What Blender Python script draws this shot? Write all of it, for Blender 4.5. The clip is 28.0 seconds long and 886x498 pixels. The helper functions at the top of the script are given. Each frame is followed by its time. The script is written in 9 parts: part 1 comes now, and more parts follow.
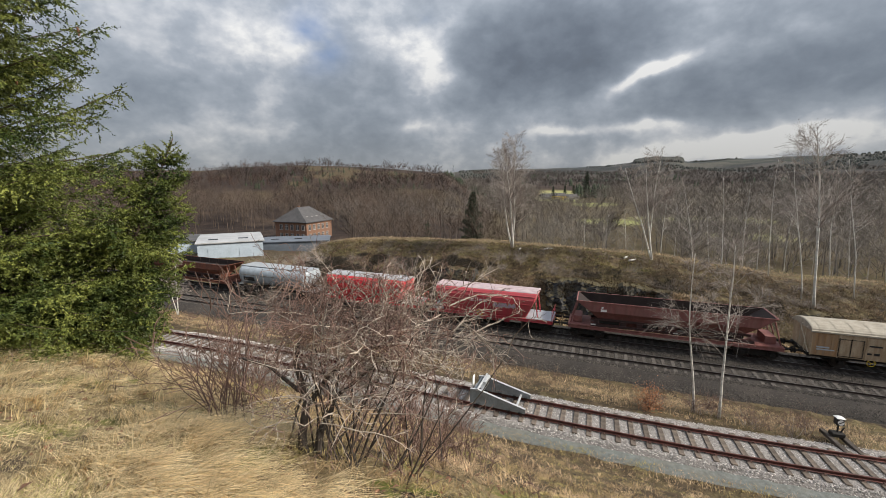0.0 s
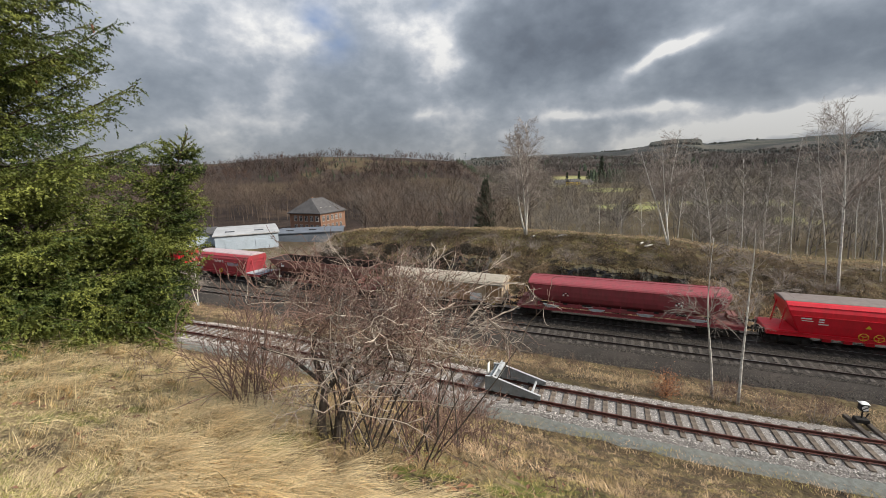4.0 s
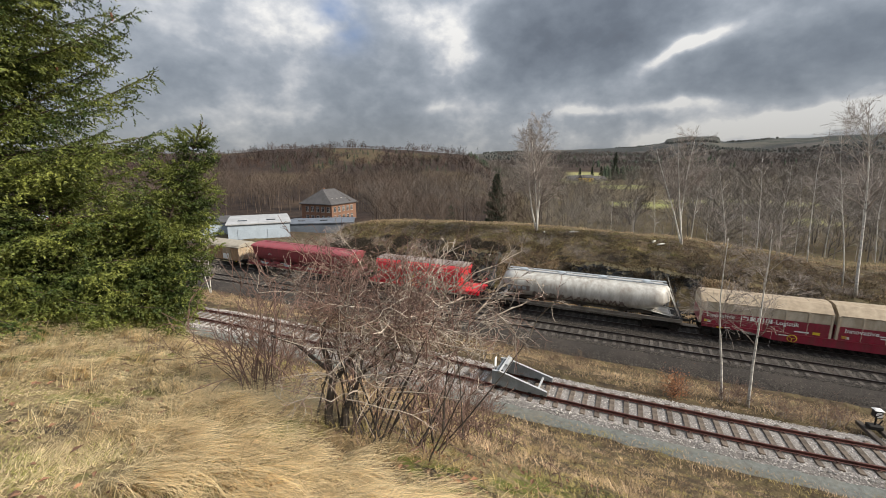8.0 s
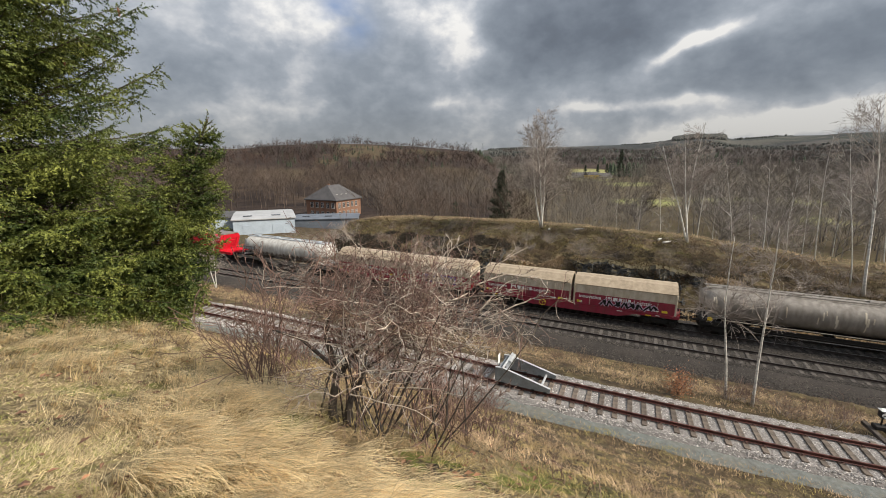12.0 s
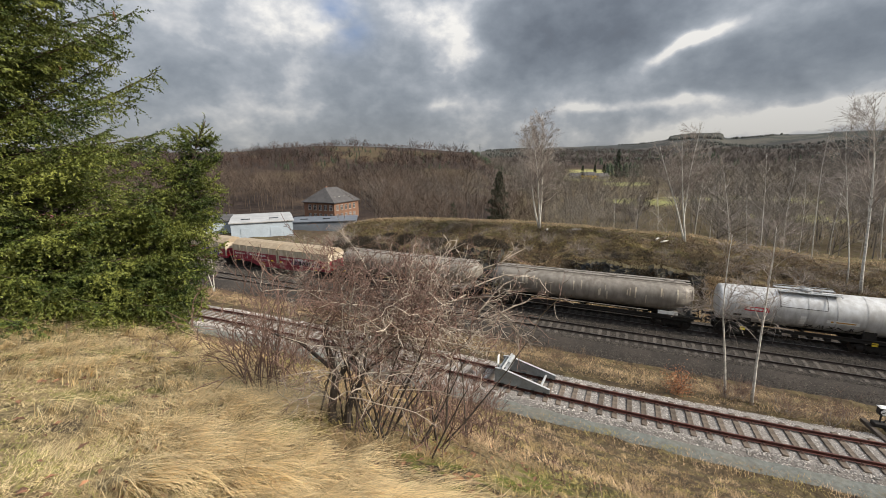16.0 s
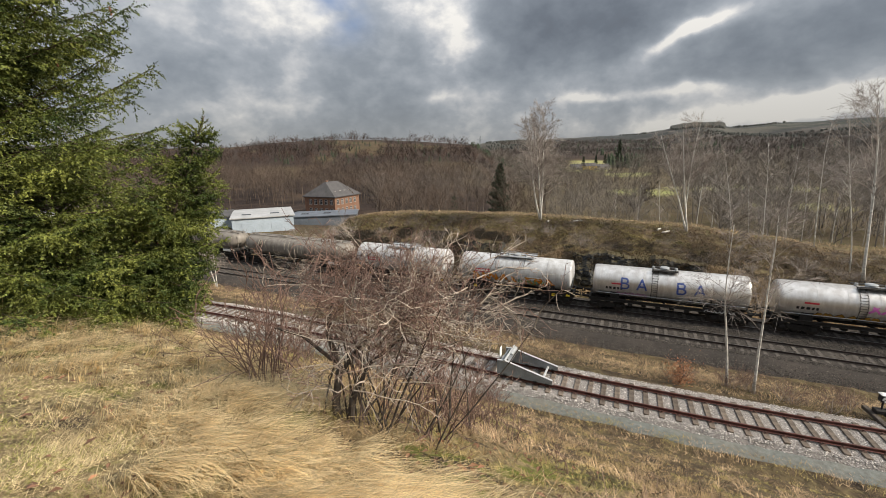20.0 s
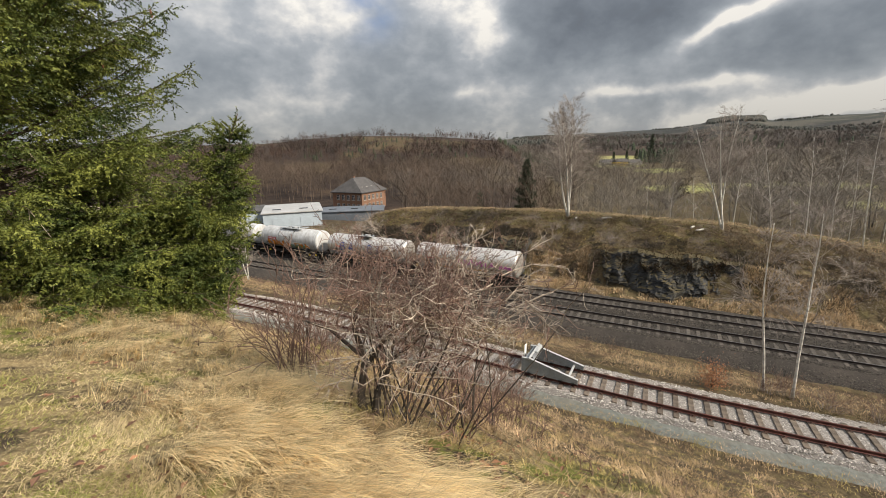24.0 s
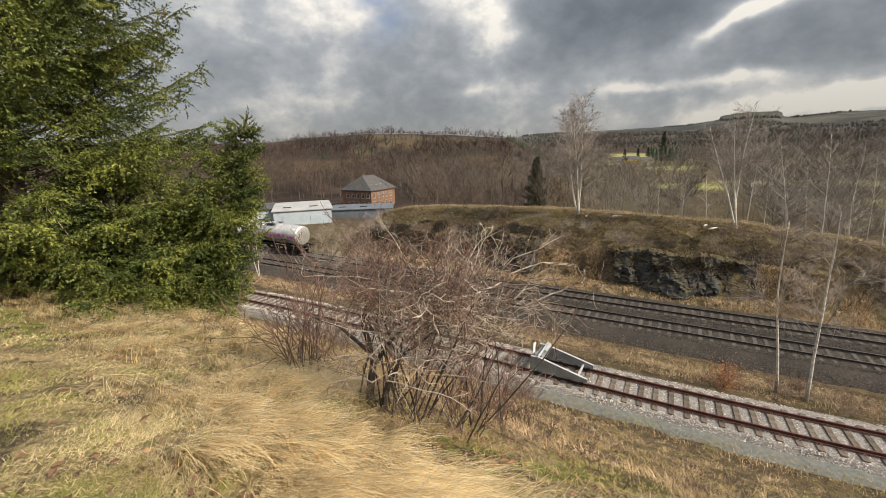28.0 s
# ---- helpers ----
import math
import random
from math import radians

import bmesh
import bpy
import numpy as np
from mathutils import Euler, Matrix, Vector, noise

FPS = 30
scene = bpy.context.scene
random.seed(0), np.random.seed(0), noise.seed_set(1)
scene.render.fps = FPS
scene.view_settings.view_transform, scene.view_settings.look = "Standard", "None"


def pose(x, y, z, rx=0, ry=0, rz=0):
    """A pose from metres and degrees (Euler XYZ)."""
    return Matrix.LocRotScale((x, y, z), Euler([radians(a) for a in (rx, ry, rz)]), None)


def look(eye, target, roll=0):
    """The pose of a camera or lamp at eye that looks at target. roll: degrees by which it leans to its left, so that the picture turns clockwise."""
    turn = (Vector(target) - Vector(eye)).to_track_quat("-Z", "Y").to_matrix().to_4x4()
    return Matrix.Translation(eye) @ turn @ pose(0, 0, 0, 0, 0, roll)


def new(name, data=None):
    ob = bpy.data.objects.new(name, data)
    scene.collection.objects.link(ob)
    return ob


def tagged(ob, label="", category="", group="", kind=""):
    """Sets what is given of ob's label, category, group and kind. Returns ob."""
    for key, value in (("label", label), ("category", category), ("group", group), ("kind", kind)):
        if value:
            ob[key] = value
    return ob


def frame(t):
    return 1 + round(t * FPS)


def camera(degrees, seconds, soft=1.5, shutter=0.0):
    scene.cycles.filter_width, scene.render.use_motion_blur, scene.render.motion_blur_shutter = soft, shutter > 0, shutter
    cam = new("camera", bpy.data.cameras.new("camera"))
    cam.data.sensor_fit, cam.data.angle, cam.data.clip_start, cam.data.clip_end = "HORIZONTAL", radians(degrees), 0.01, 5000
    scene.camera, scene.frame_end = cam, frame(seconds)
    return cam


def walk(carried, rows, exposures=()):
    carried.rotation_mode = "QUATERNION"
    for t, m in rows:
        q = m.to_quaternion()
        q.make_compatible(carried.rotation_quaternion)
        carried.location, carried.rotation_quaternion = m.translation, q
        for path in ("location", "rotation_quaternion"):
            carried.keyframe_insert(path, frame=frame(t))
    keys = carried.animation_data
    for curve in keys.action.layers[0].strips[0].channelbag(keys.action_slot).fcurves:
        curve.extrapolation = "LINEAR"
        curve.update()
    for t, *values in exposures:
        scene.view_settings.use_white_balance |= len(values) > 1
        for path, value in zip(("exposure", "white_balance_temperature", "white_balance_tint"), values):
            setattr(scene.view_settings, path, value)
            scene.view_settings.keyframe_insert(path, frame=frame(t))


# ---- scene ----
EYE = 12.835
LENS = 94.51
TAU = 2 * math.pi

PATH = [  # seconds, yaw to the left, pitch, lean (degrees)
    (0, -8.78, -9.24, 0.05), (0.5, -8.17, -9.13, 0.01), (1, -8.13, -9.19, -0.19), (1.5, -8.02, -9.43, -0.60),
    (2, -7.68, -9.87, -0.87), (2.5, -7.34, -10.33, -0.98), (3, -7.07, -10.59, -1.11), (3.5, -6.99, -10.69, -1.15),
    (5.5, -6.21, -11.29, -0.95), (6, -5.99, -11.40, -0.60), (6.5, -5.82, -11.54, -0.41), (7, -5.62, -11.65, -0.29),
    (7.5, -5.53, -11.66, -0.24), (8, -5.48, -11.69, -0.10), (8.5, -5.39, -11.72, -0.11), (9, -5.31, -11.68, -0.24),
    (9.5, -5.28, -11.68, -0.24), (10, -5.21, -11.74, -0.12), (10.5, -5.05, -11.91, -0.02), (11, -4.92, -12.07, 0.07),
    (11.5, -4.88, -12.17, 0.15), (12, -4.88, -12.18, 0.14), (12.5, -4.93, -12.18, 0.05), (14.5, -5.00, -12.23, -0.40),
    (15, -4.99, -12.18, -0.37), (15.5, -5.01, -12.08, -0.37), (16, -5.12, -11.98, -0.33), (16.5, -5.31, -11.88, -0.23),
    (17, -5.46, -11.81, -0.23), (17.5, -5.51, -11.86, -0.40), (18, -5.38, -12.12, -0.64), (18.5, -5.20, -12.48, -0.77),
    (19, -5.06, -12.76, -0.87), (19.5, -5.00, -12.87, -0.99), (20, -4.92, -12.96, -1.06), (20.5, -4.83, -13.09, -1.04),
    (21, -4.74, -13.15, -1.05), (21.5, -4.58, -13.21, -1.01), (23.5, -2.01, -13.38, -1.05), (24, -1.29, -13.44, -1.26),
    (24.5, -0.49, -13.50, -1.38), (25, 0.11, -13.56, -1.45), (25.5, 0.25, -13.55, -1.54), (26, 0.14, -13.64, -1.55),
    (26.5, 0.03, -13.73, -1.54), (27, 0.01, -13.76, -1.53), (27.5, -0.00, -13.76, -1.48), (28, -0.00, -13.69, -1.38),
]


def aim(yaw, pitch, lean):
    y, p = radians(yaw), radians(pitch)
    ahead = Vector((-math.sin(y) * math.cos(p), math.cos(y) * math.cos(p), math.sin(p)))
    return look((0, 0, EYE), Vector((0, 0, EYE)) + ahead * 10, lean)


cam = camera(LENS, 28.0, soft=0.6, shutter=0.2)
walk(cam, [(t, aim(a, b, c)) for t, a, b, c in PATH],
     exposures=[(0.0, 0.04, 6500, 10), (12.0, 0.08, 6650, 10), (21.0, 0.10, 6850, 10), (25.0, 0.14, 7050, 10), (28.0, 0.15, 7150, 10)])

# ---- sky and sun ----
SUN_AZ, SUN_EL = radians(118), radians(36)      # azimuth from +y towards +x
world = bpy.data.worlds.new("overcast_sky")
scene.world = world
world.use_nodes = True
SKY_STRENGTH = 0.057
# stretches of cloud: bearing, height, widths, tilt (degrees) and thickness against the mean
BANKS = [(-25, 15.5, 11, 5.0, 0, -0.05, 1), (-13.6, 16.6, 4.6, 3.0, -35, -0.07, 1), (-21, 9.3, 10, 2.8, 0, 0.07, 1), (-14, 9.9, 4, 1.8, 25, -0.07, 1), (-3.6, 10.6, 6, 6.5, 0, 0.07, 1),
         (7.2, 14.4, 3.6, 2.6, -45, -0.16, 1), (3.0, 18.2, 4.0, 2.6, 0, -0.03, 1), (22.5, 16.2, 14.5, 6.3, 12, 0.21, 2), (18, 13, 8, 3.5, 6, 0.05, 1), (46, 10.2, 17, 3.3, 3, 0.15, 2), (52, 16.5, 14, 3.2, 8, 0.10, 1),
         (34.8, 12.9, 5.0, 1.0, 17, -0.24, 1), (5.0, 6.8, 3.6, 0.8, 0, -0.10, 1), (24, 6.8, 3.2, 0.7, 5, -0.12, 1), (33, 6.8, 4.6, 0.9, -4, -0.17, 1), (43, 3.8, 15, 1.5, 3, -0.17, 1), (49, 5.2, 5, 0.7, 5, -0.12, 1),
         (-17, 5.9, 7, 0.9, 3, -0.07, 1), (-2, 3.6, 14, 1.9, 0, 0.04, 1), (26, 3.8, 9, 1.4, 0, 0.02, 1)]
BLUE = [(-7.4, 17.0, 3.4, 3.0, 30, 0.13), (5.9, 18.6, 1.5, 2.2, 0, 0.12)]      # thin blue gaps


def build_sky():
    nt = world.node_tree
    nt.nodes.clear()
    N, L = nt.nodes.new, nt.links.new

    def math_node(op, a, b=None, c=None):
        n = N("ShaderNodeMath")
        n.operation = op
        for i, v in enumerate((a, b, c)):
            if v is None:
                continue
            if isinstance(v, (int, float)):
                n.inputs[i].default_value = v
            else:
                L(v, n.inputs[i])
        return n.outputs[0]

    out, bg = N("ShaderNodeOutputWorld"), N("ShaderNodeBackground")
    bg.inputs[1].default_value = SKY_STRENGTH
    L(bg.outputs[0], out.inputs[0])
    sky = N("ShaderNodeTexSky")
    sky.sky_type, sky.sun_disc = "NISHITA", False
    sky.sun_elevation, sky.sun_rotation = SUN_EL, SUN_AZ
    co = N("ShaderNodeTexCoord")
    sep = N("ShaderNodeSeparateXYZ")
    L(co.outputs["Generated"], sep.inputs[0])
    stretch = N("ShaderNodeMapping")
    stretch.inputs["Scale"].default_value = (1.0, 1.0, 1.45)
    L(co.outputs["Generated"], stretch.inputs[0])

    def cloud(scale, detail, offset, rough=0.55, warp=0.0, out="Fac"):
        mp = N("ShaderNodeMapping")
        mp.inputs["Location"].default_value = offset
        mp.inputs["Scale"].default_value = (scale, scale, scale)
        L(stretch.outputs[0], mp.inputs[0])
        n = N("ShaderNodeTexNoise")
        n.inputs["Scale"].default_value = 1.0
        n.inputs["Detail"].default_value = detail
        n.inputs["Roughness"].default_value = rough
        n.inputs["Distortion"].default_value = warp
        L(mp.outputs[0], n.inputs["Vector"])
        return n.outputs[out]

    big = cloud(4.0, 3.0, (1.7, 0.3, 0.0), 0.45, 0.2)
    mid = cloud(10.0, 4.0, (4.1, 2.2, 0.0), 0.5, 0.2)
    small = cloud(26.0, 5.0, (7.7, 1.2, 0.0), 0.55, 0.1)
    mixd = math_node("ADD", math_node("ADD", math_node("MULTIPLY", big, 0.20), math_node("MULTIPLY", mid, 0.26)), math_node("MULTIPLY", small, 0.15))
    mixd = math_node("ADD", mixd, 0.195)
    ragged = N("ShaderNodeSeparateColor")
    L(cloud(6.0, 5.0, (2.2, 5.2, 1.0), 0.45, 0.1, "Color"), ragged.inputs[0])
    deg = 180 / math.pi
    bearing = math_node("MULTIPLY", math_node("ARCTAN2", sep.outputs[0], sep.outputs[1]), deg)
    clear = bearing
    bearing = math_node("ADD", bearing, math_node("MULTIPLY", math_node("SUBTRACT", ragged.outputs[0], 0.5), 10.0))
    height = math_node("MULTIPLY", math_node("ARCSINE", sep.outputs[2]), deg)
    clear_up = height
    height = math_node("ADD", height, math_node("MULTIPLY", math_node("SUBTRACT", ragged.outputs[1], 0.5), 5.0))

    def bank(az, el, wa, we, tilt, amount, firm=1, bearing=bearing, height=height):
        """A thicker or thinner stretch of cloud."""
        c, s = math.cos(radians(tilt)), math.sin(radians(tilt))
        da, de = math_node("SUBTRACT", bearing, az), math_node("SUBTRACT", height, el)
        ax = math_node("DIVIDE", math_node("ADD", math_node("MULTIPLY", da, c), math_node("MULTIPLY", de, s)), wa)
        ay = math_node("DIVIDE", math_node("SUBTRACT", math_node("MULTIPLY", de, c), math_node("MULTIPLY", da, s)), we)
        d2 = math_node("ADD", math_node("MULTIPLY", ax, ax), math_node("MULTIPLY", ay, ay))
        if firm > 1:
            d2 = math_node("POWER", d2, firm)
        return math_node("MULTIPLY", math_node("EXPONENT", math_node("MULTIPLY", d2, -1.0)), amount)

    dens = mixd
    for row in BANKS:
        dens = math_node("ADD", dens, bank(*row))
    gap = bank(*BLUE[0], 1, clear, clear_up)
    for row in BLUE[1:]:
        gap = math_node("ADD", gap, bank(*row, 1, clear, clear_up))
    gap = math_node("MULTIPLY", gap, math_node("MULTIPLY", math_node("MAXIMUM", math_node("SUBTRACT", cloud(8.0, 3.0, (3.0, 8.0, 2.0), 0.5, 0.2), 0.40), 0.0), 7.0))
    dens = math_node("MAXIMUM", dens, 0.395)
    ramp = N("ShaderNodeValToRGB")
    L(dens, ramp.inputs[0])
    e = ramp.color_ramp.elements
    stops = [(0.385, (1.26, 1.25, 1.22)), (0.44, (0.85, 0.88, 0.93)), (0.50, (0.565, 0.62, 0.70)),
             (0.57, (0.42, 0.475, 0.55)), (0.66, (0.305, 0.352, 0.42)), (0.78, (0.205, 0.24, 0.295)), (0.92, (0.17, 0.187, 0.222))]
    while len(e) < len(stops):
        e.new(0.5)
    for el, (p, c) in zip(e, stops):
        el.position, el.color = p, (*c, 1)
    thin = N("ShaderNodeMix")
    thin.data_type = "RGBA"
    L(math_node("MINIMUM", math_node("MULTIPLY", gap, 5.0), 0.85), thin.inputs[0])
    L(ramp.outputs[0], thin.inputs[6])
    thin.inputs[7].default_value = (0.30, 0.43, 0.70, 1)
    # paler haze low over the horizon
    low = math_node("POWER", math_node("SUBTRACT", 1.0, math_node("MINIMUM", math_node("MULTIPLY", math_node("MAXIMUM", sep.outputs[2], 0.0), 5.5), 1.0)), 2.2)
    mix = N("ShaderNodeMix")
    mix.data_type = "RGBA"
    L(math_node("MULTIPLY", low, 0.30), mix.inputs[0])
    L(thin.outputs[2], mix.inputs[6])
    mix.inputs[7].default_value = (0.80, 0.80, 0.77, 1)
    # the Nishita sky tints the deck from above
    amp = N("ShaderNodeMix")
    amp.data_type = "RGBA"
    amp.inputs[0].default_value = 0.93
    gain = N("ShaderNodeMix")
    gain.data_type, gain.blend_type = "RGBA", "MULTIPLY"
    gain.inputs[0].default_value = 1.0
    L(mix.outputs[2], gain.inputs[6])
    # an overcast deck is brighter towards the zenith
    rise = math_node("ADD", 7.9, math_node("MULTIPLY", math_node("MAXIMUM", sep.outputs[2], 0.0), 19.0))
    grey = N("ShaderNodeCombineXYZ")
    for k in range(3):
        L(rise, grey.inputs[k])
    L(grey.outputs[0], gain.inputs[7])
    L(sky.outputs[0], amp.inputs[6])
    L(gain.outputs[2], amp.inputs[7])
    L(amp.outputs[2], bg.inputs[0])


build_sky()
sun_data = bpy.data.lights.new("sun", "SUN")
sun_data.energy, sun_data.angle, sun_data.color = 5.9, radians(6.0), (1.0, 0.93, 0.82)
sun = new("sun", sun_data)
sun_dir = Vector((math.sin(SUN_AZ) * math.cos(SUN_EL), math.cos(SUN_AZ) * math.cos(SUN_EL), math.sin(SUN_EL)))
sun.matrix_world = look(sun_dir * 50, (0, 0, 0))

# ---- materials ----
MATS = {}


def mat(name, color, color2=None, rough=0.8, metal=0.0, scale=6.0, detail=5.0, fine=0.0, bump=0.0, bump_scale=None,
        contrast=(0.35, 0.65), object_random=0.0, island=0.0, dirt=None, dirt_scale=1.2, dirt_amount=0.5, spec=0.4, stretch=(1, 1, 1), thin=0.0):
    """A procedural surface: two colours mixed by noise at one size, dirt at a second, relief by a third."""
    m = bpy.data.materials.new(name)
    m.use_nodes = True
    nt = m.node_tree
    N, L = nt.nodes.new, nt.links.new
    b = nt.nodes["Principled BSDF"]
    b.inputs["Roughness"].default_value = rough
    b.inputs["Metallic"].default_value = metal
    b.inputs["Specular IOR Level"].default_value = spec
    co = N("ShaderNodeTexCoord")
    mp = N("ShaderNodeMapping")
    mp.inputs["Scale"].default_value = stretch
    L(co.outputs["Object"], mp.inputs[0])

    def noise_fac(s, d=detail, lo=contrast[0], hi=contrast[1]):
        n = N("ShaderNodeTexNoise")
        n.inputs["Scale"].default_value = s
        n.inputs["Detail"].default_value = d
        n.inputs["Roughness"].default_value = 0.6
        L(mp.outputs[0], n.inputs["Vector"])
        r = N("ShaderNodeMapRange")
        r.inputs[1].default_value, r.inputs[2].default_value = lo, hi
        L(n.outputs["Fac"], r.inputs[0])
        return r.outputs[0]

    def mix_rgb(fac, a, c, mode="MIX"):
        x = N("ShaderNodeMix")
        x.data_type, x.blend_type = "RGBA", mode
        for slot, v in ((0, fac), (6, a), (7, c)):
            if hasattr(v, "links"):
                L(v, x.inputs[slot])
            elif isinstance(v, (int, float)):
                x.inputs[slot].default_value = v
            else:
                x.inputs[slot].default_value = (*v, 1)
        return x.outputs[2]

    c2 = color2 or tuple(v * 0.75 for v in color)
    col = mix_rgb(noise_fac(scale), color, c2)
    if fine:
        g = noise_fac(scale * 9, 3.0, 0.3, 0.7)
        r = N("ShaderNodeMapRange")
        r.inputs[3].default_value, r.inputs[4].default_value = 1 - fine, 1 + fine
        L(g, r.inputs[0])
        col = mix_rgb(1.0, col, r.outputs[0], "MULTIPLY")
    if dirt:
        d = noise_fac(dirt_scale, 6.0, 0.42, 0.72)
        x = N("ShaderNodeMath")
        x.operation = "MULTIPLY"
        x.inputs[1].default_value = dirt_amount
        L(d, x.inputs[0])
        col = mix_rgb(x.outputs[0], col, dirt)
    if object_random or island:
        src = N("ShaderNodeObjectInfo").outputs["Random"] if object_random else N("ShaderNodeNewGeometry").outputs["Random Per Island"]
        amount = object_random or island
        r = N("ShaderNodeMapRange")
        r.inputs[3].default_value, r.inputs[4].default_value = 1 - amount, 1 + amount
        L(src, r.inputs[0])
        col = mix_rgb(1.0, col, r.outputs[0], "MULTIPLY")
    L(col, b.inputs["Base Color"])
    if bump:
        n = N("ShaderNodeTexNoise")
        n.inputs["Scale"].default_value = bump_scale or scale * 4
        n.inputs["Detail"].default_value = 4
        L(mp.outputs[0], n.inputs["Vector"])
        bp = N("ShaderNodeBump")
        bp.inputs["Strength"].default_value = min(1.0, bump)
        bp.inputs["Distance"].default_value = 0.03
        L(n.outputs["Fac"], bp.inputs["Height"])
        L(bp.outputs[0], b.inputs["Normal"])
    if thin:
        tr, ms = N("ShaderNodeBsdfTranslucent"), N("ShaderNodeMixShader")
        L(col, tr.inputs["Color"])
        ms.inputs[0].default_value = thin
        L(b.outputs[0], ms.inputs[1])
        L(tr.outputs[0], ms.inputs[2])
        L(ms.outputs[0], nt.nodes["Material Output"].inputs[0])
    MATS[name] = m
    return m


M_RAIL = mat("rusty_rail", (0.13, 0.045, 0.035), (0.075, 0.035, 0.03), 0.55, 0.3, 3, fine=0.25)
M_RAIL_DARK = mat("running_rail", (0.07, 0.055, 0.05), (0.045, 0.04, 0.038), 0.5, 0.4, 3, fine=0.2)
M_RAILTOP = mat("worn_rail_head", (0.30, 0.29, 0.28), (0.22, 0.21, 0.20), 0.3, 0.9, 5)
M_SLEEPER_W = mat("weathered_sleeper", (0.16, 0.127, 0.10), (0.07, 0.055, 0.044), 0.9, 0, 4, fine=0.25, bump=0.4, object_random=0.25, stretch=(1, 1, 1))
M_SLEEPER_C = mat("concrete_sleeper", (0.098, 0.085, 0.074), (0.057, 0.05, 0.044), 0.9, 0, 5, fine=0.2, bump=0.2, object_random=0.2)
M_BALLAST_L = mat("light_ballast", (0.30, 0.28, 0.265), (0.12, 0.108, 0.10), 0.95, 0, 14, fine=0.45, bump=1.0, bump_scale=22, dirt=(0.17, 0.145, 0.125), dirt_scale=0.8, dirt_amount=0.4)
M_STONE_L = mat("light_stone", (0.56, 0.525, 0.495), (0.25, 0.225, 0.205), 0.95, 0, 10, fine=0.2, island=0.5)
M_BALLAST_D = mat("dark_ballast", (0.040, 0.034, 0.029), (0.017, 0.014, 0.012), 0.95, 0, 12, fine=0.45, bump=1.0, bump_scale=20, dirt=(0.075, 0.06, 0.05), dirt_scale=0.5, dirt_amount=0.5)
M_STONE_D = mat("dark_stone", (0.09, 0.078, 0.067), (0.03, 0.026, 0.022), 0.95, 0, 10, fine=0.2, island=0.75)
M_GRIT = mat("blue_grey_grit", (0.155, 0.165, 0.155), (0.095, 0.10, 0.092), 0.95, 0, 5, fine=0.3, bump=0.5, bump_scale=30, dirt=(0.16, 0.14, 0.11), dirt_scale=0.9, dirt_amount=0.5)
import collections

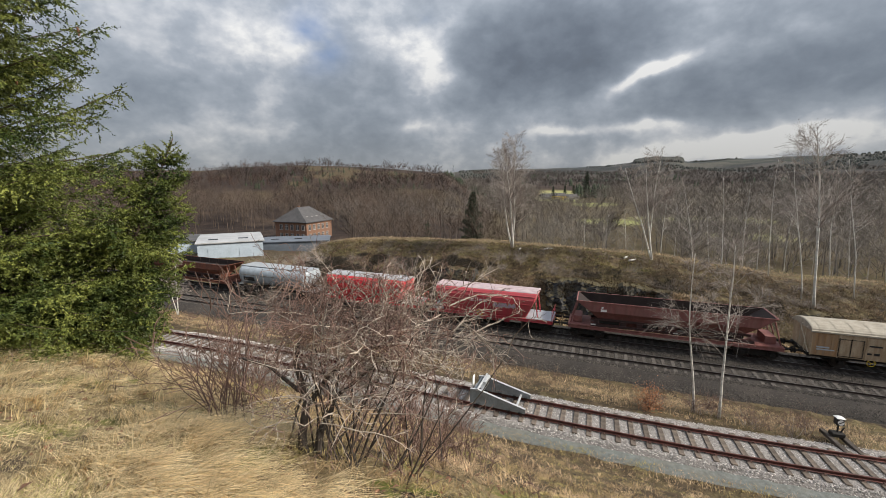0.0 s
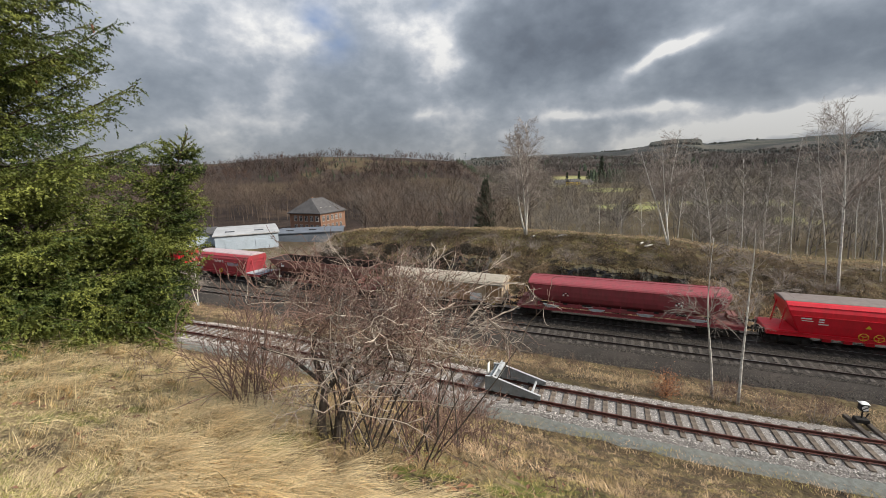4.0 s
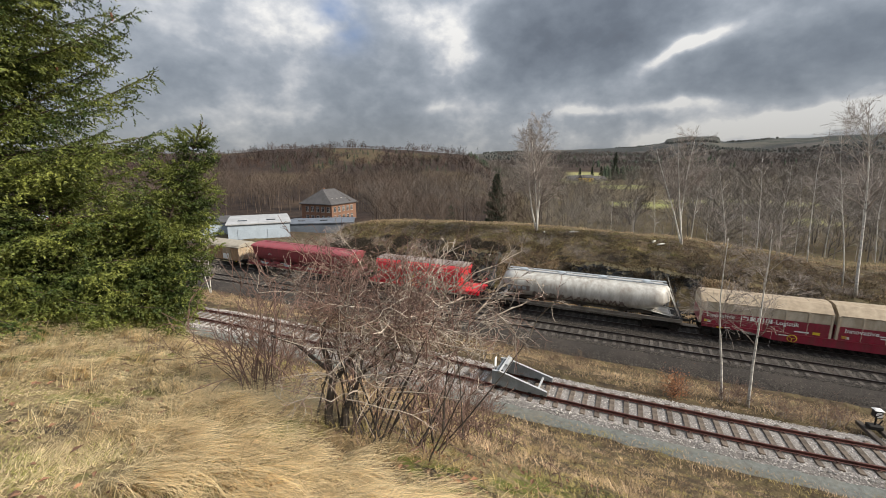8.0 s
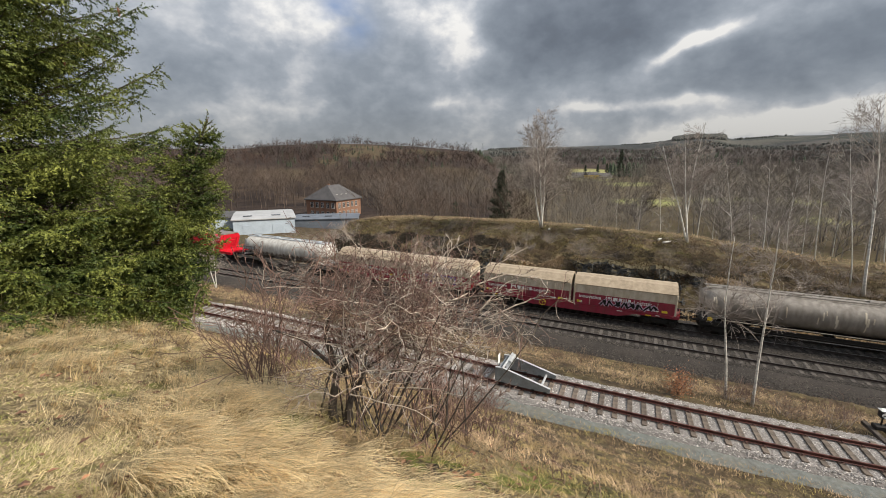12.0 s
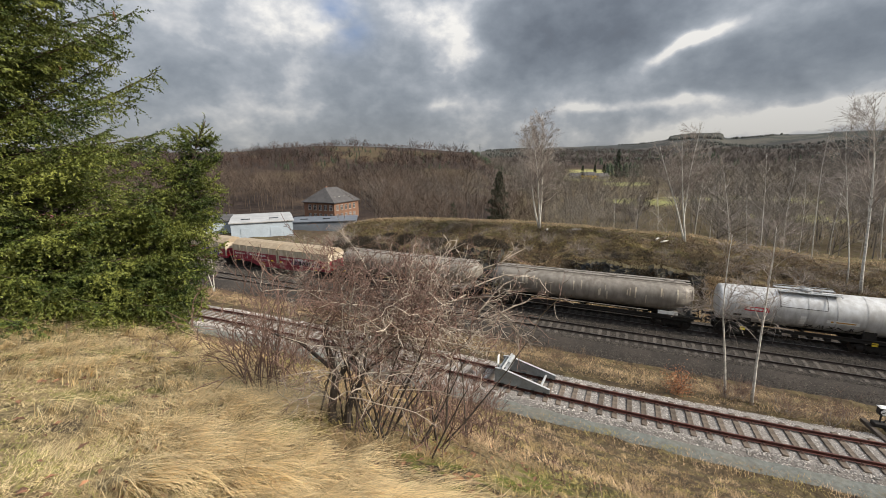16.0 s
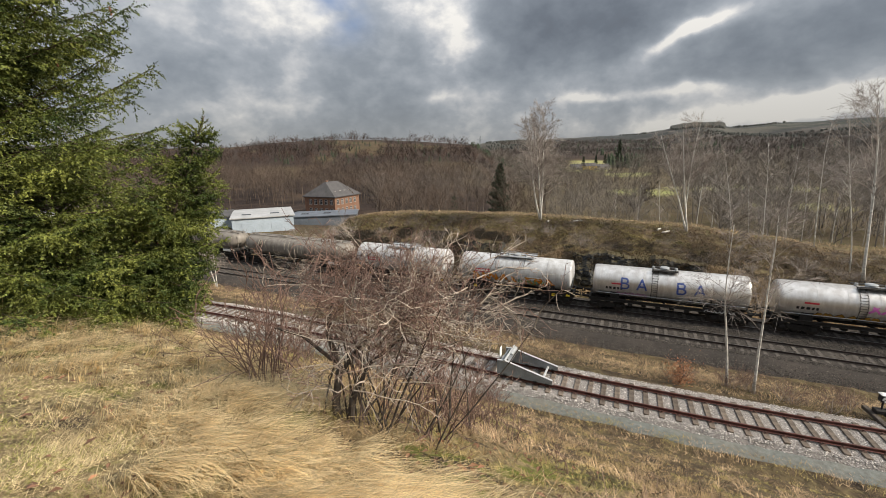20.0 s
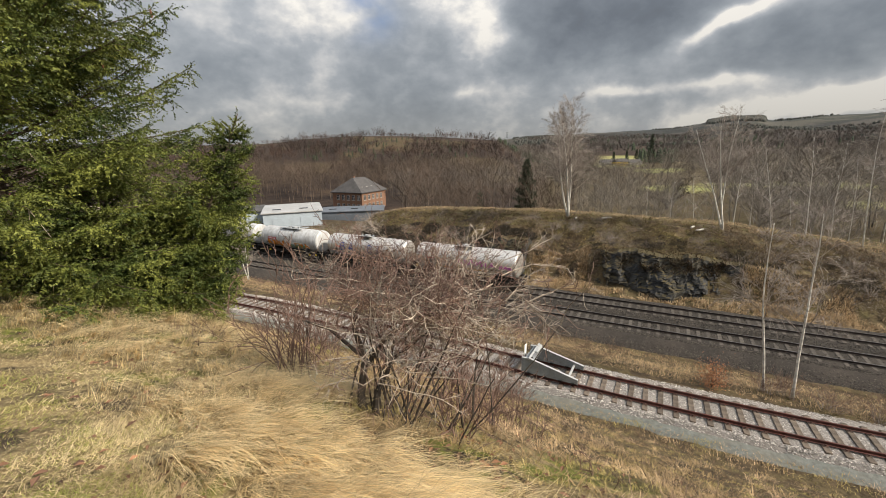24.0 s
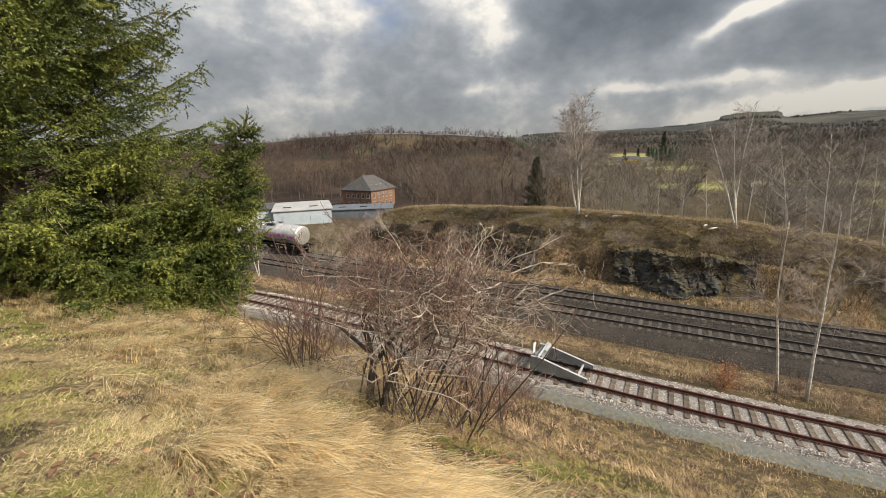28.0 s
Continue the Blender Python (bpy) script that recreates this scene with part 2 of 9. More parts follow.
# ---- geometry helpers ----
class Geo:
    """Collects vertices and faces of one mesh."""

    def __init__(self):
        self.v, self.f, self.mi = [], [], []

    def add(self, verts, faces, mi=0):
        k = len(self.v)
        self.v.extend([tuple(p) for p in verts])
        self.f.extend([tuple(i + k for i in f) for f in faces])
        self.mi.extend([mi] * len(faces))

    def box(self, cx, cy, cz, sx, sy, sz, rot=0.0, mi=0, taper=1.0, bev=0.0):
        x, y, z = sx / 2, sy / 2, sz / 2
        if bev > 0:
            b = min(bev, x * 0.45, y * 0.45, z * 0.45)
            pts = []
            for zz, i in ((-z, b), (-z + b, 0), (z - b, 0), (z, b)):
                k = taper if zz > 0 else 1.0
                xx, yy = (x - i) * k, (y - i) * k
                c = b * 0.7 if i == 0 else b * 0.3
                pts += [(-xx + c, -yy, zz), (xx - c, -yy, zz), (xx, -yy + c, zz), (xx, yy - c, zz),
                        (xx - c, yy, zz), (-xx + c, yy, zz), (-xx, yy - c, zz), (-xx, -yy + c, zz)]
            fs = [(7, 6, 5, 4, 3, 2, 1, 0), tuple(range(24, 32))]
            for r in range(3):
                for j in range(8):
                    a, c2 = r * 8 + j, r * 8 + (j + 1) % 8
                    fs.append((a, c2, c2 + 8, a + 8))
        else:
            k = taper
            pts = [(-x, -y, -z), (x, -y, -z), (x, y, -z), (-x, y, -z), (-x * k, -y * k, z), (x * k, -y * k, z), (x * k, y * k, z), (-x * k, y * k, z)]
            fs = [(3, 2, 1, 0), (4, 5, 6, 7), (0, 1, 5, 4), (1, 2, 6, 5), (2, 3, 7, 6), (3, 0, 4, 7)]
        c, s = math.cos(rot), math.sin(rot)
        self.add([(cx + px * c - py * s, cy + px * s + py * c, cz + pz) for px, py, pz in pts], fs, mi)
        return self

    def tube(self, pts, radii, n=6, caps=True, mi=0):
        """A round bar along a line of points."""
        rings, pts = [], [Vector(p) for p in pts]
        ref = Vector((0.31, 0.17, 0.93))
        for i, p in enumerate(pts):
            d = (pts[min(i + 1, len(pts) - 1)] - pts[max(i - 1, 0)])
            if d.length < 1e-9:
                d = Vector((0, 0, 1))
            d.normalize()
            a = d.cross(ref)
            if a.length < 0.1:
                a = d.cross(Vector((1, 0, 0)))
            a.normalize()
            b = d.cross(a)
            r = radii[i] if hasattr(radii, "__len__") else radii
            rings.append([p + a * (r * math.cos(TAU * k / n)) + b * (r * math.sin(TAU * k / n)) for k in range(n)])
        self.loft(rings, True, caps, mi)
        return self

    def loft(self, rings, closed=True, caps=False, mi=0):
        n = len(rings[0])
        v = [p for r in rings for p in r]
        f = []
        m = n if closed else n - 1
        for i in range(len(rings) - 1):
            for j in range(m):
                a, b = i * n + j, i * n + (j + 1) % n
                f.append((a, b, b + n, a + n))
        if caps:
            f.append(tuple(reversed(range(n))))
            f.append(tuple(range((len(rings) - 1) * n, len(rings) * n)))
        self.add(v, f, mi)
        return self

    def pieces(self):
        """The loose pieces, each as a Geo of its own."""
        root = list(range(len(self.v)))

        def find(a):
            while root[a] != a:
                root[a] = root[root[a]]
                a = root[a]
            return a
        for f in self.f:
            for a in f[1:]:
                root[find(a)] = find(f[0])
        out = collections.OrderedDict()
        for f, m in zip(self.f, self.mi):
            out.setdefault(find(f[0]), []).append((f, m))
        res = []
        for faces in out.values():
            g, at = Geo(), {}
            for f, m in faces:
                for a in f:
                    at.setdefault(a, len(at))
            g.v = [self.v[a] for a in at]
            g.f = [tuple(at[a] for a in f) for f, m in faces]
            g.mi = [m for f, m in faces]
            res.append(g)
        return res

    def mesh(self, name, mats, smooth=False):
        me = bpy.data.meshes.new(name)
        me.from_pydata(self.v, [], self.f)
        for m in (mats if isinstance(mats, (list, tuple)) else [mats]):
            me.materials.append(m)
        if any(self.mi):
            me.polygons.foreach_set("material_index", self.mi)
        if smooth:
            me.polygons.foreach_set("use_smooth", [True] * len(me.polygons))
        me.update()
        return me


BODY_RISE = 1.0
# twigs, needles and crowns: more pieces than anyone could count
MASSES = {"twigwork", "limbwork", "crown", "foliage", "branchwork", "dead_twigwork", "young_growth"}
LOOSE = {"end_frame", "lettering", "corner_post", "side_post", "saddle", "rail_clamp", "yellow_plate", "support", "spill_streak", "wall_post", "discharge_gear"}


def part(name, geo, material, parent=None, label="", smooth=False, at=None):
    """Links a mesh as one object, under a thing or a part where one is given."""
    if isinstance(geo, Geo) and BODY_RISE != 1.0 and at is None:
        geo.v = [(x, y, z if z < 1.15 else 1.15 + (z - 1.15) * BODY_RISE) for x, y, z in geo.v]
    if isinstance(geo, Geo) and name in LOOSE:
        pieces = geo.pieces()
        for g in pieces[1:]:
            q = new(name, g.mesh(name, material, smooth))
            q.parent = parent
            if label:
                tagged(q, label)
        geo = pieces[0]
    ob = new(name, geo.mesh(name, material, smooth) if isinstance(geo, Geo) else geo)
    if parent is not None:
        ob.parent = parent
    if at is not None:
        ob.matrix_basis = at if isinstance(at, Matrix) else Matrix.Translation(at)
    if name in MASSES:
        return tagged(ob, label, kind="stuff")
    return tagged(ob, label) if label else ob


def thing(name, label, category, group="", kind="", at=None):
    ob = tagged(new(name), label, category, group, kind)
    if at is not None:
        ob.matrix_basis = at if isinstance(at, Matrix) else Matrix.Translation(at)
    return ob


def lerp(a, b, t):
    return a + (b - a) * t


def smooth01(t):
    t = max(0.0, min(1.0, t))
    return t * t * (3 - 2 * t)


def table(x, rows):
    """Piecewise smooth value from rows of (x, value)."""
    if x <= rows[0][0]:
        return rows[0][1]
    for (x0, v0), (x1, v1) in zip(rows, rows[1:]):
        if x <= x1:
            return lerp(v0, v1, (x - x0) / (x1 - x0))
    return rows[-1][1]


def fbm(x, y, z=0.0, octaves=4):
    return noise.fractal(Vector((x, y, z)), 1.0, 2.0, octaves)


# ---- the plan: tracks ----
def line_b(x):
    return 41.293 - 0.5887 * x + 0.0006 * x * x


def line_a(x):
    return 36.712 - 0.5590 * x - 0.00018 * x * x


def line_s(x):
    if x < -22:
        return line_s(-22) + (x + 22) * -0.40
    if x > 24:
        return line_s(24) + (x - 24) * -0.38
    return 23.038 - 0.6058 * x - 0.00038 * x * x + 0.0001427 * x ** 3


Z_SIDING = 1.472
ALONG = Vector((math.cos(math.atan(-0.5887)), math.sin(math.atan(-0.5887))))
ACROSS = Vector((-ALONG.y, ALONG.x))


def un(x, y):
    """Metres along and across the running lines."""
    q = Vector((x, y - 41.293))
    return q.dot(ALONG), q.dot(ACROSS)


def xy(u, n):
    return (u * ALONG.x + n * ACROSS.x, 41.293 + u * ALONG.y + n * ACROSS.y)


SKYLINE = [(-180, 1.6), (-90, 1.6), (-59, 1.9), (-39.5, 1.2), (-28.5, 1.0), (-21.5, 1.3), (-15.4, 2.05), (-10.4, 2.25), (-4.4, 2.1), (2.6, 1.75), (9.1, 1.2), (12.5, 0.3), (15.5, -0.6), (20.5, -1.3), (60, -1.0), (90, 1.0), (180, 1.6)]
FAR_RIDGE = [(-180, 1.5), (-59.5, 2.0), (-31.5, 1.3), (-23.5, 1.3), (0.5, 1.1), (8.5, 1.15), (14.5, 1.55), (20.5, 1.9), (26.8, 1.9), (31.5, 2.15), (33.6, 2.65), (36.1, 2.9), (38.3, 2.8), (39.1, 2.4), (42.5, 2.55), (46.5, 2.65), (56.5, 2.75), (70, 2.5), (100, 2.0), (180, 1.5)]
CREST = [(-34, -0.6), (-26, -0.3), (-20.5, 0.2), (-19.3, 2.0), (-18.0, 3.9), (-15, 4.4), (-3, 4.95), (6, 5.15), (12.6, 5.05), (20.8, 4.9), (26.8, 4.6), (32.5, 3.95), (37, 3.3), (60, 2.8), (120, 2.0)]
ROCK = [(-21, 0.0), (-16, 0.35), (-8, 0.55), (1.5, 0.5), (3.5, 0.95), (8, 0.95), (9.5, 0.4), (11.5, 0.3), (14, 0.75), (22, 0.9), (27, 0.75), (33, 0.45), (60, 0.5)]
BROW = [(-30, -31.2), (4.3, -31.8), (15.4, -32.0), (18, -33.0), (20.1, -34.1), (26, -34.9), (44, -35.4)]
ROCK_ZONES = [(-14, -1.6), (-11, -0.9), (-6, -1.2), (-2, -1.9), (1.8, -1.6), (3.5, 0.6), (8.0, 0.65), (9.4, -1.9), (13, -1.9), (15, 0.2), (17.5, 0.85), (24, 0.9), (27, 0.0), (29, -1.8), (35, -1.4), (38, -0.4), (44, -1.0)]
TOE, Z_TOE = -18.9, 1.0


def plateau(u, n):
    return 0.0358 * u - 0.215 * n + 2.89


def local(u, n):
    """Height of the ground near the line, from its cross-section."""
    if n < TOE:
        brow = table(u, BROW)
        z_top = plateau(u, n)
        if n < -35.6:
            z_top = plateau(u, -35.6) - 0.12 * (n + 35.6)
        z_top = min(z_top, 14.5)
        z_slope = lerp(plateau(u, brow), Z_TOE, (n - brow) / (TOE - brow))
        k = 0.35
        d = z_top - z_slope
        return min(z_top, z_slope) - k * math.exp(-abs(d) / k) * 0.6 * (1 if n < TOE - 4 else 0)
    if n < 3.2:
        return table(n, [(TOE, Z_TOE), (-18.0, 0.97), (-13.4, 1.0), (-12.0, 0.8), (-8.6, -0.45), (-7.4, -0.75), (2.2, -0.75), (2.6, -0.5), (3.2, -0.35)])
    top = table(u, CREST)
    if n < 60:
        k = table(u, ROCK)
        low = lerp(0.5, top * 0.68, k)
        return table(n, [(3.2, -0.35), (4.4, 0.1), (5.2, low * 0.55), (6.4, low), (13.0, top * 0.97), (15.0, top), (19.0, top * 0.96), (31.0, top * 0.2 - 1.5), (46.0, -3.6), (60.0, -4.2)])
    return -4.2


def ground(x, y):
    r = math.hypot(x, y)
    az = math.degrees(math.atan2(x, y))
    z = -4.2
    if r < 130:
        u, n = un(x, y)
        z = local(u, n)
        z += 0.05 * fbm(x * 0.9, y * 0.9) + 0.16 * fbm(x * 0.17, y * 0.17, 3.0) * (1 if n > 3 or n < -19.5 else 0.25)
        if n > 4:
            z += (0.40 * fbm(x * 0.33, y * 0.33, 7.0) + 0.22 * abs(fbm(x * 1.1, y * 1.1, 5.0))) * min(1, (n - 4) / 2) * (1 if n < 13 else 0.4)
    if r > 90:
        hill = math.tan(radians(table(az, SKYLINE))) * 470 + EYE
        far = math.tan(radians(table(az, FAR_RIDGE))) * 1900 + EYE
        right = smooth01((az - 8) / 8.0) if az > 0 else 0.0
        zl = table(r, [(90, -4.2), (180, -3.8), (215, -1.0), (330, hill * 0.52), (420, hill * 0.88), (470, hill), (560, hill * 0.9), (1000, hill * 0.8 + 5), (1900, far), (2600, far * 0.8), (5000, far * 0.5)])
        zr = table(r, [(90, -4.2), (170, -3.8), (300, -4.0), (450, -2.5), (600, 1.0), (900, 10.0), (1400, 38.0), (1900, far), (2600, far * 0.8), (5000, far * 0.5)])
        zf = lerp(zl, zr, right) + (r - 90) * 0.006 * fbm(x * 0.006, y * 0.006, 1.0) * (1 if r < 1700 else 0.5)
        if r < 130:
            z = lerp(z, zf, smooth01((r - 90) / 40))
        else:
            z = zf
    return z


def far_hit(az, el, r0, r1):
    """The first place between two distances where the line of that bearing and height meets the ground."""
    r = r0
    while r < r1:
        x, y = r * math.sin(radians(az)), r * math.cos(radians(az))
        if EYE + r * math.tan(radians(el)) <= ground(x, y):
            return x, y
        r += 1.0
    return r1 * math.sin(radians(az)), r1 * math.cos(radians(az))


def at_bearing(az, r):
    x, y = r * math.sin(radians(az)), r * math.cos(radians(az))
    return x, y, ground(x, y)


# ---- the ground: one sheet to the horizon ----
def ground_material():
    m = bpy.data.materials.new("winter_ground")
    m.use_nodes = True
    nt = m.node_tree
    N, L = nt.nodes.new, nt.links.new
    b = nt.nodes["Principled BSDF"]
    b.inputs["Roughness"].default_value = 0.95
    b.inputs["Specular IOR Level"].default_value = 0.15
    co = N("ShaderNodeTexCoord")

    def nz(s, d=6.0, lo=0.35, hi=0.65, off=0.0):
        mp = N("ShaderNodeMapping")
        mp.inputs["Location"].default_value = (off, off * 0.7, 0)
        L(co.outputs["Object"], mp.inputs[0])
        n = N("ShaderNodeTexNoise")
        n.inputs["Scale"].default_value, n.inputs["Detail"].default_value, n.inputs["Roughness"].default_value = s, d, 0.62
        L(mp.outputs[0], n.inputs["Vector"])
        r = N("ShaderNodeMapRange")
        r.inputs[1].default_value, r.inputs[2].default_value = lo, hi
        L(n.outputs["Fac"], r.inputs[0])
        return r.outputs[0]

    def mx(f, a, c):
        x = N("ShaderNodeMix")
        x.data_type = "RGBA"
        L(f, x.inputs[0])
        for slot, v in ((6, a), (7, c)):
            if hasattr(v, "links"):
                L(v, x.inputs[slot])
            else:
                x.inputs[slot].default_value = (*v, 1)
        return x.outputs[2]

    zone = N("ShaderNodeVertexColor")
    zone.layer_name = "zone"
    sep = N("ShaderNodeSeparateColor")
    L(zone.outputs[0], sep.inputs[0])
    straw = mx(nz(2.2), (0.19, 0.142, 0.078), (0.10, 0.075, 0.043))
    straw = mx(nz(38.0, 4, 0.48, 0.64, 31.0), straw, (0.33, 0.265, 0.145))
    straw = mx(nz(0.9, 6, 0.52, 0.60, 3.0), straw, (0.115, 0.125, 0.028))
    straw = mx(nz(1.8, 7, 0.56, 0.62, 12.0), straw, (0.055, 0.042, 0.030))
    brown = mx(nz(1.6, 7), (0.095, 0.068, 0.040), (0.045, 0.034, 0.022))
    brown = mx(nz(0.5, 6, 0.50, 0.60, 9.0), brown, (0.105, 0.082, 0.042))
    brown = mx(nz(1.4, 6, 0.54, 0.62, 17.0), brown, (0.125, 0.10, 0.052))
    brown = mx(nz(1.1, 6, 0.58, 0.66, 23.0), brown, (0.035, 0.026, 0.02))
    wood = mx(nz(0.16, 8, 0.38, 0.62), (0.050, 0.035, 0.028), (0.024, 0.018, 0.016))
    wood = mx(nz(0.03, 7, 0.5, 0.66, 5.0), wood, (0.078, 0.054, 0.038))
    # distance haze is put into the colour: far woodland ground turns blue-grey
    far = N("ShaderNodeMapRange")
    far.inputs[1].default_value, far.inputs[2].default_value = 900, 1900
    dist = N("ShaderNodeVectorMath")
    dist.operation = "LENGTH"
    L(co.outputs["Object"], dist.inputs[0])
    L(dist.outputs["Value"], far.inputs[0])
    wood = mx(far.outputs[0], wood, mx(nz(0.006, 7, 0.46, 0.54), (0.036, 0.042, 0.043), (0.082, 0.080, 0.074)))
    mead = mx(nz(0.05, 6), (0.225, 0.245, 0.085), (0.25, 0.22, 0.11))
    col = mx(sep.outputs[0], brown, straw)
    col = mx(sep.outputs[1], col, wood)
    col = mx(sep.outputs[2], col, mead)
    L(col, b.inputs["Base Color"])
    bp = N("ShaderNodeBump")
    bp.inputs["Strength"].default_value, bp.inputs["Distance"].default_value = 0.8, 0.08
    n = N("ShaderNodeTexNoise")
    n.inputs["Scale"].default_value, n.inputs["Detail"].default_value = 7.0, 6.0
    L(co.outputs["Object"], n.inputs["Vector"])
    L(n.outputs["Fac"], bp.inputs["Height"])
    lump, ln = N("ShaderNodeBump"), N("ShaderNodeTexNoise")
    lump.inputs["Strength"].default_value, lump.inputs["Distance"].default_value = 0.8, 0.45
    ln.inputs["Scale"].default_value, ln.inputs["Detail"].default_value = 1.5, 5.0
    L(co.outputs["Object"], ln.inputs["Vector"])
    L(ln.outputs["Fac"], lump.inputs["Height"])
    L(bp.outputs[0], lump.inputs["Normal"])
    L(lump.outputs[0], b.inputs["Normal"])
    return m


MEADOWS = [(24.3, 430, 3.4, 75), (25.0, 560, 3.0, 60), (31, 193, 4.0, 15), (37, 215, 4, 12), (44, 230, 5, 14), (29, 320, 3, 25), (46, 160, 5, 10)]


HEATH = [(-5.8, 345, 3.2, 42), (-11, 300, 2.0, 25), (3.5, 380, 2.5, 25)]


def clearing(x, y):
    """Open brown heath and bare rock between the woods of the hill, 0 to 1."""
    az, r = math.degrees(math.atan2(x, y)), math.hypot(x, y)
    for ma, mr, wa, wr in HEATH:
        d = math.hypot((az - ma) / wa, (r - mr) / wr) + 0.5 * fbm(x * 0.04, y * 0.04)
        if d < 1:
            return smooth01((1.0 - d) / 0.4)
    return smooth01((fbm(x * 0.014, y * 0.014, 5.0) - 0.28) / 0.20)


def build_ground():
    rings = [0.5 + 0.42 * i for i in range(165)]
    while rings[-1] < 4600:
        rings.append(rings[-1] * 1.032)
    azs = [-180 + 4 * i for i in range(26)]
    a = -76.0
    while a < 76:
        azs.append(a)
        a += 0.5
    azs += [76 + 4 * i for i in range(26)]
    n = len(azs)
    v, f, cols = [(0, 0, ground(0, 0))], [], [(1, 0, 0, 1)]
    for r in rings:
        for az in azs:
            x, y = r * math.sin(radians(az)), r * math.cos(radians(az))
            v.append((x, y, ground(x, y)))
            u, q = un(x, y)
            straw = smooth01((-29.3 - q) / 3.0) if r < 60 else 0.0
            if -13.2 < q < -7.4 or 2.4 < q < 5:
                straw = 0.12
            if 13.5 < q < 19 and r < 95:
                straw = 0.2
            wood = smooth01((r - 75) / 40)
            if 200 < r < 600 and az < 12:
                c = clearing(x, y)
                wood *= 1 - 0.8 * c
                straw = 0.07 * c
            if az > 12 and 80 < r < 620:
                k = smooth01((az - 12) / 4)
                wood *= 1 - 0.55 * k
                straw = 0.55 * k
            mead = 0.0
            for ma, mr, wa, wr in MEADOWS:
                d = math.hypot((az - ma) / wa, (r - mr) / wr) + 0.25 * fbm(x * 0.03, y * 0.03)
                mead = max(mead, smooth01((1.05 - d) / 0.25))
            if r > 1300 and fbm(x * 0.0022, y * 0.0022, 4.0) > 0.18:
                mead = 0.05
            cols.append((straw, wood, mead, 1))
    for j in range(n):
        f.append((0, 1 + (j + 1) % n, 1 + j))
    for i in range(len(rings) - 1):
        for j in range(n):
            p, q = 1 + i * n + j, 1 + i * n + (j + 1) % n
            f.append((p, q, q + n, p + n))
    me = bpy.data.meshes.new("ground")
    me.from_pydata(v, [], f)
    ca = me.color_attributes.new("zone", "FLOAT_COLOR", "POINT")
    ca.data.foreach_set("color", [c for col in cols for c in col])
    me.polygons.foreach_set("use_smooth", [True] * len(me.polygons))
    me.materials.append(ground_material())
    me.update()
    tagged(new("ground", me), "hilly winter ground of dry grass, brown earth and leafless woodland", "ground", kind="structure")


build_ground()

# ---- tracks ----
def track_points(line, x0, x1, step):
    """Points spaced evenly along a line: place and heading."""
    out, x, s, nxt = [], x0, 0.0, 0.0
    dx = 0.02
    while x < x1:
        if s >= nxt:
            out.append((x, line(x), math.atan2(line(x + 0.05) - line(x - 0.05), 0.1)))
            nxt += step
        s += math.hypot(dx, line(x + dx) - line(x))
        x += dx
    return out


def strip(geo, line, x0, x1, profile, step=1.0, rough=0.0, zoff=0.0):
    """Sweeps a cross-section of (across, z) along a line."""
    rings = []
    for x, y, h in track_points(line, x0, x1, step):
        c, s = -math.sin(h), math.cos(h)
        ring = []
        for n, z in profile:
            px, py = x + c * n, y + s * n
            w = rough * fbm(px * 1.7, py * 1.7, z)
            ring.append((px + c * w * 1.6, py + s * w * 1.6, z + zoff + w * 0.6))
        rings.append(ring)
    geo.loft(rings, False)
    return geo


def rail_profile(side, z):
    pts = [(-0.065, -0.15), (0.065, -0.15), (0.065, -0.138), (0.012, -0.12), (0.012, -0.04), (0.034, -0.03), (0.034, -0.004), (0.026, 0.0), (-0.026, 0.0), (-0.034, -0.004), (-0.034, -0.03), (-0.012, -0.04), (-0.012, -0.12), (-0.065, -0.138), (-0.065, -0.15)]
    return [(side * 0.7525 + a, z + b) for a, b in pts]


def build_track(name, label, line, z, x0, x1, sleeper_step, sleeper_mat, rail_mat, size, head_mat, detail):
    tr = thing(name, label, "railway track", kind="structure")
    for side in (-1, 1):
        r = part("rail", strip(Geo(), line, x0, x1, rail_profile(side, z), 0.6), rail_mat, tr)
        part("rail_head", strip(Geo(), line, x0, x1, [(side * 0.7525 - 0.024, z + 0.0015), (side * 0.7525 + 0.024, z + 0.0015)], 0.6), head_mat, r)
    lx, ly, lz = size
    g = Geo().box(0, 0, 0, lx, ly, lz, bev=0.02)
    me = g.mesh("sleeper", sleeper_mat)
    k = Geo()
    for side in (-1, 1):
        k.box(0, side * 0.7525, lz / 2 + 0.012, 0.16, 0.34, 0.024, bev=0.008)
        for dy in (-0.11, 0.11):
            k.box(0, side * 0.7525 + dy, lz / 2 + 0.05, 0.07, 0.05, 0.06, bev=0.012)
    km = k.mesh("fastening", M_IRON if detail else M_RAIL_DARK)
    rnd = random.Random(5)
    for x, y, h in track_points(line, x0 + 0.2, x1 - 0.2, sleeper_step):
        m = Matrix.Translation((x, y, z - 0.165 - lz / 2 + rnd.uniform(-0.008, 0.008))) @ Matrix.Rotation(h + rnd.uniform(-0.015, 0.015), 4, "Z")
        s = new("sleeper", me)
        s.parent, s.matrix_basis = tr, m
        if detail:
            q = new("fastening", km)
            q.parent = s
    return tr


M_IRON = mat("rusted_iron", (0.11, 0.06, 0.045), (0.06, 0.04, 0.035), 0.7, 0.3, 8, fine=0.2)


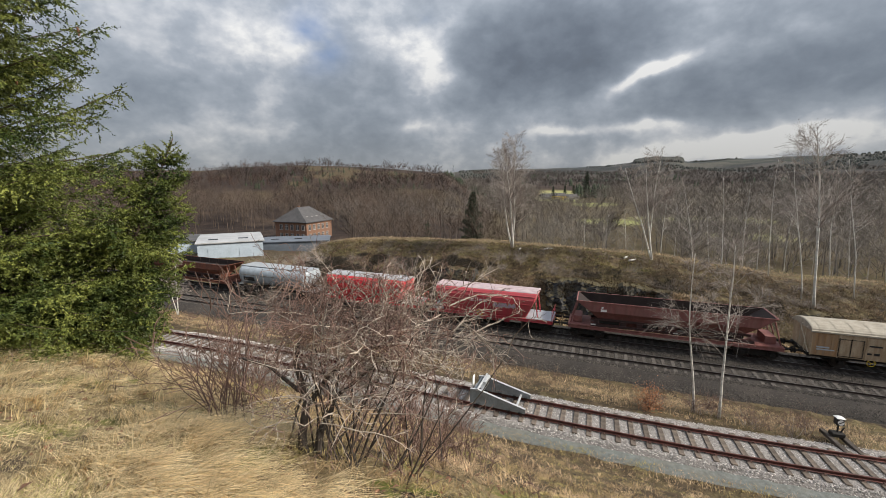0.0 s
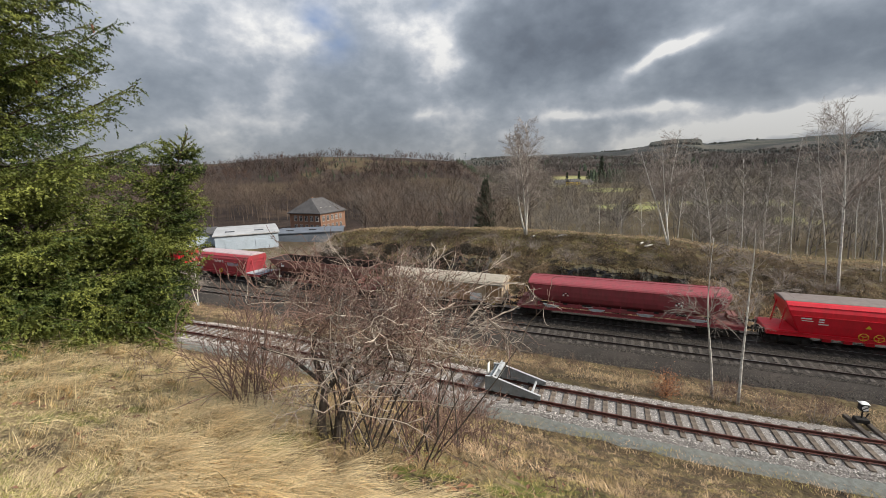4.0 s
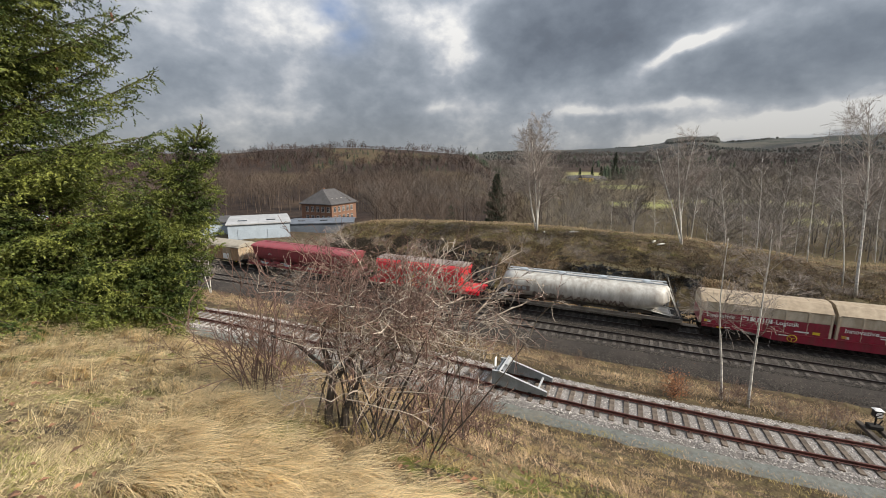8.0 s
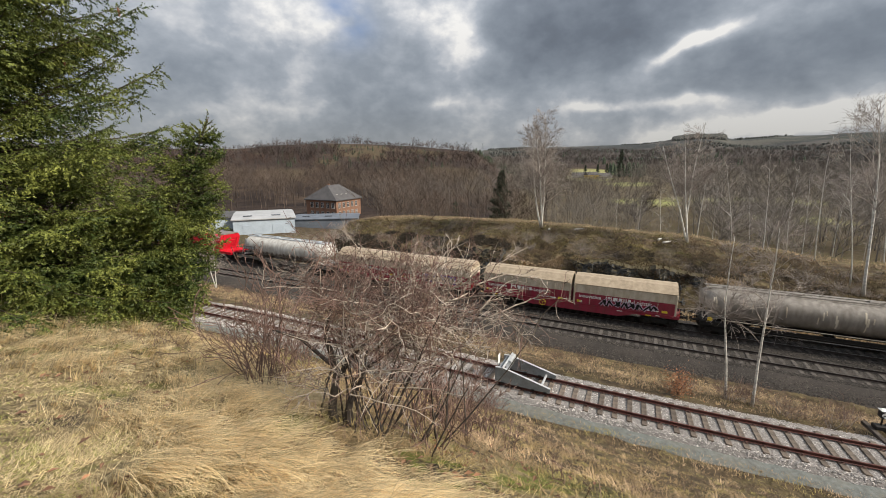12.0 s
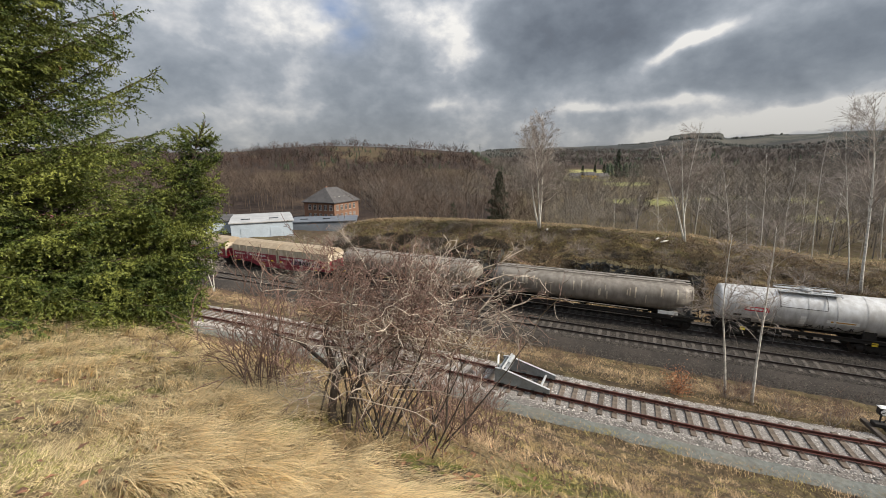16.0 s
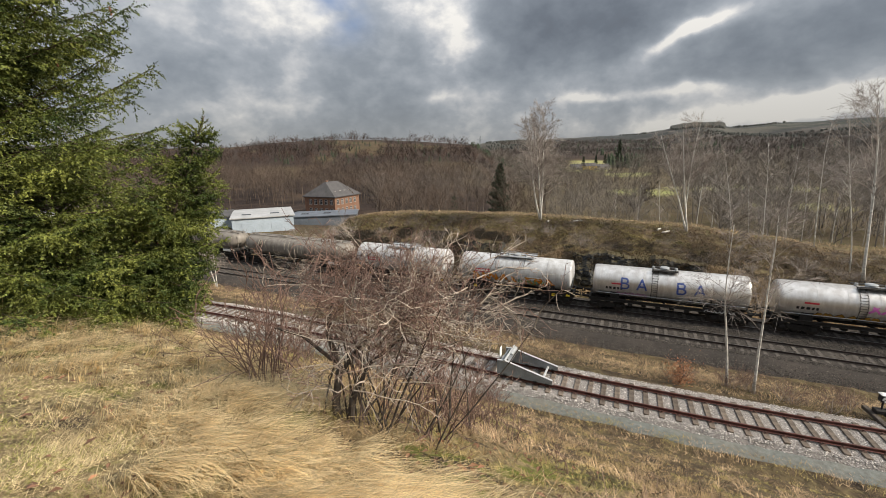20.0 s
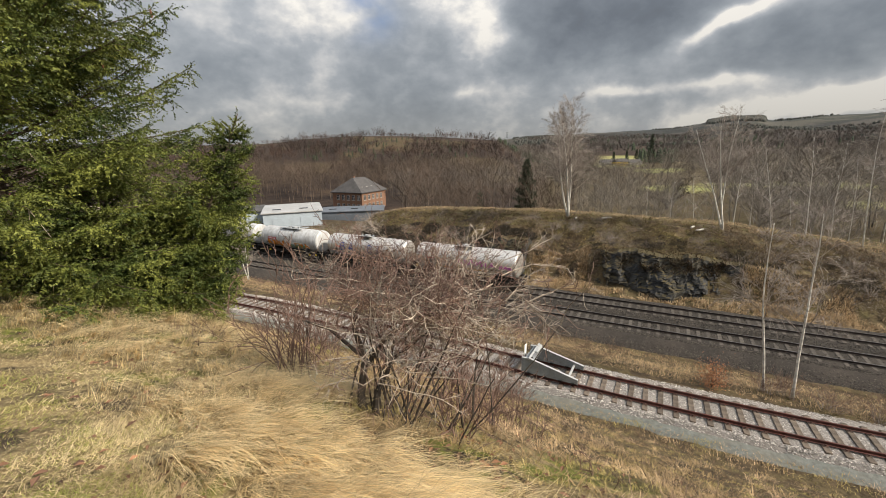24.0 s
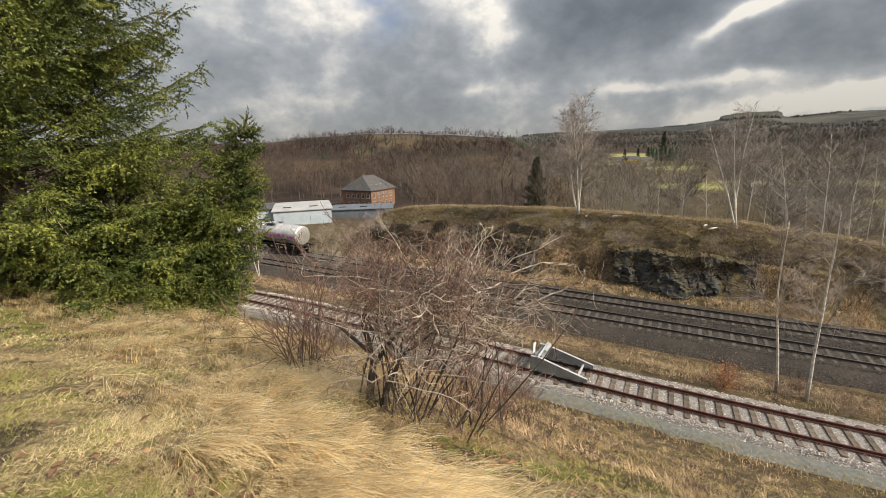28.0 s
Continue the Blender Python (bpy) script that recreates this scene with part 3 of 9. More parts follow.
def scatter_stones(geo, line, x0, x1, bands, count, size, seed):
    rnd = random.Random(seed)
    for _ in range(count):
        x = rnd.uniform(x0, x1)
        h = math.atan2(line(x + 0.05) - line(x - 0.05), 0.1)
        n0, z0, n1, z1 = rnd.choice(bands)
        t = rnd.random()
        n, z = lerp(n0, n1, t), lerp(z0, z1, t)
        px, py = x - math.sin(h) * n, line(x) + math.cos(h) * n
        r = size * rnd.uniform(0.5, 1.25)
        a = rnd.uniform(0, TAU)
        c, s = math.cos(a) * r, math.sin(a) * r
        k = rnd.uniform(0.6, 1.1)
        geo.add([(px + c, py + s, z), (px - s * k, py + c * k, z), (px - c, py - s, z), (px + s * k, py - c * k, z), (px + c * 0.2, py + s * 0.2, z + r * 0.8)],
                [(0, 1, 4), (1, 2, 4), (2, 3, 4), (3, 0, 4)])


def build_beds():
    # dark bed that carries both running lines
    mid = lambda x: (line_a(x) + line_b(x)) / 2
    prof = [(-5.2, -0.85), (-4.9, -0.72), (-3.7, -0.18), (-0.75, -0.19), (0.0, -0.30), (0.75, -0.19), (3.75, -0.18), (4.6, -0.62), (5.0, -0.85)]
    g = strip(Geo(), mid, -75, 70, prof, 0.5, 0.06)
    tagged(part("ballast_bed", g, M_BALLAST_D, smooth=True), "soot-dark ballast bed under two running lines", "ballast", kind="structure")
    g = Geo()
    scatter_stones(g, mid, -25, 32, [(-4.9, -0.72, -3.6, -0.18), (-3.6, -0.18, -0.7, -0.19), (-0.7, -0.2, 0.7, -0.2), (0.7, -0.19, 3.7, -0.18), (3.7, -0.2, 4.6, -0.6)], 30000, 0.06, 11)
    scatter_stones(g, mid, -14, 32, [(-4.95, -0.74, -3.6, -0.18), (-3.7, -0.18, -3.3, -0.18)], 22000, 0.055, 13)
    tagged(part("ballast_stones", g, M_STONE_D), "loose dark crushed stones on the running lines", "ballast", kind="stuff")
    # pale bed of the siding and the grit path beside it
    d = Z_SIDING - 0.775
    prof = [(-1.66, 0.20 + d), (-1.38, 0.48 + d), (-1.22, 0.555 + d), (1.25, 0.555 + d), (1.6, 0.49 + d), (2.35, 0.20 + d)]
    g = strip(Geo(), line_s, -40, 44, prof, 0.4, 0.05)
    tagged(part("siding_ballast", g, M_BALLAST_L, smooth=True), "pale crushed-stone ballast bed of the siding", "ballast", kind="structure")
    g = Geo()
    scatter_stones(g, line_s, -16, 30, [(-1.66, 0.22 + d, -1.36, 0.49 + d), (-1.40, 0.49 + d, -1.2, 0.56 + d), (-1.2, 0.552 + d, 0.0, 0.552 + d), (0.0, 0.552 + d, 1.25, 0.552 + d), (1.2, 0.555 + d, 1.65, 0.48 + d), (1.6, 0.48 + d, 2.3, 0.25 + d)], 33000, 0.038, 12)
    tagged(part("siding_stones", g, M_STONE_L), "loose pale crushed stones on the siding", "ballast", kind="stuff")
    g = strip(Geo(), line_s, -38, 42, [(-2.5, 0.16 + d), (-2.3, 0.33 + d), (-1.65, 0.36 + d), (-1.45, 0.30 + d)], 0.4, 0.07)
    tagged(part("grit_path", g, M_GRIT, smooth=True), "blue-grey grit path along the siding", "path", kind="structure")


build_beds()
build_track("siding_track", "rusty siding track with weathered sleepers ending at a buffer stop", line_s, Z_SIDING, -34, 38, 0.63, M_SLEEPER_W, M_RAIL, (0.24, 2.5, 0.16), M_RAIL, True)
build_track("running_line_near", "dark double-track running line nearer the siding", line_a, 0.0, -70, 62, 0.63, M_SLEEPER_C, M_RAIL_DARK, (0.24, 2.5, 0.18), M_RAILTOP, False)
build_track("running_line_far", "dark running line under the rock cutting carrying the freight train", line_b, 0.0, -80, 75, 0.63, M_SLEEPER_C, M_RAIL_DARK, (0.24, 2.5, 0.18), M_RAILTOP, False)

# ---- the freight train ----
def paint(name, c, c2=None, dirt=(0.10, 0.075, 0.06), amount=0.45, rough=0.5, metal=0.0, dscale=1.3):
    return mat(name, c, c2 or tuple(v * 0.82 for v in c), rough, metal, 2.5, fine=0.08, dirt=dirt, dirt_scale=dscale, dirt_amount=amount, stretch=(1.6, 1.6, 0.45), bump=0.05)


M_BOGIE = mat("grimy_steel", (0.022, 0.019, 0.017), (0.012, 0.011, 0.010), 0.75, 0.2, 6, fine=0.3)
M_WHEEL = mat("wheel_steel", (0.06, 0.05, 0.045), (0.035, 0.03, 0.028), 0.6, 0.5, 6, fine=0.2)
M_RED = paint("bright_red_paint", (0.60, 0.012, 0.028), amount=0.15, rough=0.35)
M_RED_OLD = paint("faded_red_paint", (0.42, 0.045, 0.06), (0.34, 0.05, 0.06), amount=0.3)
M_PINK = paint("chalky_red_paint", (0.27, 0.045, 0.058), (0.21, 0.036, 0.046), amount=0.3)
M_OXIDE = paint("oxide_brown_paint", (0.24, 0.095, 0.085), (0.17, 0.062, 0.055), dirt=(0.16, 0.10, 0.085), amount=0.5, rough=0.65)
M_RUST = paint("rust_brown_paint", (0.21, 0.075, 0.045), (0.13, 0.045, 0.03), amount=0.4, rough=0.75)
M_ROOF = paint("pale_grey_roof", (0.33, 0.355, 0.375), amount=0.35, rough=0.55)
# maroon darkened to hold the shade under the hopper overhang
M_FRAME = mat("shade_dark_maroon_frame", (0.055, 0.025, 0.023), (0.03, 0.018, 0.017), 0.8, 0, 3, fine=0.25)
M_ROOF_PINK = mat("pink_dusted_roof", (0.46, 0.37, 0.375), (0.34, 0.26, 0.27), 0.55, 0, 2.0, fine=0.12)
M_ROOF_DARK = paint("grey_brown_roof", (0.20, 0.165, 0.15), amount=0.4)
M_WHITE = paint("dusty_white_paint", (0.54, 0.53, 0.495), (0.42, 0.41, 0.38), dirt=(0.20, 0.155, 0.12), amount=0.65)
M_SILVER = paint("pale_silver_paint", (0.42, 0.47, 0.51), (0.35, 0.395, 0.43), amount=0.2, rough=0.42, metal=0.2)
M_GREY = paint("cement_dusted_grey", (0.25, 0.228, 0.20), (0.18, 0.162, 0.14), dirt=(0.10, 0.08, 0.064), amount=0.7)
M_TANK = paint("white_tank_paint", (0.58, 0.59, 0.60), (0.47, 0.475, 0.48), dirt=(0.20, 0.175, 0.15), amount=0.55, rough=0.28, metal=0.15)
M_STEEL = paint("stainless_tank_skin", (0.76, 0.74, 0.715), (0.64, 0.62, 0.595), dirt=(0.27, 0.22, 0.18), amount=0.45, rough=0.34, metal=0.75)
M_BAND = mat("tank_band", (0.42, 0.42, 0.42), (0.32, 0.32, 0.32), 0.5, 0.2, 4)
M_CREAM = paint("dirty_cream_paint", (0.56, 0.50, 0.40), (0.45, 0.39, 0.30), dirt=(0.26, 0.19, 0.12), amount=0.6)
M_CREAMROOF = paint("dirty_tan_roof", (0.37, 0.30, 0.215), (0.29, 0.23, 0.16), dirt=(0.20, 0.15, 0.10), amount=0.5, rough=0.7)
M_CARMINE = paint("carmine_red_paint", (0.27, 0.02, 0.045), (0.20, 0.018, 0.035), amount=0.3)
M_DOORWOOD = mat("weathered_brown_panel", (0.34, 0.21, 0.11), (0.21, 0.12, 0.065), 0.8, 0, 3, fine=0.2, stretch=(3, 1, 0.35), dirt=(0.40, 0.32, 0.22), dirt_scale=1.5, dirt_amount=0.55)
M_DOORBEIGE = mat("weathered_beige_panel", (0.42, 0.34, 0.24), (0.30, 0.22, 0.14), 0.8, 0, 3, fine=0.2, stretch=(3, 1, 0.35), dirt=(0.25, 0.15, 0.08), dirt_scale=1.3, dirt_amount=0.5)
M_BLACK = mat("black_lettering", (0.02, 0.02, 0.022), rough=0.6)
M_WHITEP = mat("white_lettering", (0.78, 0.78, 0.76), rough=0.6)
M_ORANGE = mat("orange_spray", (0.75, 0.26, 0.02), rough=0.6)
M_GREEN = mat("green_spray", (0.12, 0.35, 0.19), rough=0.6)
M_MAGENTA = mat("pink_spray", (0.62, 0.16, 0.48), rough=0.6)
M_BLUE = mat("blue_lettering", (0.05, 0.09, 0.30), rough=0.6)
M_PURPLE = mat("purple_spray", (0.10, 0.06, 0.32), rough=0.6)
M_YELLOW = mat("yellow_mark", (0.72, 0.52, 0.04), rough=0.6)
M_OCHRE = mat("ochre_spray", (0.55, 0.30, 0.06), rough=0.6)
M_LILAC = mat("lilac_spray", (0.55, 0.40, 0.52), rough=0.6)
M_SIGNRED = mat("red_sign", (0.50, 0.03, 0.05), rough=0.5)
M_WAGONROOF = paint("grimy_beige_roof", (0.36, 0.325, 0.265), (0.28, 0.25, 0.20), dirt=(0.20, 0.17, 0.13), amount=0.5, rough=0.7)
# near-black colour that stands for the shadow inside the open hoppers
M_INSIDE = mat("shade_dark_load_space", (0.028, 0.017, 0.015), (0.018, 0.012, 0.011), 0.9, 0, 3, fine=0.2)

TRAIN_U = 0.85
TRAIN_S = [0.0, -8.81, -17.58, -26.33, -35.05, -43.74, -52.41, -61.07, -69.71, -78.34, -86.93, -95.48, -104.0, -112.47, -120.89, -129.26, -137.59, -145.87, -154.09, -162.24, -170.33, -178.35, -186.45, -194.48, -202.31, -210.08, -217.65, -225.2, -232.7]


def arc_table():
    xs, ss = np.arange(-260, 260, 0.1), [0.0]
    ys = np.where(np.abs(xs) < 90, line_b(xs), 0)
    lo, hi = -90.0, 90.0
    slope = lambda x: -0.5887 + 0.0012 * x
    ys = np.where(xs < lo, line_b(lo) + (xs - lo) * slope(lo), np.where(xs > hi, line_b(hi) + (xs - hi) * slope(hi), line_b(xs)))
    s = np.concatenate([[0], np.cumsum(np.hypot(np.diff(xs), np.diff(ys)))])
    s -= np.interp(0.0, xs, s)
    return xs, ys, s


ARC_X, ARC_Y, ARC_S = arc_table()


def on_far_line(s):
    x, y = np.interp(s, ARC_S, ARC_X), np.interp(s, ARC_S, ARC_Y)
    x2, y2 = np.interp(s + 2, ARC_S, ARC_X), np.interp(s + 2, ARC_S, ARC_Y)
    x1, y1 = np.interp(s - 2, ARC_S, ARC_X), np.interp(s - 2, ARC_S, ARC_Y)
    return float(x), float(y), math.degrees(math.atan2(y2 - y1, x2 - x1))


BODY_RISE = 0.92      # sets the bodies to their height over the frames
WAGONS, WHEELSETS = [], []
SHARED = {}


def shared(key, make):
    if key not in SHARED:
        SHARED[key] = make()
    return SHARED[key]


def wheelset_mesh():
    g = Geo()
    for side in (-1, 1):
        prof = [(0.02, 0.08), (0.06, 0.14), (0.05, 0.36), (0.075, 0.40), (0.075, 0.455), (-0.045, 0.46), (-0.05, 0.49), (-0.075, 0.485), (-0.075, 0.40), (-0.03, 0.36), (-0.05, 0.14), (-0.06, 0.08)]
        rings = []
        for dy, r in prof:
            rings.append([(r * math.cos(TAU * k / 20), side * (0.75 + dy), r * math.sin(TAU * k / 20)) for k in range(20)])
        g.loft(rings, True, True)
    g.tube([(0, -1.0, 0), (0, 1.0, 0)], 0.08, 8)
    for side in (-1, 1):
        for k in range(6):
            a = TAU * k / 6
            g.box(0.25 * math.cos(a), side * 0.81, 0.25 * math.sin(a), 0.06, 0.03, 0.06)
    return g.mesh("wheelset", M_WHEEL)


def bogie_mesh():
    g = Geo()
    for side in (-1, 1):
        y = side * 1.02
        g.loft([[(x, y - 0.06, z), (x, y + 0.06, z), (x, y + 0.06, z2), (x, y - 0.06, z2)] for x, z, z2 in
                ((-1.35, 0.52, 0.66), (-0.95, 0.50, 0.74), (-0.45, 0.34, 0.72), (0.45, 0.34, 0.72), (0.95, 0.50, 0.74), (1.35, 0.52, 0.66))], True, True)
        for dx in (-0.9, 0.9):
            g.box(dx, side * 1.08, 0.46, 0.34, 0.22, 0.30, bev=0.05)
            g.tube([(dx - 0.32, side * 1.06, 0.42), (dx - 0.32, side * 1.06, 0.70)], 0.07, 8)
            g.tube([(dx + 0.32, side * 1.06, 0.42), (dx + 0.32, side * 1.06, 0.70)], 0.07, 8)
            g.box(dx + 0.55 * (1 if dx < 0 else -1), side * 0.8, 0.42, 0.08, 0.18, 0.4, bev=0.02)
    g.box(0, 0, 0.62, 0.5, 2.1, 0.2, bev=0.04)
    return g.mesh("bogie_frame", M_BOGIE)


def add_bogie(w, x):
    b = part("bogie", shared("bogie", bogie_mesh), None, w, at=(x, 0, 0))
    for dx in (-0.9, 0.9):
        s = part("wheelset", shared("wheelset", wheelset_mesh), None, b, at=(dx, 0, 0.46))
        WHEELSETS.append((s, dx))


def add_axle(w, x):
    a = part("wheelset", shared("wheelset", wheelset_mesh), None, w, at=(x, 0, 0.46))
    WHEELSETS.append((a, x))
    for side in (-1, 1):
        g = Geo()
        g.box(x, side * 1.08, 0.5, 0.3, 0.2, 0.3, bev=0.04)
        g.loft([[(x + dx, side * 1.08 - 0.05, z), (x + dx, side * 1.08 + 0.05, z), (x + dx, side * 1.08 + 0.05, z + 0.07), (x + dx, side * 1.08 - 0.05, z + 0.07)] for dx, z in ((-0.75, 0.86), (-0.35, 0.74), (0, 0.66), (0.35, 0.74), (0.75, 0.86))], True, True)
        part("axle_guard", g, M_BOGIE, w)


def buffer_mesh():
    g = Geo()
    rings = [[(x, r * math.cos(TAU * k / 12), r * math.sin(TAU * k / 12)) for k in range(12)] for x, r in ((0, 0.17), (0.05, 0.12), (0.32, 0.11), (0.34, 0.08), (0.50, 0.08), (0.52, 0.22), (0.56, 0.23), (0.575, 0.18))]
    g.loft(rings, True, True)
    return g.mesh("buffer", M_BOGIE)


def add_ends(w, half):
    for sx in (-1, 1):
        for sy in (-0.875, 0.875):
            part("buffer", shared("buffer", buffer_mesh), None, w, at=pose(sx * (half - 0.575), sy, 1.04, 0, 0, 0 if sx > 0 else 180))
        g = Geo().box(sx * (half - 0.42), 0, 1.0, 0.22, 0.12, 0.16, bev=0.03)
        g.tube([(sx * (half - 0.3), 0, 1.0), (sx * (half - 0.12), 0, 0.92), (sx * half, 0, 0.72)], 0.035, 6)
        part("coupling", g, M_BOGIE, w)


def underframe(w, half, material, z0=0.95, z1=1.2, width=1.3, name="underframe"):
    g = Geo()
    L = half - 0.58
    for side in (-1, 1):
        y = side * width
        g.box(0, y, (z0 + z1) / 2, 2 * L, 0.10, z1 - z0, bev=0.015)
        g.box(0, y + side * 0.06, z1 - 0.015, 2 * L, 0.08, 0.03)
        g.box(0, y + side * 0.06, z0 + 0.015, 2 * L, 0.08, 0.03)
    for x in (-L + 0.06, -L * 0.5, 0, L * 0.5, L - 0.06):
        g.box(x, 0, (z0 + z1) / 2, 0.12, 2 * width, z1 - z0 - 0.02, bev=0.015)
    g.box(0, 0, (z0 + z1) / 2, 2 * L, 0.4, z1 - z0 - 0.04)
    ob = part(name, g, material, w)
    return ob


def platform(w, x0, x1, material, z=1.22, width=1.35, label=""):
    g = Geo().box((x0 + x1) / 2, 0, z, x1 - x0, 2 * width, 0.05, bev=0.01)
    n = int((x1 - x0) / 0.12)
    for i in range(n):
        g.box(x0 + (i + 0.5) * (x1 - x0) / n, 0, z + 0.035, 0.03, 2 * width - 0.1, 0.02)
    part("platform", g, material, w, label)


def railing(w, x, material, z0=1.25, z1=2.2, width=1.3):
    g = Geo()
    for y in (-width, -width * 0.35, width * 0.35, width):
        g.tube([(x, y, z0), (x, y, z1)], 0.02, 6)
    g.tube([(x, -width, z1), (x, width, z1)], 0.02, 6)
    g.tube([(x, -width, (z0 + z1) / 2), (x, width, (z0 + z1) / 2)], 0.016, 6)
    part("railing", g, material, w)


def handwheel(w, x, y, z, r=0.26, material=None):
    g = Geo()
    pts = [(x + r * math.cos(TAU * k / 18), y, z + r * math.sin(TAU * k / 18)) for k in range(19)]
    g.tube(pts, 0.022, 6, False)
    for k in range(3):
        a = TAU * k / 3 + 0.4
        g.tube([(x, y, z), (x + r * math.cos(a), y, z + r * math.sin(a))], 0.016, 5)
    g.tube([(x, y, z), (x, y + 0.15, z)], 0.03, 6)
    part("handwheel", g, material or M_YELLOW, w, "yellow brake handwheel")


def stroke(geo, fn, pts, width, mi=0, lift=0.0):
    """A flat painted line along points (x, height), laid on a surface by fn."""
    q = []
    for (x0, h0), (x1, h1) in zip(pts, pts[1:]):
        n = max(1, int(math.hypot(x1 - x0, h1 - h0) / 0.12))
        q += [(lerp(x0, x1, i / n), lerp(h0, h1, i / n)) for i in range(n)]
    q.append(pts[-1])
    L, R = [], []
    for i, (x, h) in enumerate(q):
        ax, ah = q[max(i - 1, 0)]
        bx, bh = q[min(i + 1, len(q) - 1)]
        d = math.hypot(bx - ax, bh - ah) or 1
        nx, nh = -(bh - ah) / d * width / 2, (bx - ax) / d * width / 2
        L.append(fn(x + nx, h + nh, lift))
        R.append(fn(x - nx, h - nh, lift))
    geo.loft([[a, b] for a, b in zip(L, R)], False, mi=mi)


def patch(geo, fn, x0, x1, h0, h1, lift=0.0, mi=0):
    n, m = max(1, int((x1 - x0) / 0.3)), max(1, int((h1 - h0) / 0.15))
    geo.loft([[fn(lerp(x0, x1, i / n), lerp(h0, h1, j / m), lift) for j in range(m + 1)] for i in range(n + 1)], False, mi=mi)


def letters(text, size, fn, x, h, lift=0.004, squeeze=1.0, bold=0.012):
    cu = bpy.data.curves.new("lettering", "FONT")
    cu.body, cu.size, cu.resolution_u, cu.offset = text, size, 3, bold * size
    tmp = bpy.data.objects.new("lettering", cu)
    scene.collection.objects.link(tmp)
    me = bpy.data.meshes.new_from_object(tmp.evaluated_get(bpy.context.evaluated_depsgraph_get()))
    bpy.data.objects.remove(tmp)
    g = Geo()
    g.add([fn(x + v.co.x * squeeze, h + v.co.y, lift) for v in me.vertices], [tuple(p.vertices) for p in me.polygons])
    bpy.data.meshes.remove(me)
    return g


def bars(fn, rows, lift=0.004):
    """Small unreadable lettering as bars: rows of (x0, x1, height, size)."""
    g = Geo()
    for x0, x1, h, s in rows:
        patch(g, fn, x0, x1, h, h + s, lift)
    return g


def flat_side(y):
    return lambda x, h, lift: (x, -y - lift, h)


def scrawl(fn, x, h, w, tall, n, seed):
    """Spray lettering that cannot be read, as bent strokes."""
    rnd = random.Random(seed)
    out = []
    for i in range(n):
        a, step = x + w * i / n, w / n
        pts = [(a + rnd.uniform(0, 0.2) * step, h + tall * rnd.uniform(0, 0.2))]
        for k in range(3):
            pts.append((a + step * rnd.uniform(0.15, 0.95), h + tall * (1.0 if k % 2 == 0 else rnd.uniform(0, 0.5)) * rnd.uniform(0.85, 1.0)))
        pts.append((a + step * 0.95, h + tall * rnd.uniform(0.0, 0.4)))
        out.append(pts)
    return out


def spray(w, fn, strokes, width, material, outline=None, ow=0.0, label=""):
    if outline:
        g = Geo()
        for s in strokes:
            stroke(g, fn, s, width + ow, lift=0.006)
        part("graffiti_outline", g, outline, w)
    g = Geo()
    for s in strokes:
        stroke(g, fn, s, width, lift=0.010)
    part("graffiti", g, material, w, label)


def level_ring(hl, hw, z, c):
    return [(-hl + c, -hw, z), (hl - c, -hw, z), (hl, -hw + c, z), (hl, hw - c, z), (hl - c, hw, z), (-hl + c, hw, z), (-hl, hw - c, z), (-hl, -hw + c, z)]


def hopper_shell(levels, chamfer=0.06, inside=None, x=0.0, floor_z=None):
    g = Geo()
    rings = [[(px + x, py, pz) for px, py, pz in level_ring(hl, hw, z, chamfer)] for z, hw, hl in levels]
    if inside is None:
        g.loft(rings, True, True)
    else:
        z, hw, hl = levels[-1]
        zi, hwi, hli = inside
        rings += [[(px + x, py, pz) for px, py, pz in level_ring(hl - 0.06, hw - 0.06, z, chamfer)],
                  [(px + x, py, pz) for px, py, pz in level_ring(hli, hwi, zi, chamfer)]]
        g.loft(rings, True, True)
    return g


def arched_roof(w, x0, x1, hw, z, rise, material, name="roof", ribs=0, over=0.0, label=""):
    g = Geo()
    n = 12
    ring = lambda x, k=1.0: [(x, -hw * math.cos(math.pi * i / n), z + rise * k * math.sin(math.pi * i / n)) for i in range(n + 1)] + [(x, hw - 0.04, z - 0.05), (x, -hw + 0.04, z - 0.05)]
    g.loft([ring(x0, 0.9), ring(x0 + 0.06), ring(x1 - 0.06), ring(x1, 0.9)], True, True)
    rib_geo = []
    for i in range(ribs):
        x = lerp(x0, x1, (i + 0.5) / ribs)
        rib_geo.append(Geo().loft([[(xx, -(hw + 0.012) * math.cos(math.pi * k / n), z + (rise + 0.03) * math.sin(math.pi * k / n)) for k in range(n + 1)] for xx in (x - 0.03, x + 0.03)], False))
    roof = part(name, g, material, w, label, smooth=False)
    for rib in rib_geo:
        part("roof_rib", rib, material, roof)


def begin(label, u0, u1, category="freight wagon"):
    half = (u1 - u0) / 2
    w = thing("freight_wagon", label, category, "wagons of the freight train")
    WAGONS.append((w, (u0 + u1) / 2))
    return w, half


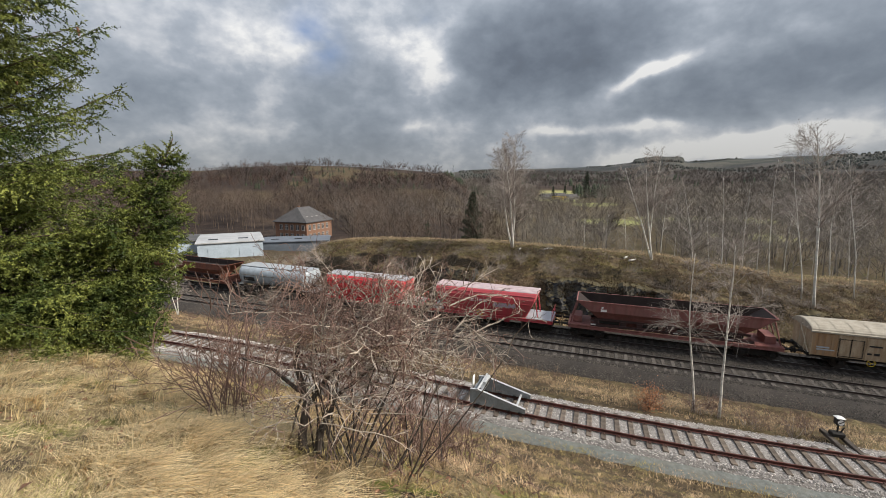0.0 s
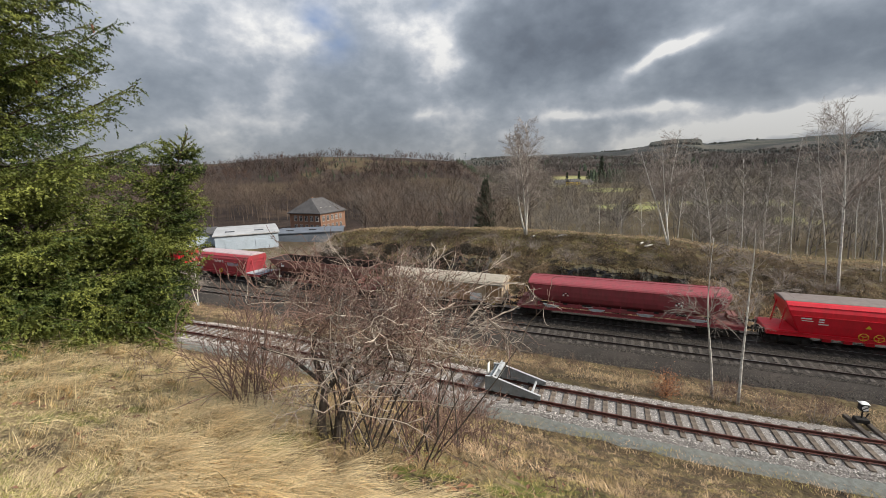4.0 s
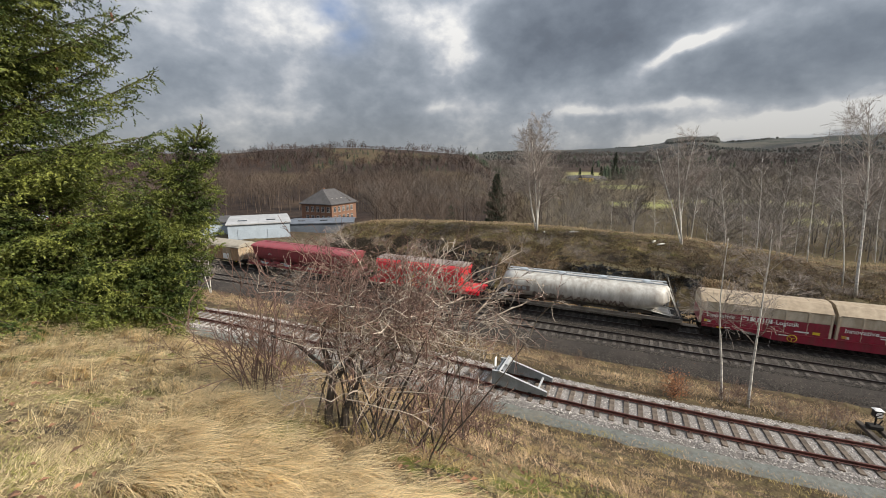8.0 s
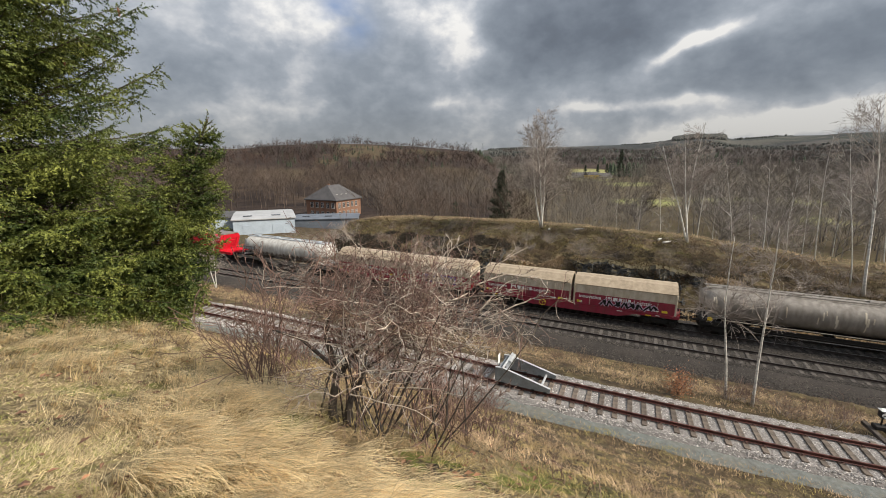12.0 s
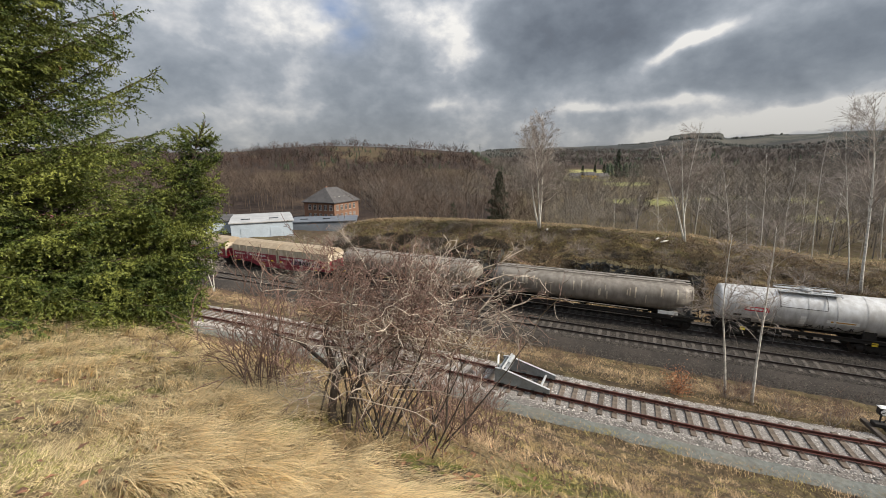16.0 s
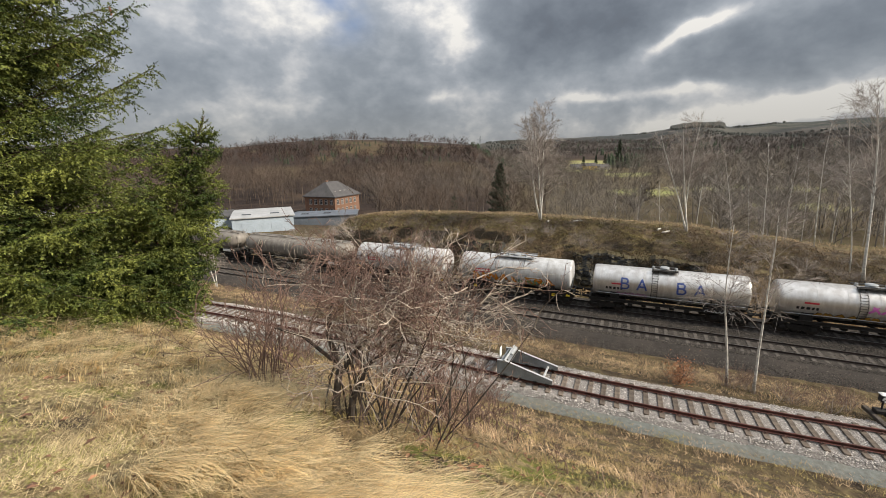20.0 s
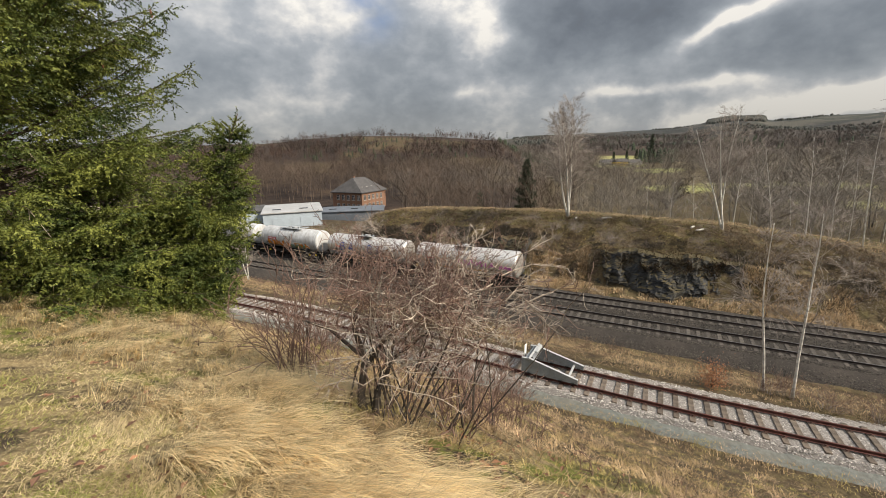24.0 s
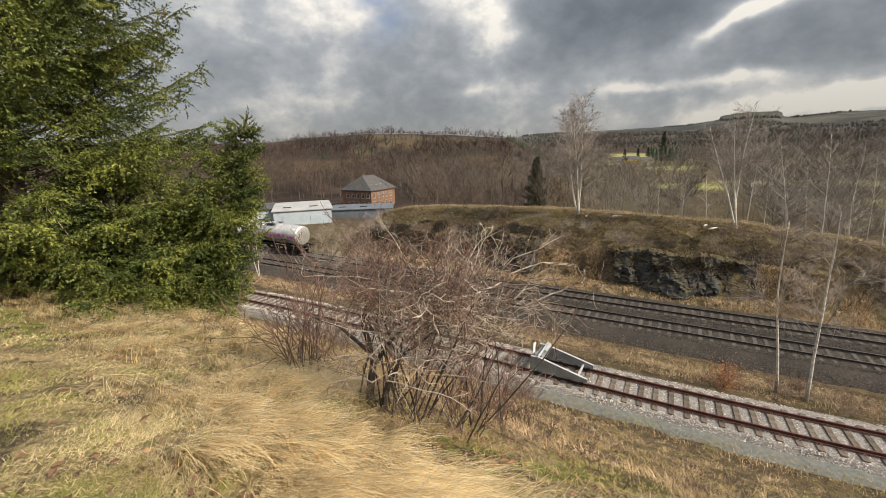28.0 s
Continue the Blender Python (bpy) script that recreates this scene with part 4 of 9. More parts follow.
def hopper_two_part(u0, u1, label, paint_mat, roof_mat, bx0, bx1, end_mat, marks, seed, roof_rise=0.16, small=False):
    """A short self-discharging hopper wagon with a swing roof."""
    w, half = begin(label, u0, u1)
    c = (u0 + u1) / 2
    x0, x1 = bx0 - c, bx1 - c
    cx, hl = (x0 + x1) / 2, (x1 - x0) / 2
    underframe(w, half, paint_mat, 0.92, 1.18)
    add_bogie(w, -half + 2.0) if not small else add_axle(w, -half + 2.2)
    add_bogie(w, half - 2.0) if not small else add_axle(w, half - 2.2)
    add_ends(w, half)
    lv = [(1.12, 1.22, hl - 0.95), (1.30, 1.28, hl - 0.92), (1.9, 1.40, hl - 0.62), (2.5, 1.46, hl - 0.36), (2.95, 1.43, hl - 0.18), (3.25, 1.32, hl - 0.10), (3.48, 1.14, hl - 0.05), (3.58, 1.0, hl - 0.04)]
    part("hopper", hopper_shell(lv, 0.05, x=cx), paint_mat, w)
    arched_roof(w, cx - hl, cx + hl, 1.04, 3.56, roof_rise, roof_mat, "roof", 0)
    g = Geo()
    for k in range(2):
        g.box(cx, -1.47 + 0.14 * k, 2.55 + 0.72 * k, 2 * hl - 0.75 + 0.45 * k, 0.04, 0.05)
    part("rim", g, paint_mat, w)
    for sx in (-1, 1):
        g = Geo()
        for sy in (-0.9, 0.9):
            g.tube([(cx + sx * (hl - 0.2), sy, 3.2), (cx + sx * (hl + 0.05), sy, 1.2)], 0.05, 6)
        g.tube([(cx + sx * (hl - 0.35), -0.9, 2.6), (cx + sx * (hl - 0.35), 0.9, 2.6)], 0.045, 6)
        for k in range(6):
            z = 1.4 + 0.3 * k
            g.tube([(cx + sx * (hl + 0.02 - 0.09 * k * 0.3), 0.3, z), (cx + sx * (hl + 0.02 - 0.09 * k * 0.3), 0.75, z)], 0.015, 5)
        part("end_frame", g, paint_mat, w)
    platform(w, -half + 0.6, x0 + 0.9, end_mat)
    platform(w, x1 - 0.9, half - 0.6, end_mat)
    railing(w, half - 0.66, paint_mat, 1.22, 2.0)
    g = Geo()
    for k in range(5):
        g.box(lerp(x0 + 2.6, x1 - 2.6, k / 4), -1.0, 0.78, 0.5, 0.3, 0.34, bev=0.03)
    part("discharge_gear", g, paint_mat, w)
    fn = lambda x, h, lift: (x, -table(h, [(1.3, 1.28), (1.9, 1.40), (2.5, 1.46), (2.95, 1.43), (3.25, 1.32)]) - lift - 0.006, h)
    marks(w, fn, cx, hl)
    return w


def marks_w7(w, fn, cx, hl):
    part("lettering", bars(fn, [(cx - hl + 0.9, cx - hl + 1.5, 2.35, 0.10), (cx - hl + 0.95, cx - hl + 1.6, 2.18, 0.07), (cx - hl + 1.9, cx - hl + 2.2, 2.35, 0.10), (cx - hl + 1.9, cx - hl + 2.2, 2.16, 0.10), (cx - hl + 1.9, cx - hl + 2.45, 1.98, 0.08)]), M_WHITEP, w)
    g = Geo()
    g.add([fn(cx - 0.55, 2.0, 0.006), fn(cx - 0.2, 2.0, 0.006), fn(cx - 0.375, 2.26, 0.006)], [(0, 1, 2)])
    part("warning_triangle", g, M_YELLOW, w, "yellow warning triangle")
    handwheel(w, cx - 0.55, -1.42, 1.35)
    handwheel(w, cx + 0.25, -1.42, 1.35)


def marks_w2(w, fn, cx, hl):
    part("lettering", bars(fn, [(cx - hl + 0.9, cx - hl + 1.6, 2.3, 0.12), (cx - hl + 0.9, cx - hl + 1.8, 2.1, 0.07)]), M_WHITEP, w)


def marks_w3(w, fn, cx, hl):
    # the operator's name as plain bars of its size
    part("lettering", bars(fn, [(cx - 1.35, cx - 1.25, 2.42, 0.34), (cx - 1.15, cx - 0.85, 2.42, 0.24), (cx - 0.75, cx - 0.67, 2.42, 0.38), (cx - 0.57, cx - 0.49, 2.42, 0.26), (cx - 0.39, cx - 0.07, 2.42, 0.26), (cx + 0.05, cx + 0.36, 2.42, 0.26), (cx - hl + 0.9, cx - hl + 1.3, 2.75, 0.10)]), M_WHITEP, w)
    spray(w, fn, scrawl(fn, cx + 0.95, 2.0, 1.9, 0.5, 6, 3), 0.10, M_LILAC, M_CREAM, 0.14, "pale spray lettering")
    handwheel(w, cx - 0.3, -1.42, 1.3)


def open_hopper(u0, u1, label, paint_mat, top, seed):
    """A long open-topped hopper wagon."""
    w, half = begin(label, u0, u1)
    underframe(w, half, paint_mat, 0.92, 1.2)
    add_bogie(w, -half + 2.1), add_bogie(w, half - 2.1), add_ends(w, half)
    hl = half - 1.15
    lv = [(1.25, 0.6, hl - 2.0), (1.9, 0.98, hl - 1.7), (2.2, 1.12, hl - 1.4), (2.55, 1.42, hl - 1.1), (2.60, 1.46, hl - 1.05), (top - 0.12, 1.46, hl - 0.1), (top - 0.1, 1.50, hl - 0.06), (top, 1.50, hl)]
    part("hopper", hopper_shell(lv, 0.05, inside=(2.62, 1.36, hl - 1.15)), [paint_mat], w)
    # inner faces and floor carry the hopper's inside shade as colour
    for sy in (-1, 1):
        g = Geo().loft([[(sx * (hl - 0.12), sy * 1.415, top - 0.02), (sx * (hl - 1.0), sy * 1.345, 2.66)] for sx in (-1, 1)], False)
        for k in range(9):
            x = lerp(-hl + 1.3, hl - 1.3, k / 8)
            g.box(x, sy * 1.375, (top + 2.66) / 2, 0.05, 0.05, top - 2.74)
        part("inner_wall", g, M_INSIDE, w, "inner wall coloured dark for the shade inside")
    for sx in (-1, 1):
        g = Geo().loft([[(sx * (hl - 0.10), sy * 1.40, top - 0.02), (sx * (hl - 1.15), sy * 1.34, 2.66)] for sy in (-1, 1)], False)
        part("inner_wall", g, M_INSIDE, w, "inner wall coloured dark for the shade inside")
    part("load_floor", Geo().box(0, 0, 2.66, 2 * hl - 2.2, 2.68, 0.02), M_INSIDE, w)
    for sy in (-1, 1):
        # the side sill with its row of long and short openings
        g = Geo()
        g.box(0, sy * 1.08, 1.83, 2 * hl - 2.9, 0.05, 0.20, bev=0.02)
        g.box(0, sy * 1.16, 1.32, 2 * hl - 2.4, 0.06, 0.24, bev=0.02)
        x, k = -hl + 1.6, 0
        while x < hl - 1.4:
            g.box(x, sy * 1.12, 1.58, 0.42, 0.06, 0.36, bev=0.025)
            x += 2.05 if k % 2 == 0 else 1.2
            k += 1
        # shade of the overhanging body is put into the frame colour
        part("side_frame", g, M_FRAME, w, "maroon side frame, darkened for shade under the overhang")
    for k in range(4):
        x = lerp(-hl + 2.6, hl - 2.6, k / 3)
        part("discharge_flap", Geo().box(x, -0.98, 1.60, 1.5, 0.06, 0.35, bev=0.03), M_BOGIE, w)
    for sx in (-1, 1):
        g = Geo()
        for sy in (-1.1, 0, 1.1):
            g.tube([(sx * (hl - 0.15), sy, top - 0.2), (sx * (half - 0.75), sy, 1.25)], 0.05, 6)
        g.box(sx * (half - 1.3), 0, 1.55, 0.7, 1.6, 0.6, bev=0.03)
        part("end_frame", g, paint_mat, w)
    platform(w, -half + 0.6, -hl + 1.2, paint_mat)
    platform(w, hl - 1.2, half - 0.6, paint_mat)
    fn = flat_side(1.47)
    part("lettering", bars(fn, [(-hl + 1.9, -hl + 2.35, 2.66, 0.22), (-hl + 1.95, -hl + 2.1, 2.95, 0.15)]), M_WHITEP, w)
    fn2 = flat_side(1.20)
    part("lettering", bars(fn2, [(-hl + 1.2, -hl + 1.6, 1.28, 0.12), (hl - 3.0, hl - 2.5, 1.3, 0.08), (0.4, 0.7, 1.3, 0.08)]), M_WHITEP, w)
    return w


def sliding_wall(u0, u1):
    w, half = begin("weathered beige and brown sliding-wall wagon with a cream roof", u0, u1)
    underframe(w, half, M_BOGIE, 0.85, 1.12, 1.25)
    add_axle(w, -half + 2.6), add_axle(w, half - 2.6), add_ends(w, half)
    hl, hw, z0, z1 = half - 0.68, 1.42, 1.0, 2.78
    g = Geo().box(0, 0, (z0 + z1) / 2, 2 * hl - 0.04, 2 * hw - 0.06, z1 - z0 - 0.02)
    part("body", g, M_DOORBEIGE, w)
    n = 8
    for i in range(n):
        a, b = lerp(-hl, hl, i / n), lerp(-hl, hl, (i + 1) / n)
        g = Geo().box((a + b) / 2, -hw, (z0 + z1) / 2, b - a - 0.07, 0.05, z1 - z0 - 0.06, bev=0.015)
        for k in range(3):
            g.box(lerp(a, b, (k + 1) / 4), -hw - 0.03, (z0 + z1) / 2, 0.04, 0.02, z1 - z0 - 0.2)
        part("wall_panel", g, M_DOORWOOD if i in (0, 3, 4, 5, 7) else M_DOORBEIGE, w)
        g = Geo().box((a + b) / 2, hw, (z0 + z1) / 2, b - a - 0.07, 0.05, z1 - z0 - 0.06)
        part("wall_panel", g, M_DOORBEIGE, w)
    g = Geo()
    for i in range(n + 1):
        x = lerp(-hl, hl, i / n)
        g.box(x, -hw - 0.03, (z0 + z1) / 2, 0.07, 0.07, z1 - z0, bev=0.01)
    part("wall_post", g, M_DOORBEIGE, w)
    g = Geo().box(0, -hw - 0.02, z1 + 0.06, 2 * hl + 0.2, 0.16, 0.16, bev=0.03).box(0, hw + 0.02, z1 + 0.06, 2 * hl + 0.2, 0.16, 0.16, bev=0.03)
    part("eaves_beam", g, M_WAGONROOF, w)
    arched_roof(w, -hl - 0.06, hl + 0.06, hw + 0.02, z1 + 0.12, 0.50, M_WAGONROOF, "roof", 13)
    fn = flat_side(hw + 0.035)
    g = Geo()
    patch(g, fn, hl - 3.0, hl - 1.85, 1.15, 1.9, 0.012)
    part("blank_panel", g, M_WHITEP, w, "large pale repainted patch")
    part("lettering", bars(fn, [(-hl + 0.3, -hl + 1.0, 1.62, 0.12), (-hl + 0.3, -hl + 1.3, 1.45, 0.10)], 0.02), M_SILVER, w)
    part("lettering_panel", bars(fn, [(-hl + 3.1, -hl + 3.8, 2.05, 0.12), (-hl + 3.4, -hl + 3.7, 1.45, 0.16), (-hl + 3.05, -hl + 3.3, 1.45, 0.14)], 0.02), M_BLACK, w)
    for a in (-hl + 1.55, -hl + 2.15):
        g = Geo().box(a + 0.3, -hw - 0.04, 1.8, 0.55, 0.03, 1.25, bev=0.01)
        part("door_leaf", g, M_DOORBEIGE, w)
    g = Geo()
    for a in (-hl + 1.5, -hl + 2.15, -hl + 2.8):
        g.tube([(a, -hw - 0.09, 1.1), (a, -hw - 0.09, 2.5)], 0.025, 6)
    for z in (1.15, 2.45):
        g.tube([(-hl + 1.5, -hw - 0.09, z), (-hl + 2.8, -hw - 0.09, z)], 0.02, 6)
    part("door_bar", g, M_BOGIE, w)
    handwheel(w, -hl + 3.4, -1.36, 0.82, 0.22)
    handwheel(w, hl - 0.8, -1.36, 1.1, 0.22)
    g = Geo()
    for sx in (-1, 1):
        for sy in (-1.1, -0.3):
            g.tube([(sx * (hl + 0.04), sy, 1.05), (sx * (hl + 0.25), sy, 1.2), (sx * (hl + 0.25), sy, 3.0), (sx * hl, sy, 3.2)], 0.02, 6)
        g.tube([(sx * (hl + 0.05), -1.3, 1.1), (sx * (hl + 0.05), 0.2, 2.8)], 0.03, 6)
    part("end_rails", g, M_CREAM, w)


def long_hopper(u0, u1):
    """A long covered hopper with a rounded shell."""
    w, half = begin("long chalky red covered hopper wagon with rounded ends", u0, u1)
    underframe(w, half, M_PINK, 0.92, 1.18)
    add_bogie(w, -half + 2.1), add_bogie(w, half - 2.1), add_ends(w, half)
    hl = half - 1.55
    lv = [(1.3, 0.7, hl - 2.6), (1.62, 1.0, hl - 2.0), (1.8, 1.2, hl - 1.2), (2.0, 1.34, hl - 0.75), (2.35, 1.45, hl - 0.4), (2.8, 1.49, hl - 0.2), (3.38, 1.49, hl)]
    part("hopper", hopper_shell(lv, 0.22), M_PINK, w)
    arched_roof(w, -hl, hl, 1.49, 3.38, 0.42, M_PINK, "roof")
    g = Geo().box(0, -1.5, 3.36, 2 * hl - 0.3, 0.05, 0.05)
    for k in range(2):
        g.tube([(-hl + 0.4, -0.25 + 0.5 * k, 3.88), (hl - 0.4, -0.25 + 0.5 * k, 3.88)], 0.025, 6)
    part("roof_rail", g, M_PINK, w)
    g = Geo()
    for sy in (-1, 1):
        g.box(0, sy * 1.28, 1.45, 2 * hl - 1.6, 0.06, 0.36, bev=0.015)
        for k in range(9):
            g.box(lerp(-hl + 1.1, hl - 1.1, k / 8), sy * 1.28, 1.5, 0.09, 0.12, 0.62, bev=0.01)
    part("side_frame", g, M_PINK, w)
    for k in range(4):
        x = lerp(-hl + 2.0, hl - 2.0, k / 3)
        g = Geo()
        g.loft([[(x - 0.62 + a, -1.36, z0), (x + 0.62 - a, -1.36, z0), (x + 0.62 - a, -1.30, z0), (x - 0.62 + a, -1.30, z0)] for z0, a in ((1.18, 0.32), (1.28, 0.12), (1.36, 0.0), (1.42, 0.0))], True, True)
        part("discharge_chute", g, M_SILVER, w, "pale discharge chute")
    for k in range(8):
        x = lerp(-hl + 1.4, hl - 1.4, k / 7)
        part("inspection_slot", Geo().box(x, -1.33, 1.62, 0.75 if k % 2 == 0 else 0.35, 0.03, 0.16, bev=0.02), M_BOGIE, w)
    fn = flat_side(1.495)
    for x in (-hl + 2.9, hl - 3.6):
        g = bars(fn, [(x, x + 0.12, 2.45, 0.12), (x + 0.35, x + 0.47, 2.45, 0.12), (x + 0.18, x + 0.3, 2.62, 0.12)])
        part("marking", g, M_WHITEP, w)
        g = bars(fn, [(x + 0.02, x + 0.14, 2.62, 0.10), (x + 0.34, x + 0.46, 2.62, 0.10), (x + 0.18, x + 0.28, 2.38, 0.12)])
        part("marking", g, M_BLACK, w)
    part("lettering", bars(flat_side(1.315), [(-hl + 1.3, -hl + 1.6, 1.42, 0.1), (-hl + 4.5, -hl + 5.3, 1.48, 0.08)]), M_WHITEP, w)
    platform(w, -half + 0.6, -hl + 0.9, M_OXIDE)
    platform(w, hl - 0.9, half - 0.6, M_OXIDE)
    railing(w, half - 0.68, M_OXIDE, 1.2, 2.2)
    railing(w, -half + 0.68, M_OXIDE, 1.2, 2.2)
    for sx in (-1, 1):
        g = Geo()
        g.box(sx * (half - 1.15), 0.2, 1.5, 0.6, 1.2, 0.5, bev=0.03)
        for sy in (-0.95, 0.95):
            g.tube([(sx * (hl - 0.2), sy, 2.8), (sx * (half - 0.9), sy, 1.2)], 0.05, 6)
        part("end_frame", g, M_OXIDE, w)


def section_ring(x, w0, zc, hz_top, hz_bot, n=24, flat=1.0):
    """A rounded cross-section, fuller above than below."""
    pts = []
    for k in range(n):
        a = TAU * k / n
        c, s = math.cos(a), math.sin(a)
        cc = math.copysign(abs(c) ** flat, c)
        ss = math.copysign(abs(s) ** flat, s)
        pts.append((x, w0 * cc, zc + (hz_top if s > 0 else hz_bot) * ss))
    return pts


def silo(u0, u1, label, material, hl_top, hl_bot, zc, top, bot, hw, kind, seed):
    w, half = begin(label, u0, u1, "silo wagon")
    underframe(w, half, M_BOGIE if kind != "white" else M_GREY, 0.9, 1.16)
    add_bogie(w, -half + 2.0), add_bogie(w, half - 2.0), add_ends(w, half)
    rings = []
    for k in range(25):
        t = -1 + 2 * k / 24
        x = t * hl_top
        # the belly rises towards both ends
        e = max(0.0, (abs(x) - hl_bot) / (hl_top - hl_bot))
        endc = max(0.0, (abs(x) - (hl_top - 0.35)) / 0.35)
        sh = math.sqrt(max(0.0, 1 - 0.75 * endc ** 2))
        rings.append(section_ring(x, hw * sh * (1 - 0.06 * e), zc, top * (0.4 + 0.6 * sh), bot * (1 - 0.82 * e ** 1.3) * (0.3 + 0.7 * sh), 28, 0.86))
    part("vessel", Geo().loft(rings, True, True), material, w, smooth=True)
    g = Geo()
    zt = zc + top
    for y in (-0.34, 0.34):
        g.box(0, y, zt + 0.03, 2 * hl_top - 0.5, 0.26, 0.04, bev=0.01)
    for y in (-0.62, 0.62):
        g.tube([(-hl_top + 0.3, y, zt + 0.02), (hl_top - 0.3, y, zt + 0.02)], 0.025, 6)
    part("roof_walkway", g, M_ROOF if kind == "white" else M_GREY, w)
    for k in range(4):
        x = lerp(-hl_top + 1.7, hl_top - 1.7, k / 3)
        g = Geo().tube([(x, 0, zt - 0.05), (x, 0, zt + 0.10)], 0.26, 12)
        g.tube([(x, 0, zt + 0.10), (x, 0, zt + 0.14)], [0.29, 0.22], 12)
        g.tube([(x - 0.4, -0.3, zt + 0.09), (x + 0.4, -0.3, zt + 0.09)], 0.03, 5)
        part("filler_lid", g, M_SILVER if kind == "white" else M_GREY, w)
    for sx in (-1, 1):
        g = Geo()
        for sy in (-0.8, 0.8):
            g.tube([(sx * (hl_top - 0.15), sy, zc + top * 0.7), (sx * (half - 0.75), sy, 1.2)], 0.045, 6)
            g.tube([(sx * (hl_bot + 0.2), sy, zc - bot * 0.6), (sx * (half - 1.0), sy, 1.2)], 0.06, 6)
        g.loft([[(sx * (hl_bot - 0.3), -y, z), (sx * (half - 0.9), -y, 1.16), (sx * (half - 0.9), y, 1.16), (sx * (hl_bot - 0.3), y, z)] for y, z in ((1.15, 1.7), (1.13, 1.62))], True, True)
        part("end_frame", g, M_WHITE if kind == "white" else M_GREY, w)
    for sx in (-1, 1):
        g = Geo()
        x = sx * (hl_top + 0.02)
        for y in (0.25, 0.65):
            g.tube([(sx * (half - 0.75), y, 1.2), (x, y, zc + top * 0.8), (x - sx * 0.2, y, zt + 0.4)], 0.02, 5)
        for k in range(8):
            t = k / 8
            xx = lerp(sx * (half - 0.75), x, t)
            g.tube([(xx, 0.25, lerp(1.2, zc + top * 0.8, t)), (xx, 0.65, lerp(1.2, zc + top * 0.8, t))], 0.014, 5)
        part("ladder", g, M_WHITE if kind == "white" else M_GREY, w)
    platform(w, -half + 0.6, -hl_bot - 0.6, M_BOGIE)
    platform(w, hl_bot + 0.6, half - 0.6, M_BOGIE)
    for k in range(3):
        g = Geo()
        x = lerp(-hl_bot + 1.6, hl_bot - 1.6, k / 2)
        rings = [[(x + r * math.cos(TAU * j / 14), r * 0.8 * math.sin(TAU * j / 14), z) for j in range(14)] for z, r in ((1.45, 1.2), (1.05, 0.5), (0.72, 0.16), (0.5, 0.14))]
        g.loft(rings, True, True)
        part("discharge_cone", g, M_BOGIE if kind != "white" else M_GREY, w)
    g = Geo().tube([(-hl_bot, -0.95, 0.72), (hl_bot, -0.95, 0.72)], 0.06, 8)
    part("discharge_pipe", g, M_BOGIE if kind != "white" else M_GREY, w)
    def fn(x, h, lift):
        k = max(-1.0, min(1.0, (h - zc) / (top if h > zc else bot)))
        s = abs(k) ** (1 / 0.86)
        c = math.sqrt(max(0.0, 1 - s * s)) ** 0.86
        return (x, -(hw * c + 0.012 + lift), h)
    if kind == "white":
        g = Geo()
        patch(g, fn, -hl_top + 0.4, -hl_top + 2.5, 2.05, 2.55, 0.0)
        part("nameplate", g, M_ROOF_DARK, w, "faded brown owner's panel")
        part("lettering", bars(fn, [(-hl_top + 0.55, -hl_top + 0.85, 2.15, 0.3), (-hl_top + 1.0, -hl_top + 1.3, 2.15, 0.3), (-hl_top + 1.45, -hl_top + 1.7, 2.15, 0.3), (-hl_top + 1.85, -hl_top + 2.2, 2.15, 0.3)], 0.006), M_SILVER, w)
        g = Geo()
        patch(g, fn, -hl_top + 0.5, -hl_top + 1.9, 1.45, 1.98, 0.0)
        part("data_panel", g, M_BLACK, w, "black data panel")
        part("lettering", bars(fn, [(-hl_top + 0.6, -hl_top + 1.2, 1.84, 0.06), (-hl_top + 0.6, -hl_top + 1.0, 1.7, 0.06), (-hl_top + 0.6, -hl_top + 1.4, 1.56, 0.06), (-hl_top + 1.5, -hl_top + 1.8, 1.6, 0.2)], 0.006), M_WHITEP, w)
        spray(w, fn, scrawl(fn, -hl_top + 2.7, 1.5, 7.6, 0.62, 11, 8), 0.13, M_ROOF_DARK, None, 0, "faded brown spray lettering along the lower shell")
    else:
        part("lettering", bars(fn, [(-hl_top + 0.5, -hl_top + 0.8, 1.75, 0.05), (-hl_top + 1.0, -hl_top + 1.7, 1.7, 0.07), (-hl_top + 1.0, -hl_top + 1.8, 1.55, 0.07), (-hl_top + 1.0, -hl_top + 1.6, 1.42, 0.06)]), M_WHITEP, w)
        g = Geo().tube([(-hl_bot - 0.3, -1.37, 1.42), (hl_bot - 1.5, -1.37, 1.42)], 0.035, 6)
        part("side_pipe", g, M_CREAM, w)
        g = Geo().box(hl_bot - 0.1, -1.39, 1.4, 1.35, 0.03, 0.3)
        part("white_panel", g, M_WHITEP, w)
        g = Geo().box(-hl_bot - 1.0, -1.36, 1.38, 0.32, 0.04, 0.26)
        part("yellow_plate", g, M_YELLOW if seed == 1 else M_BOGIE, w)
        rnd = random.Random(seed)
        g = Geo()
        for k in range(26):
            x = rnd.uniform(-hl_top + 0.5, hl_top - 0.5)
            h1 = rnd.uniform(2.6, zc + top * 0.75)
            stroke(g, fn, [(x, h1), (x + rnd.uniform(-0.02, 0.02), h1 - rnd.uniform(0.3, 0.9))], rnd.uniform(0.03, 0.10), lift=0.0)
        part("spill_streak", g, M_CREAM, w, "pale dried spill streaks")


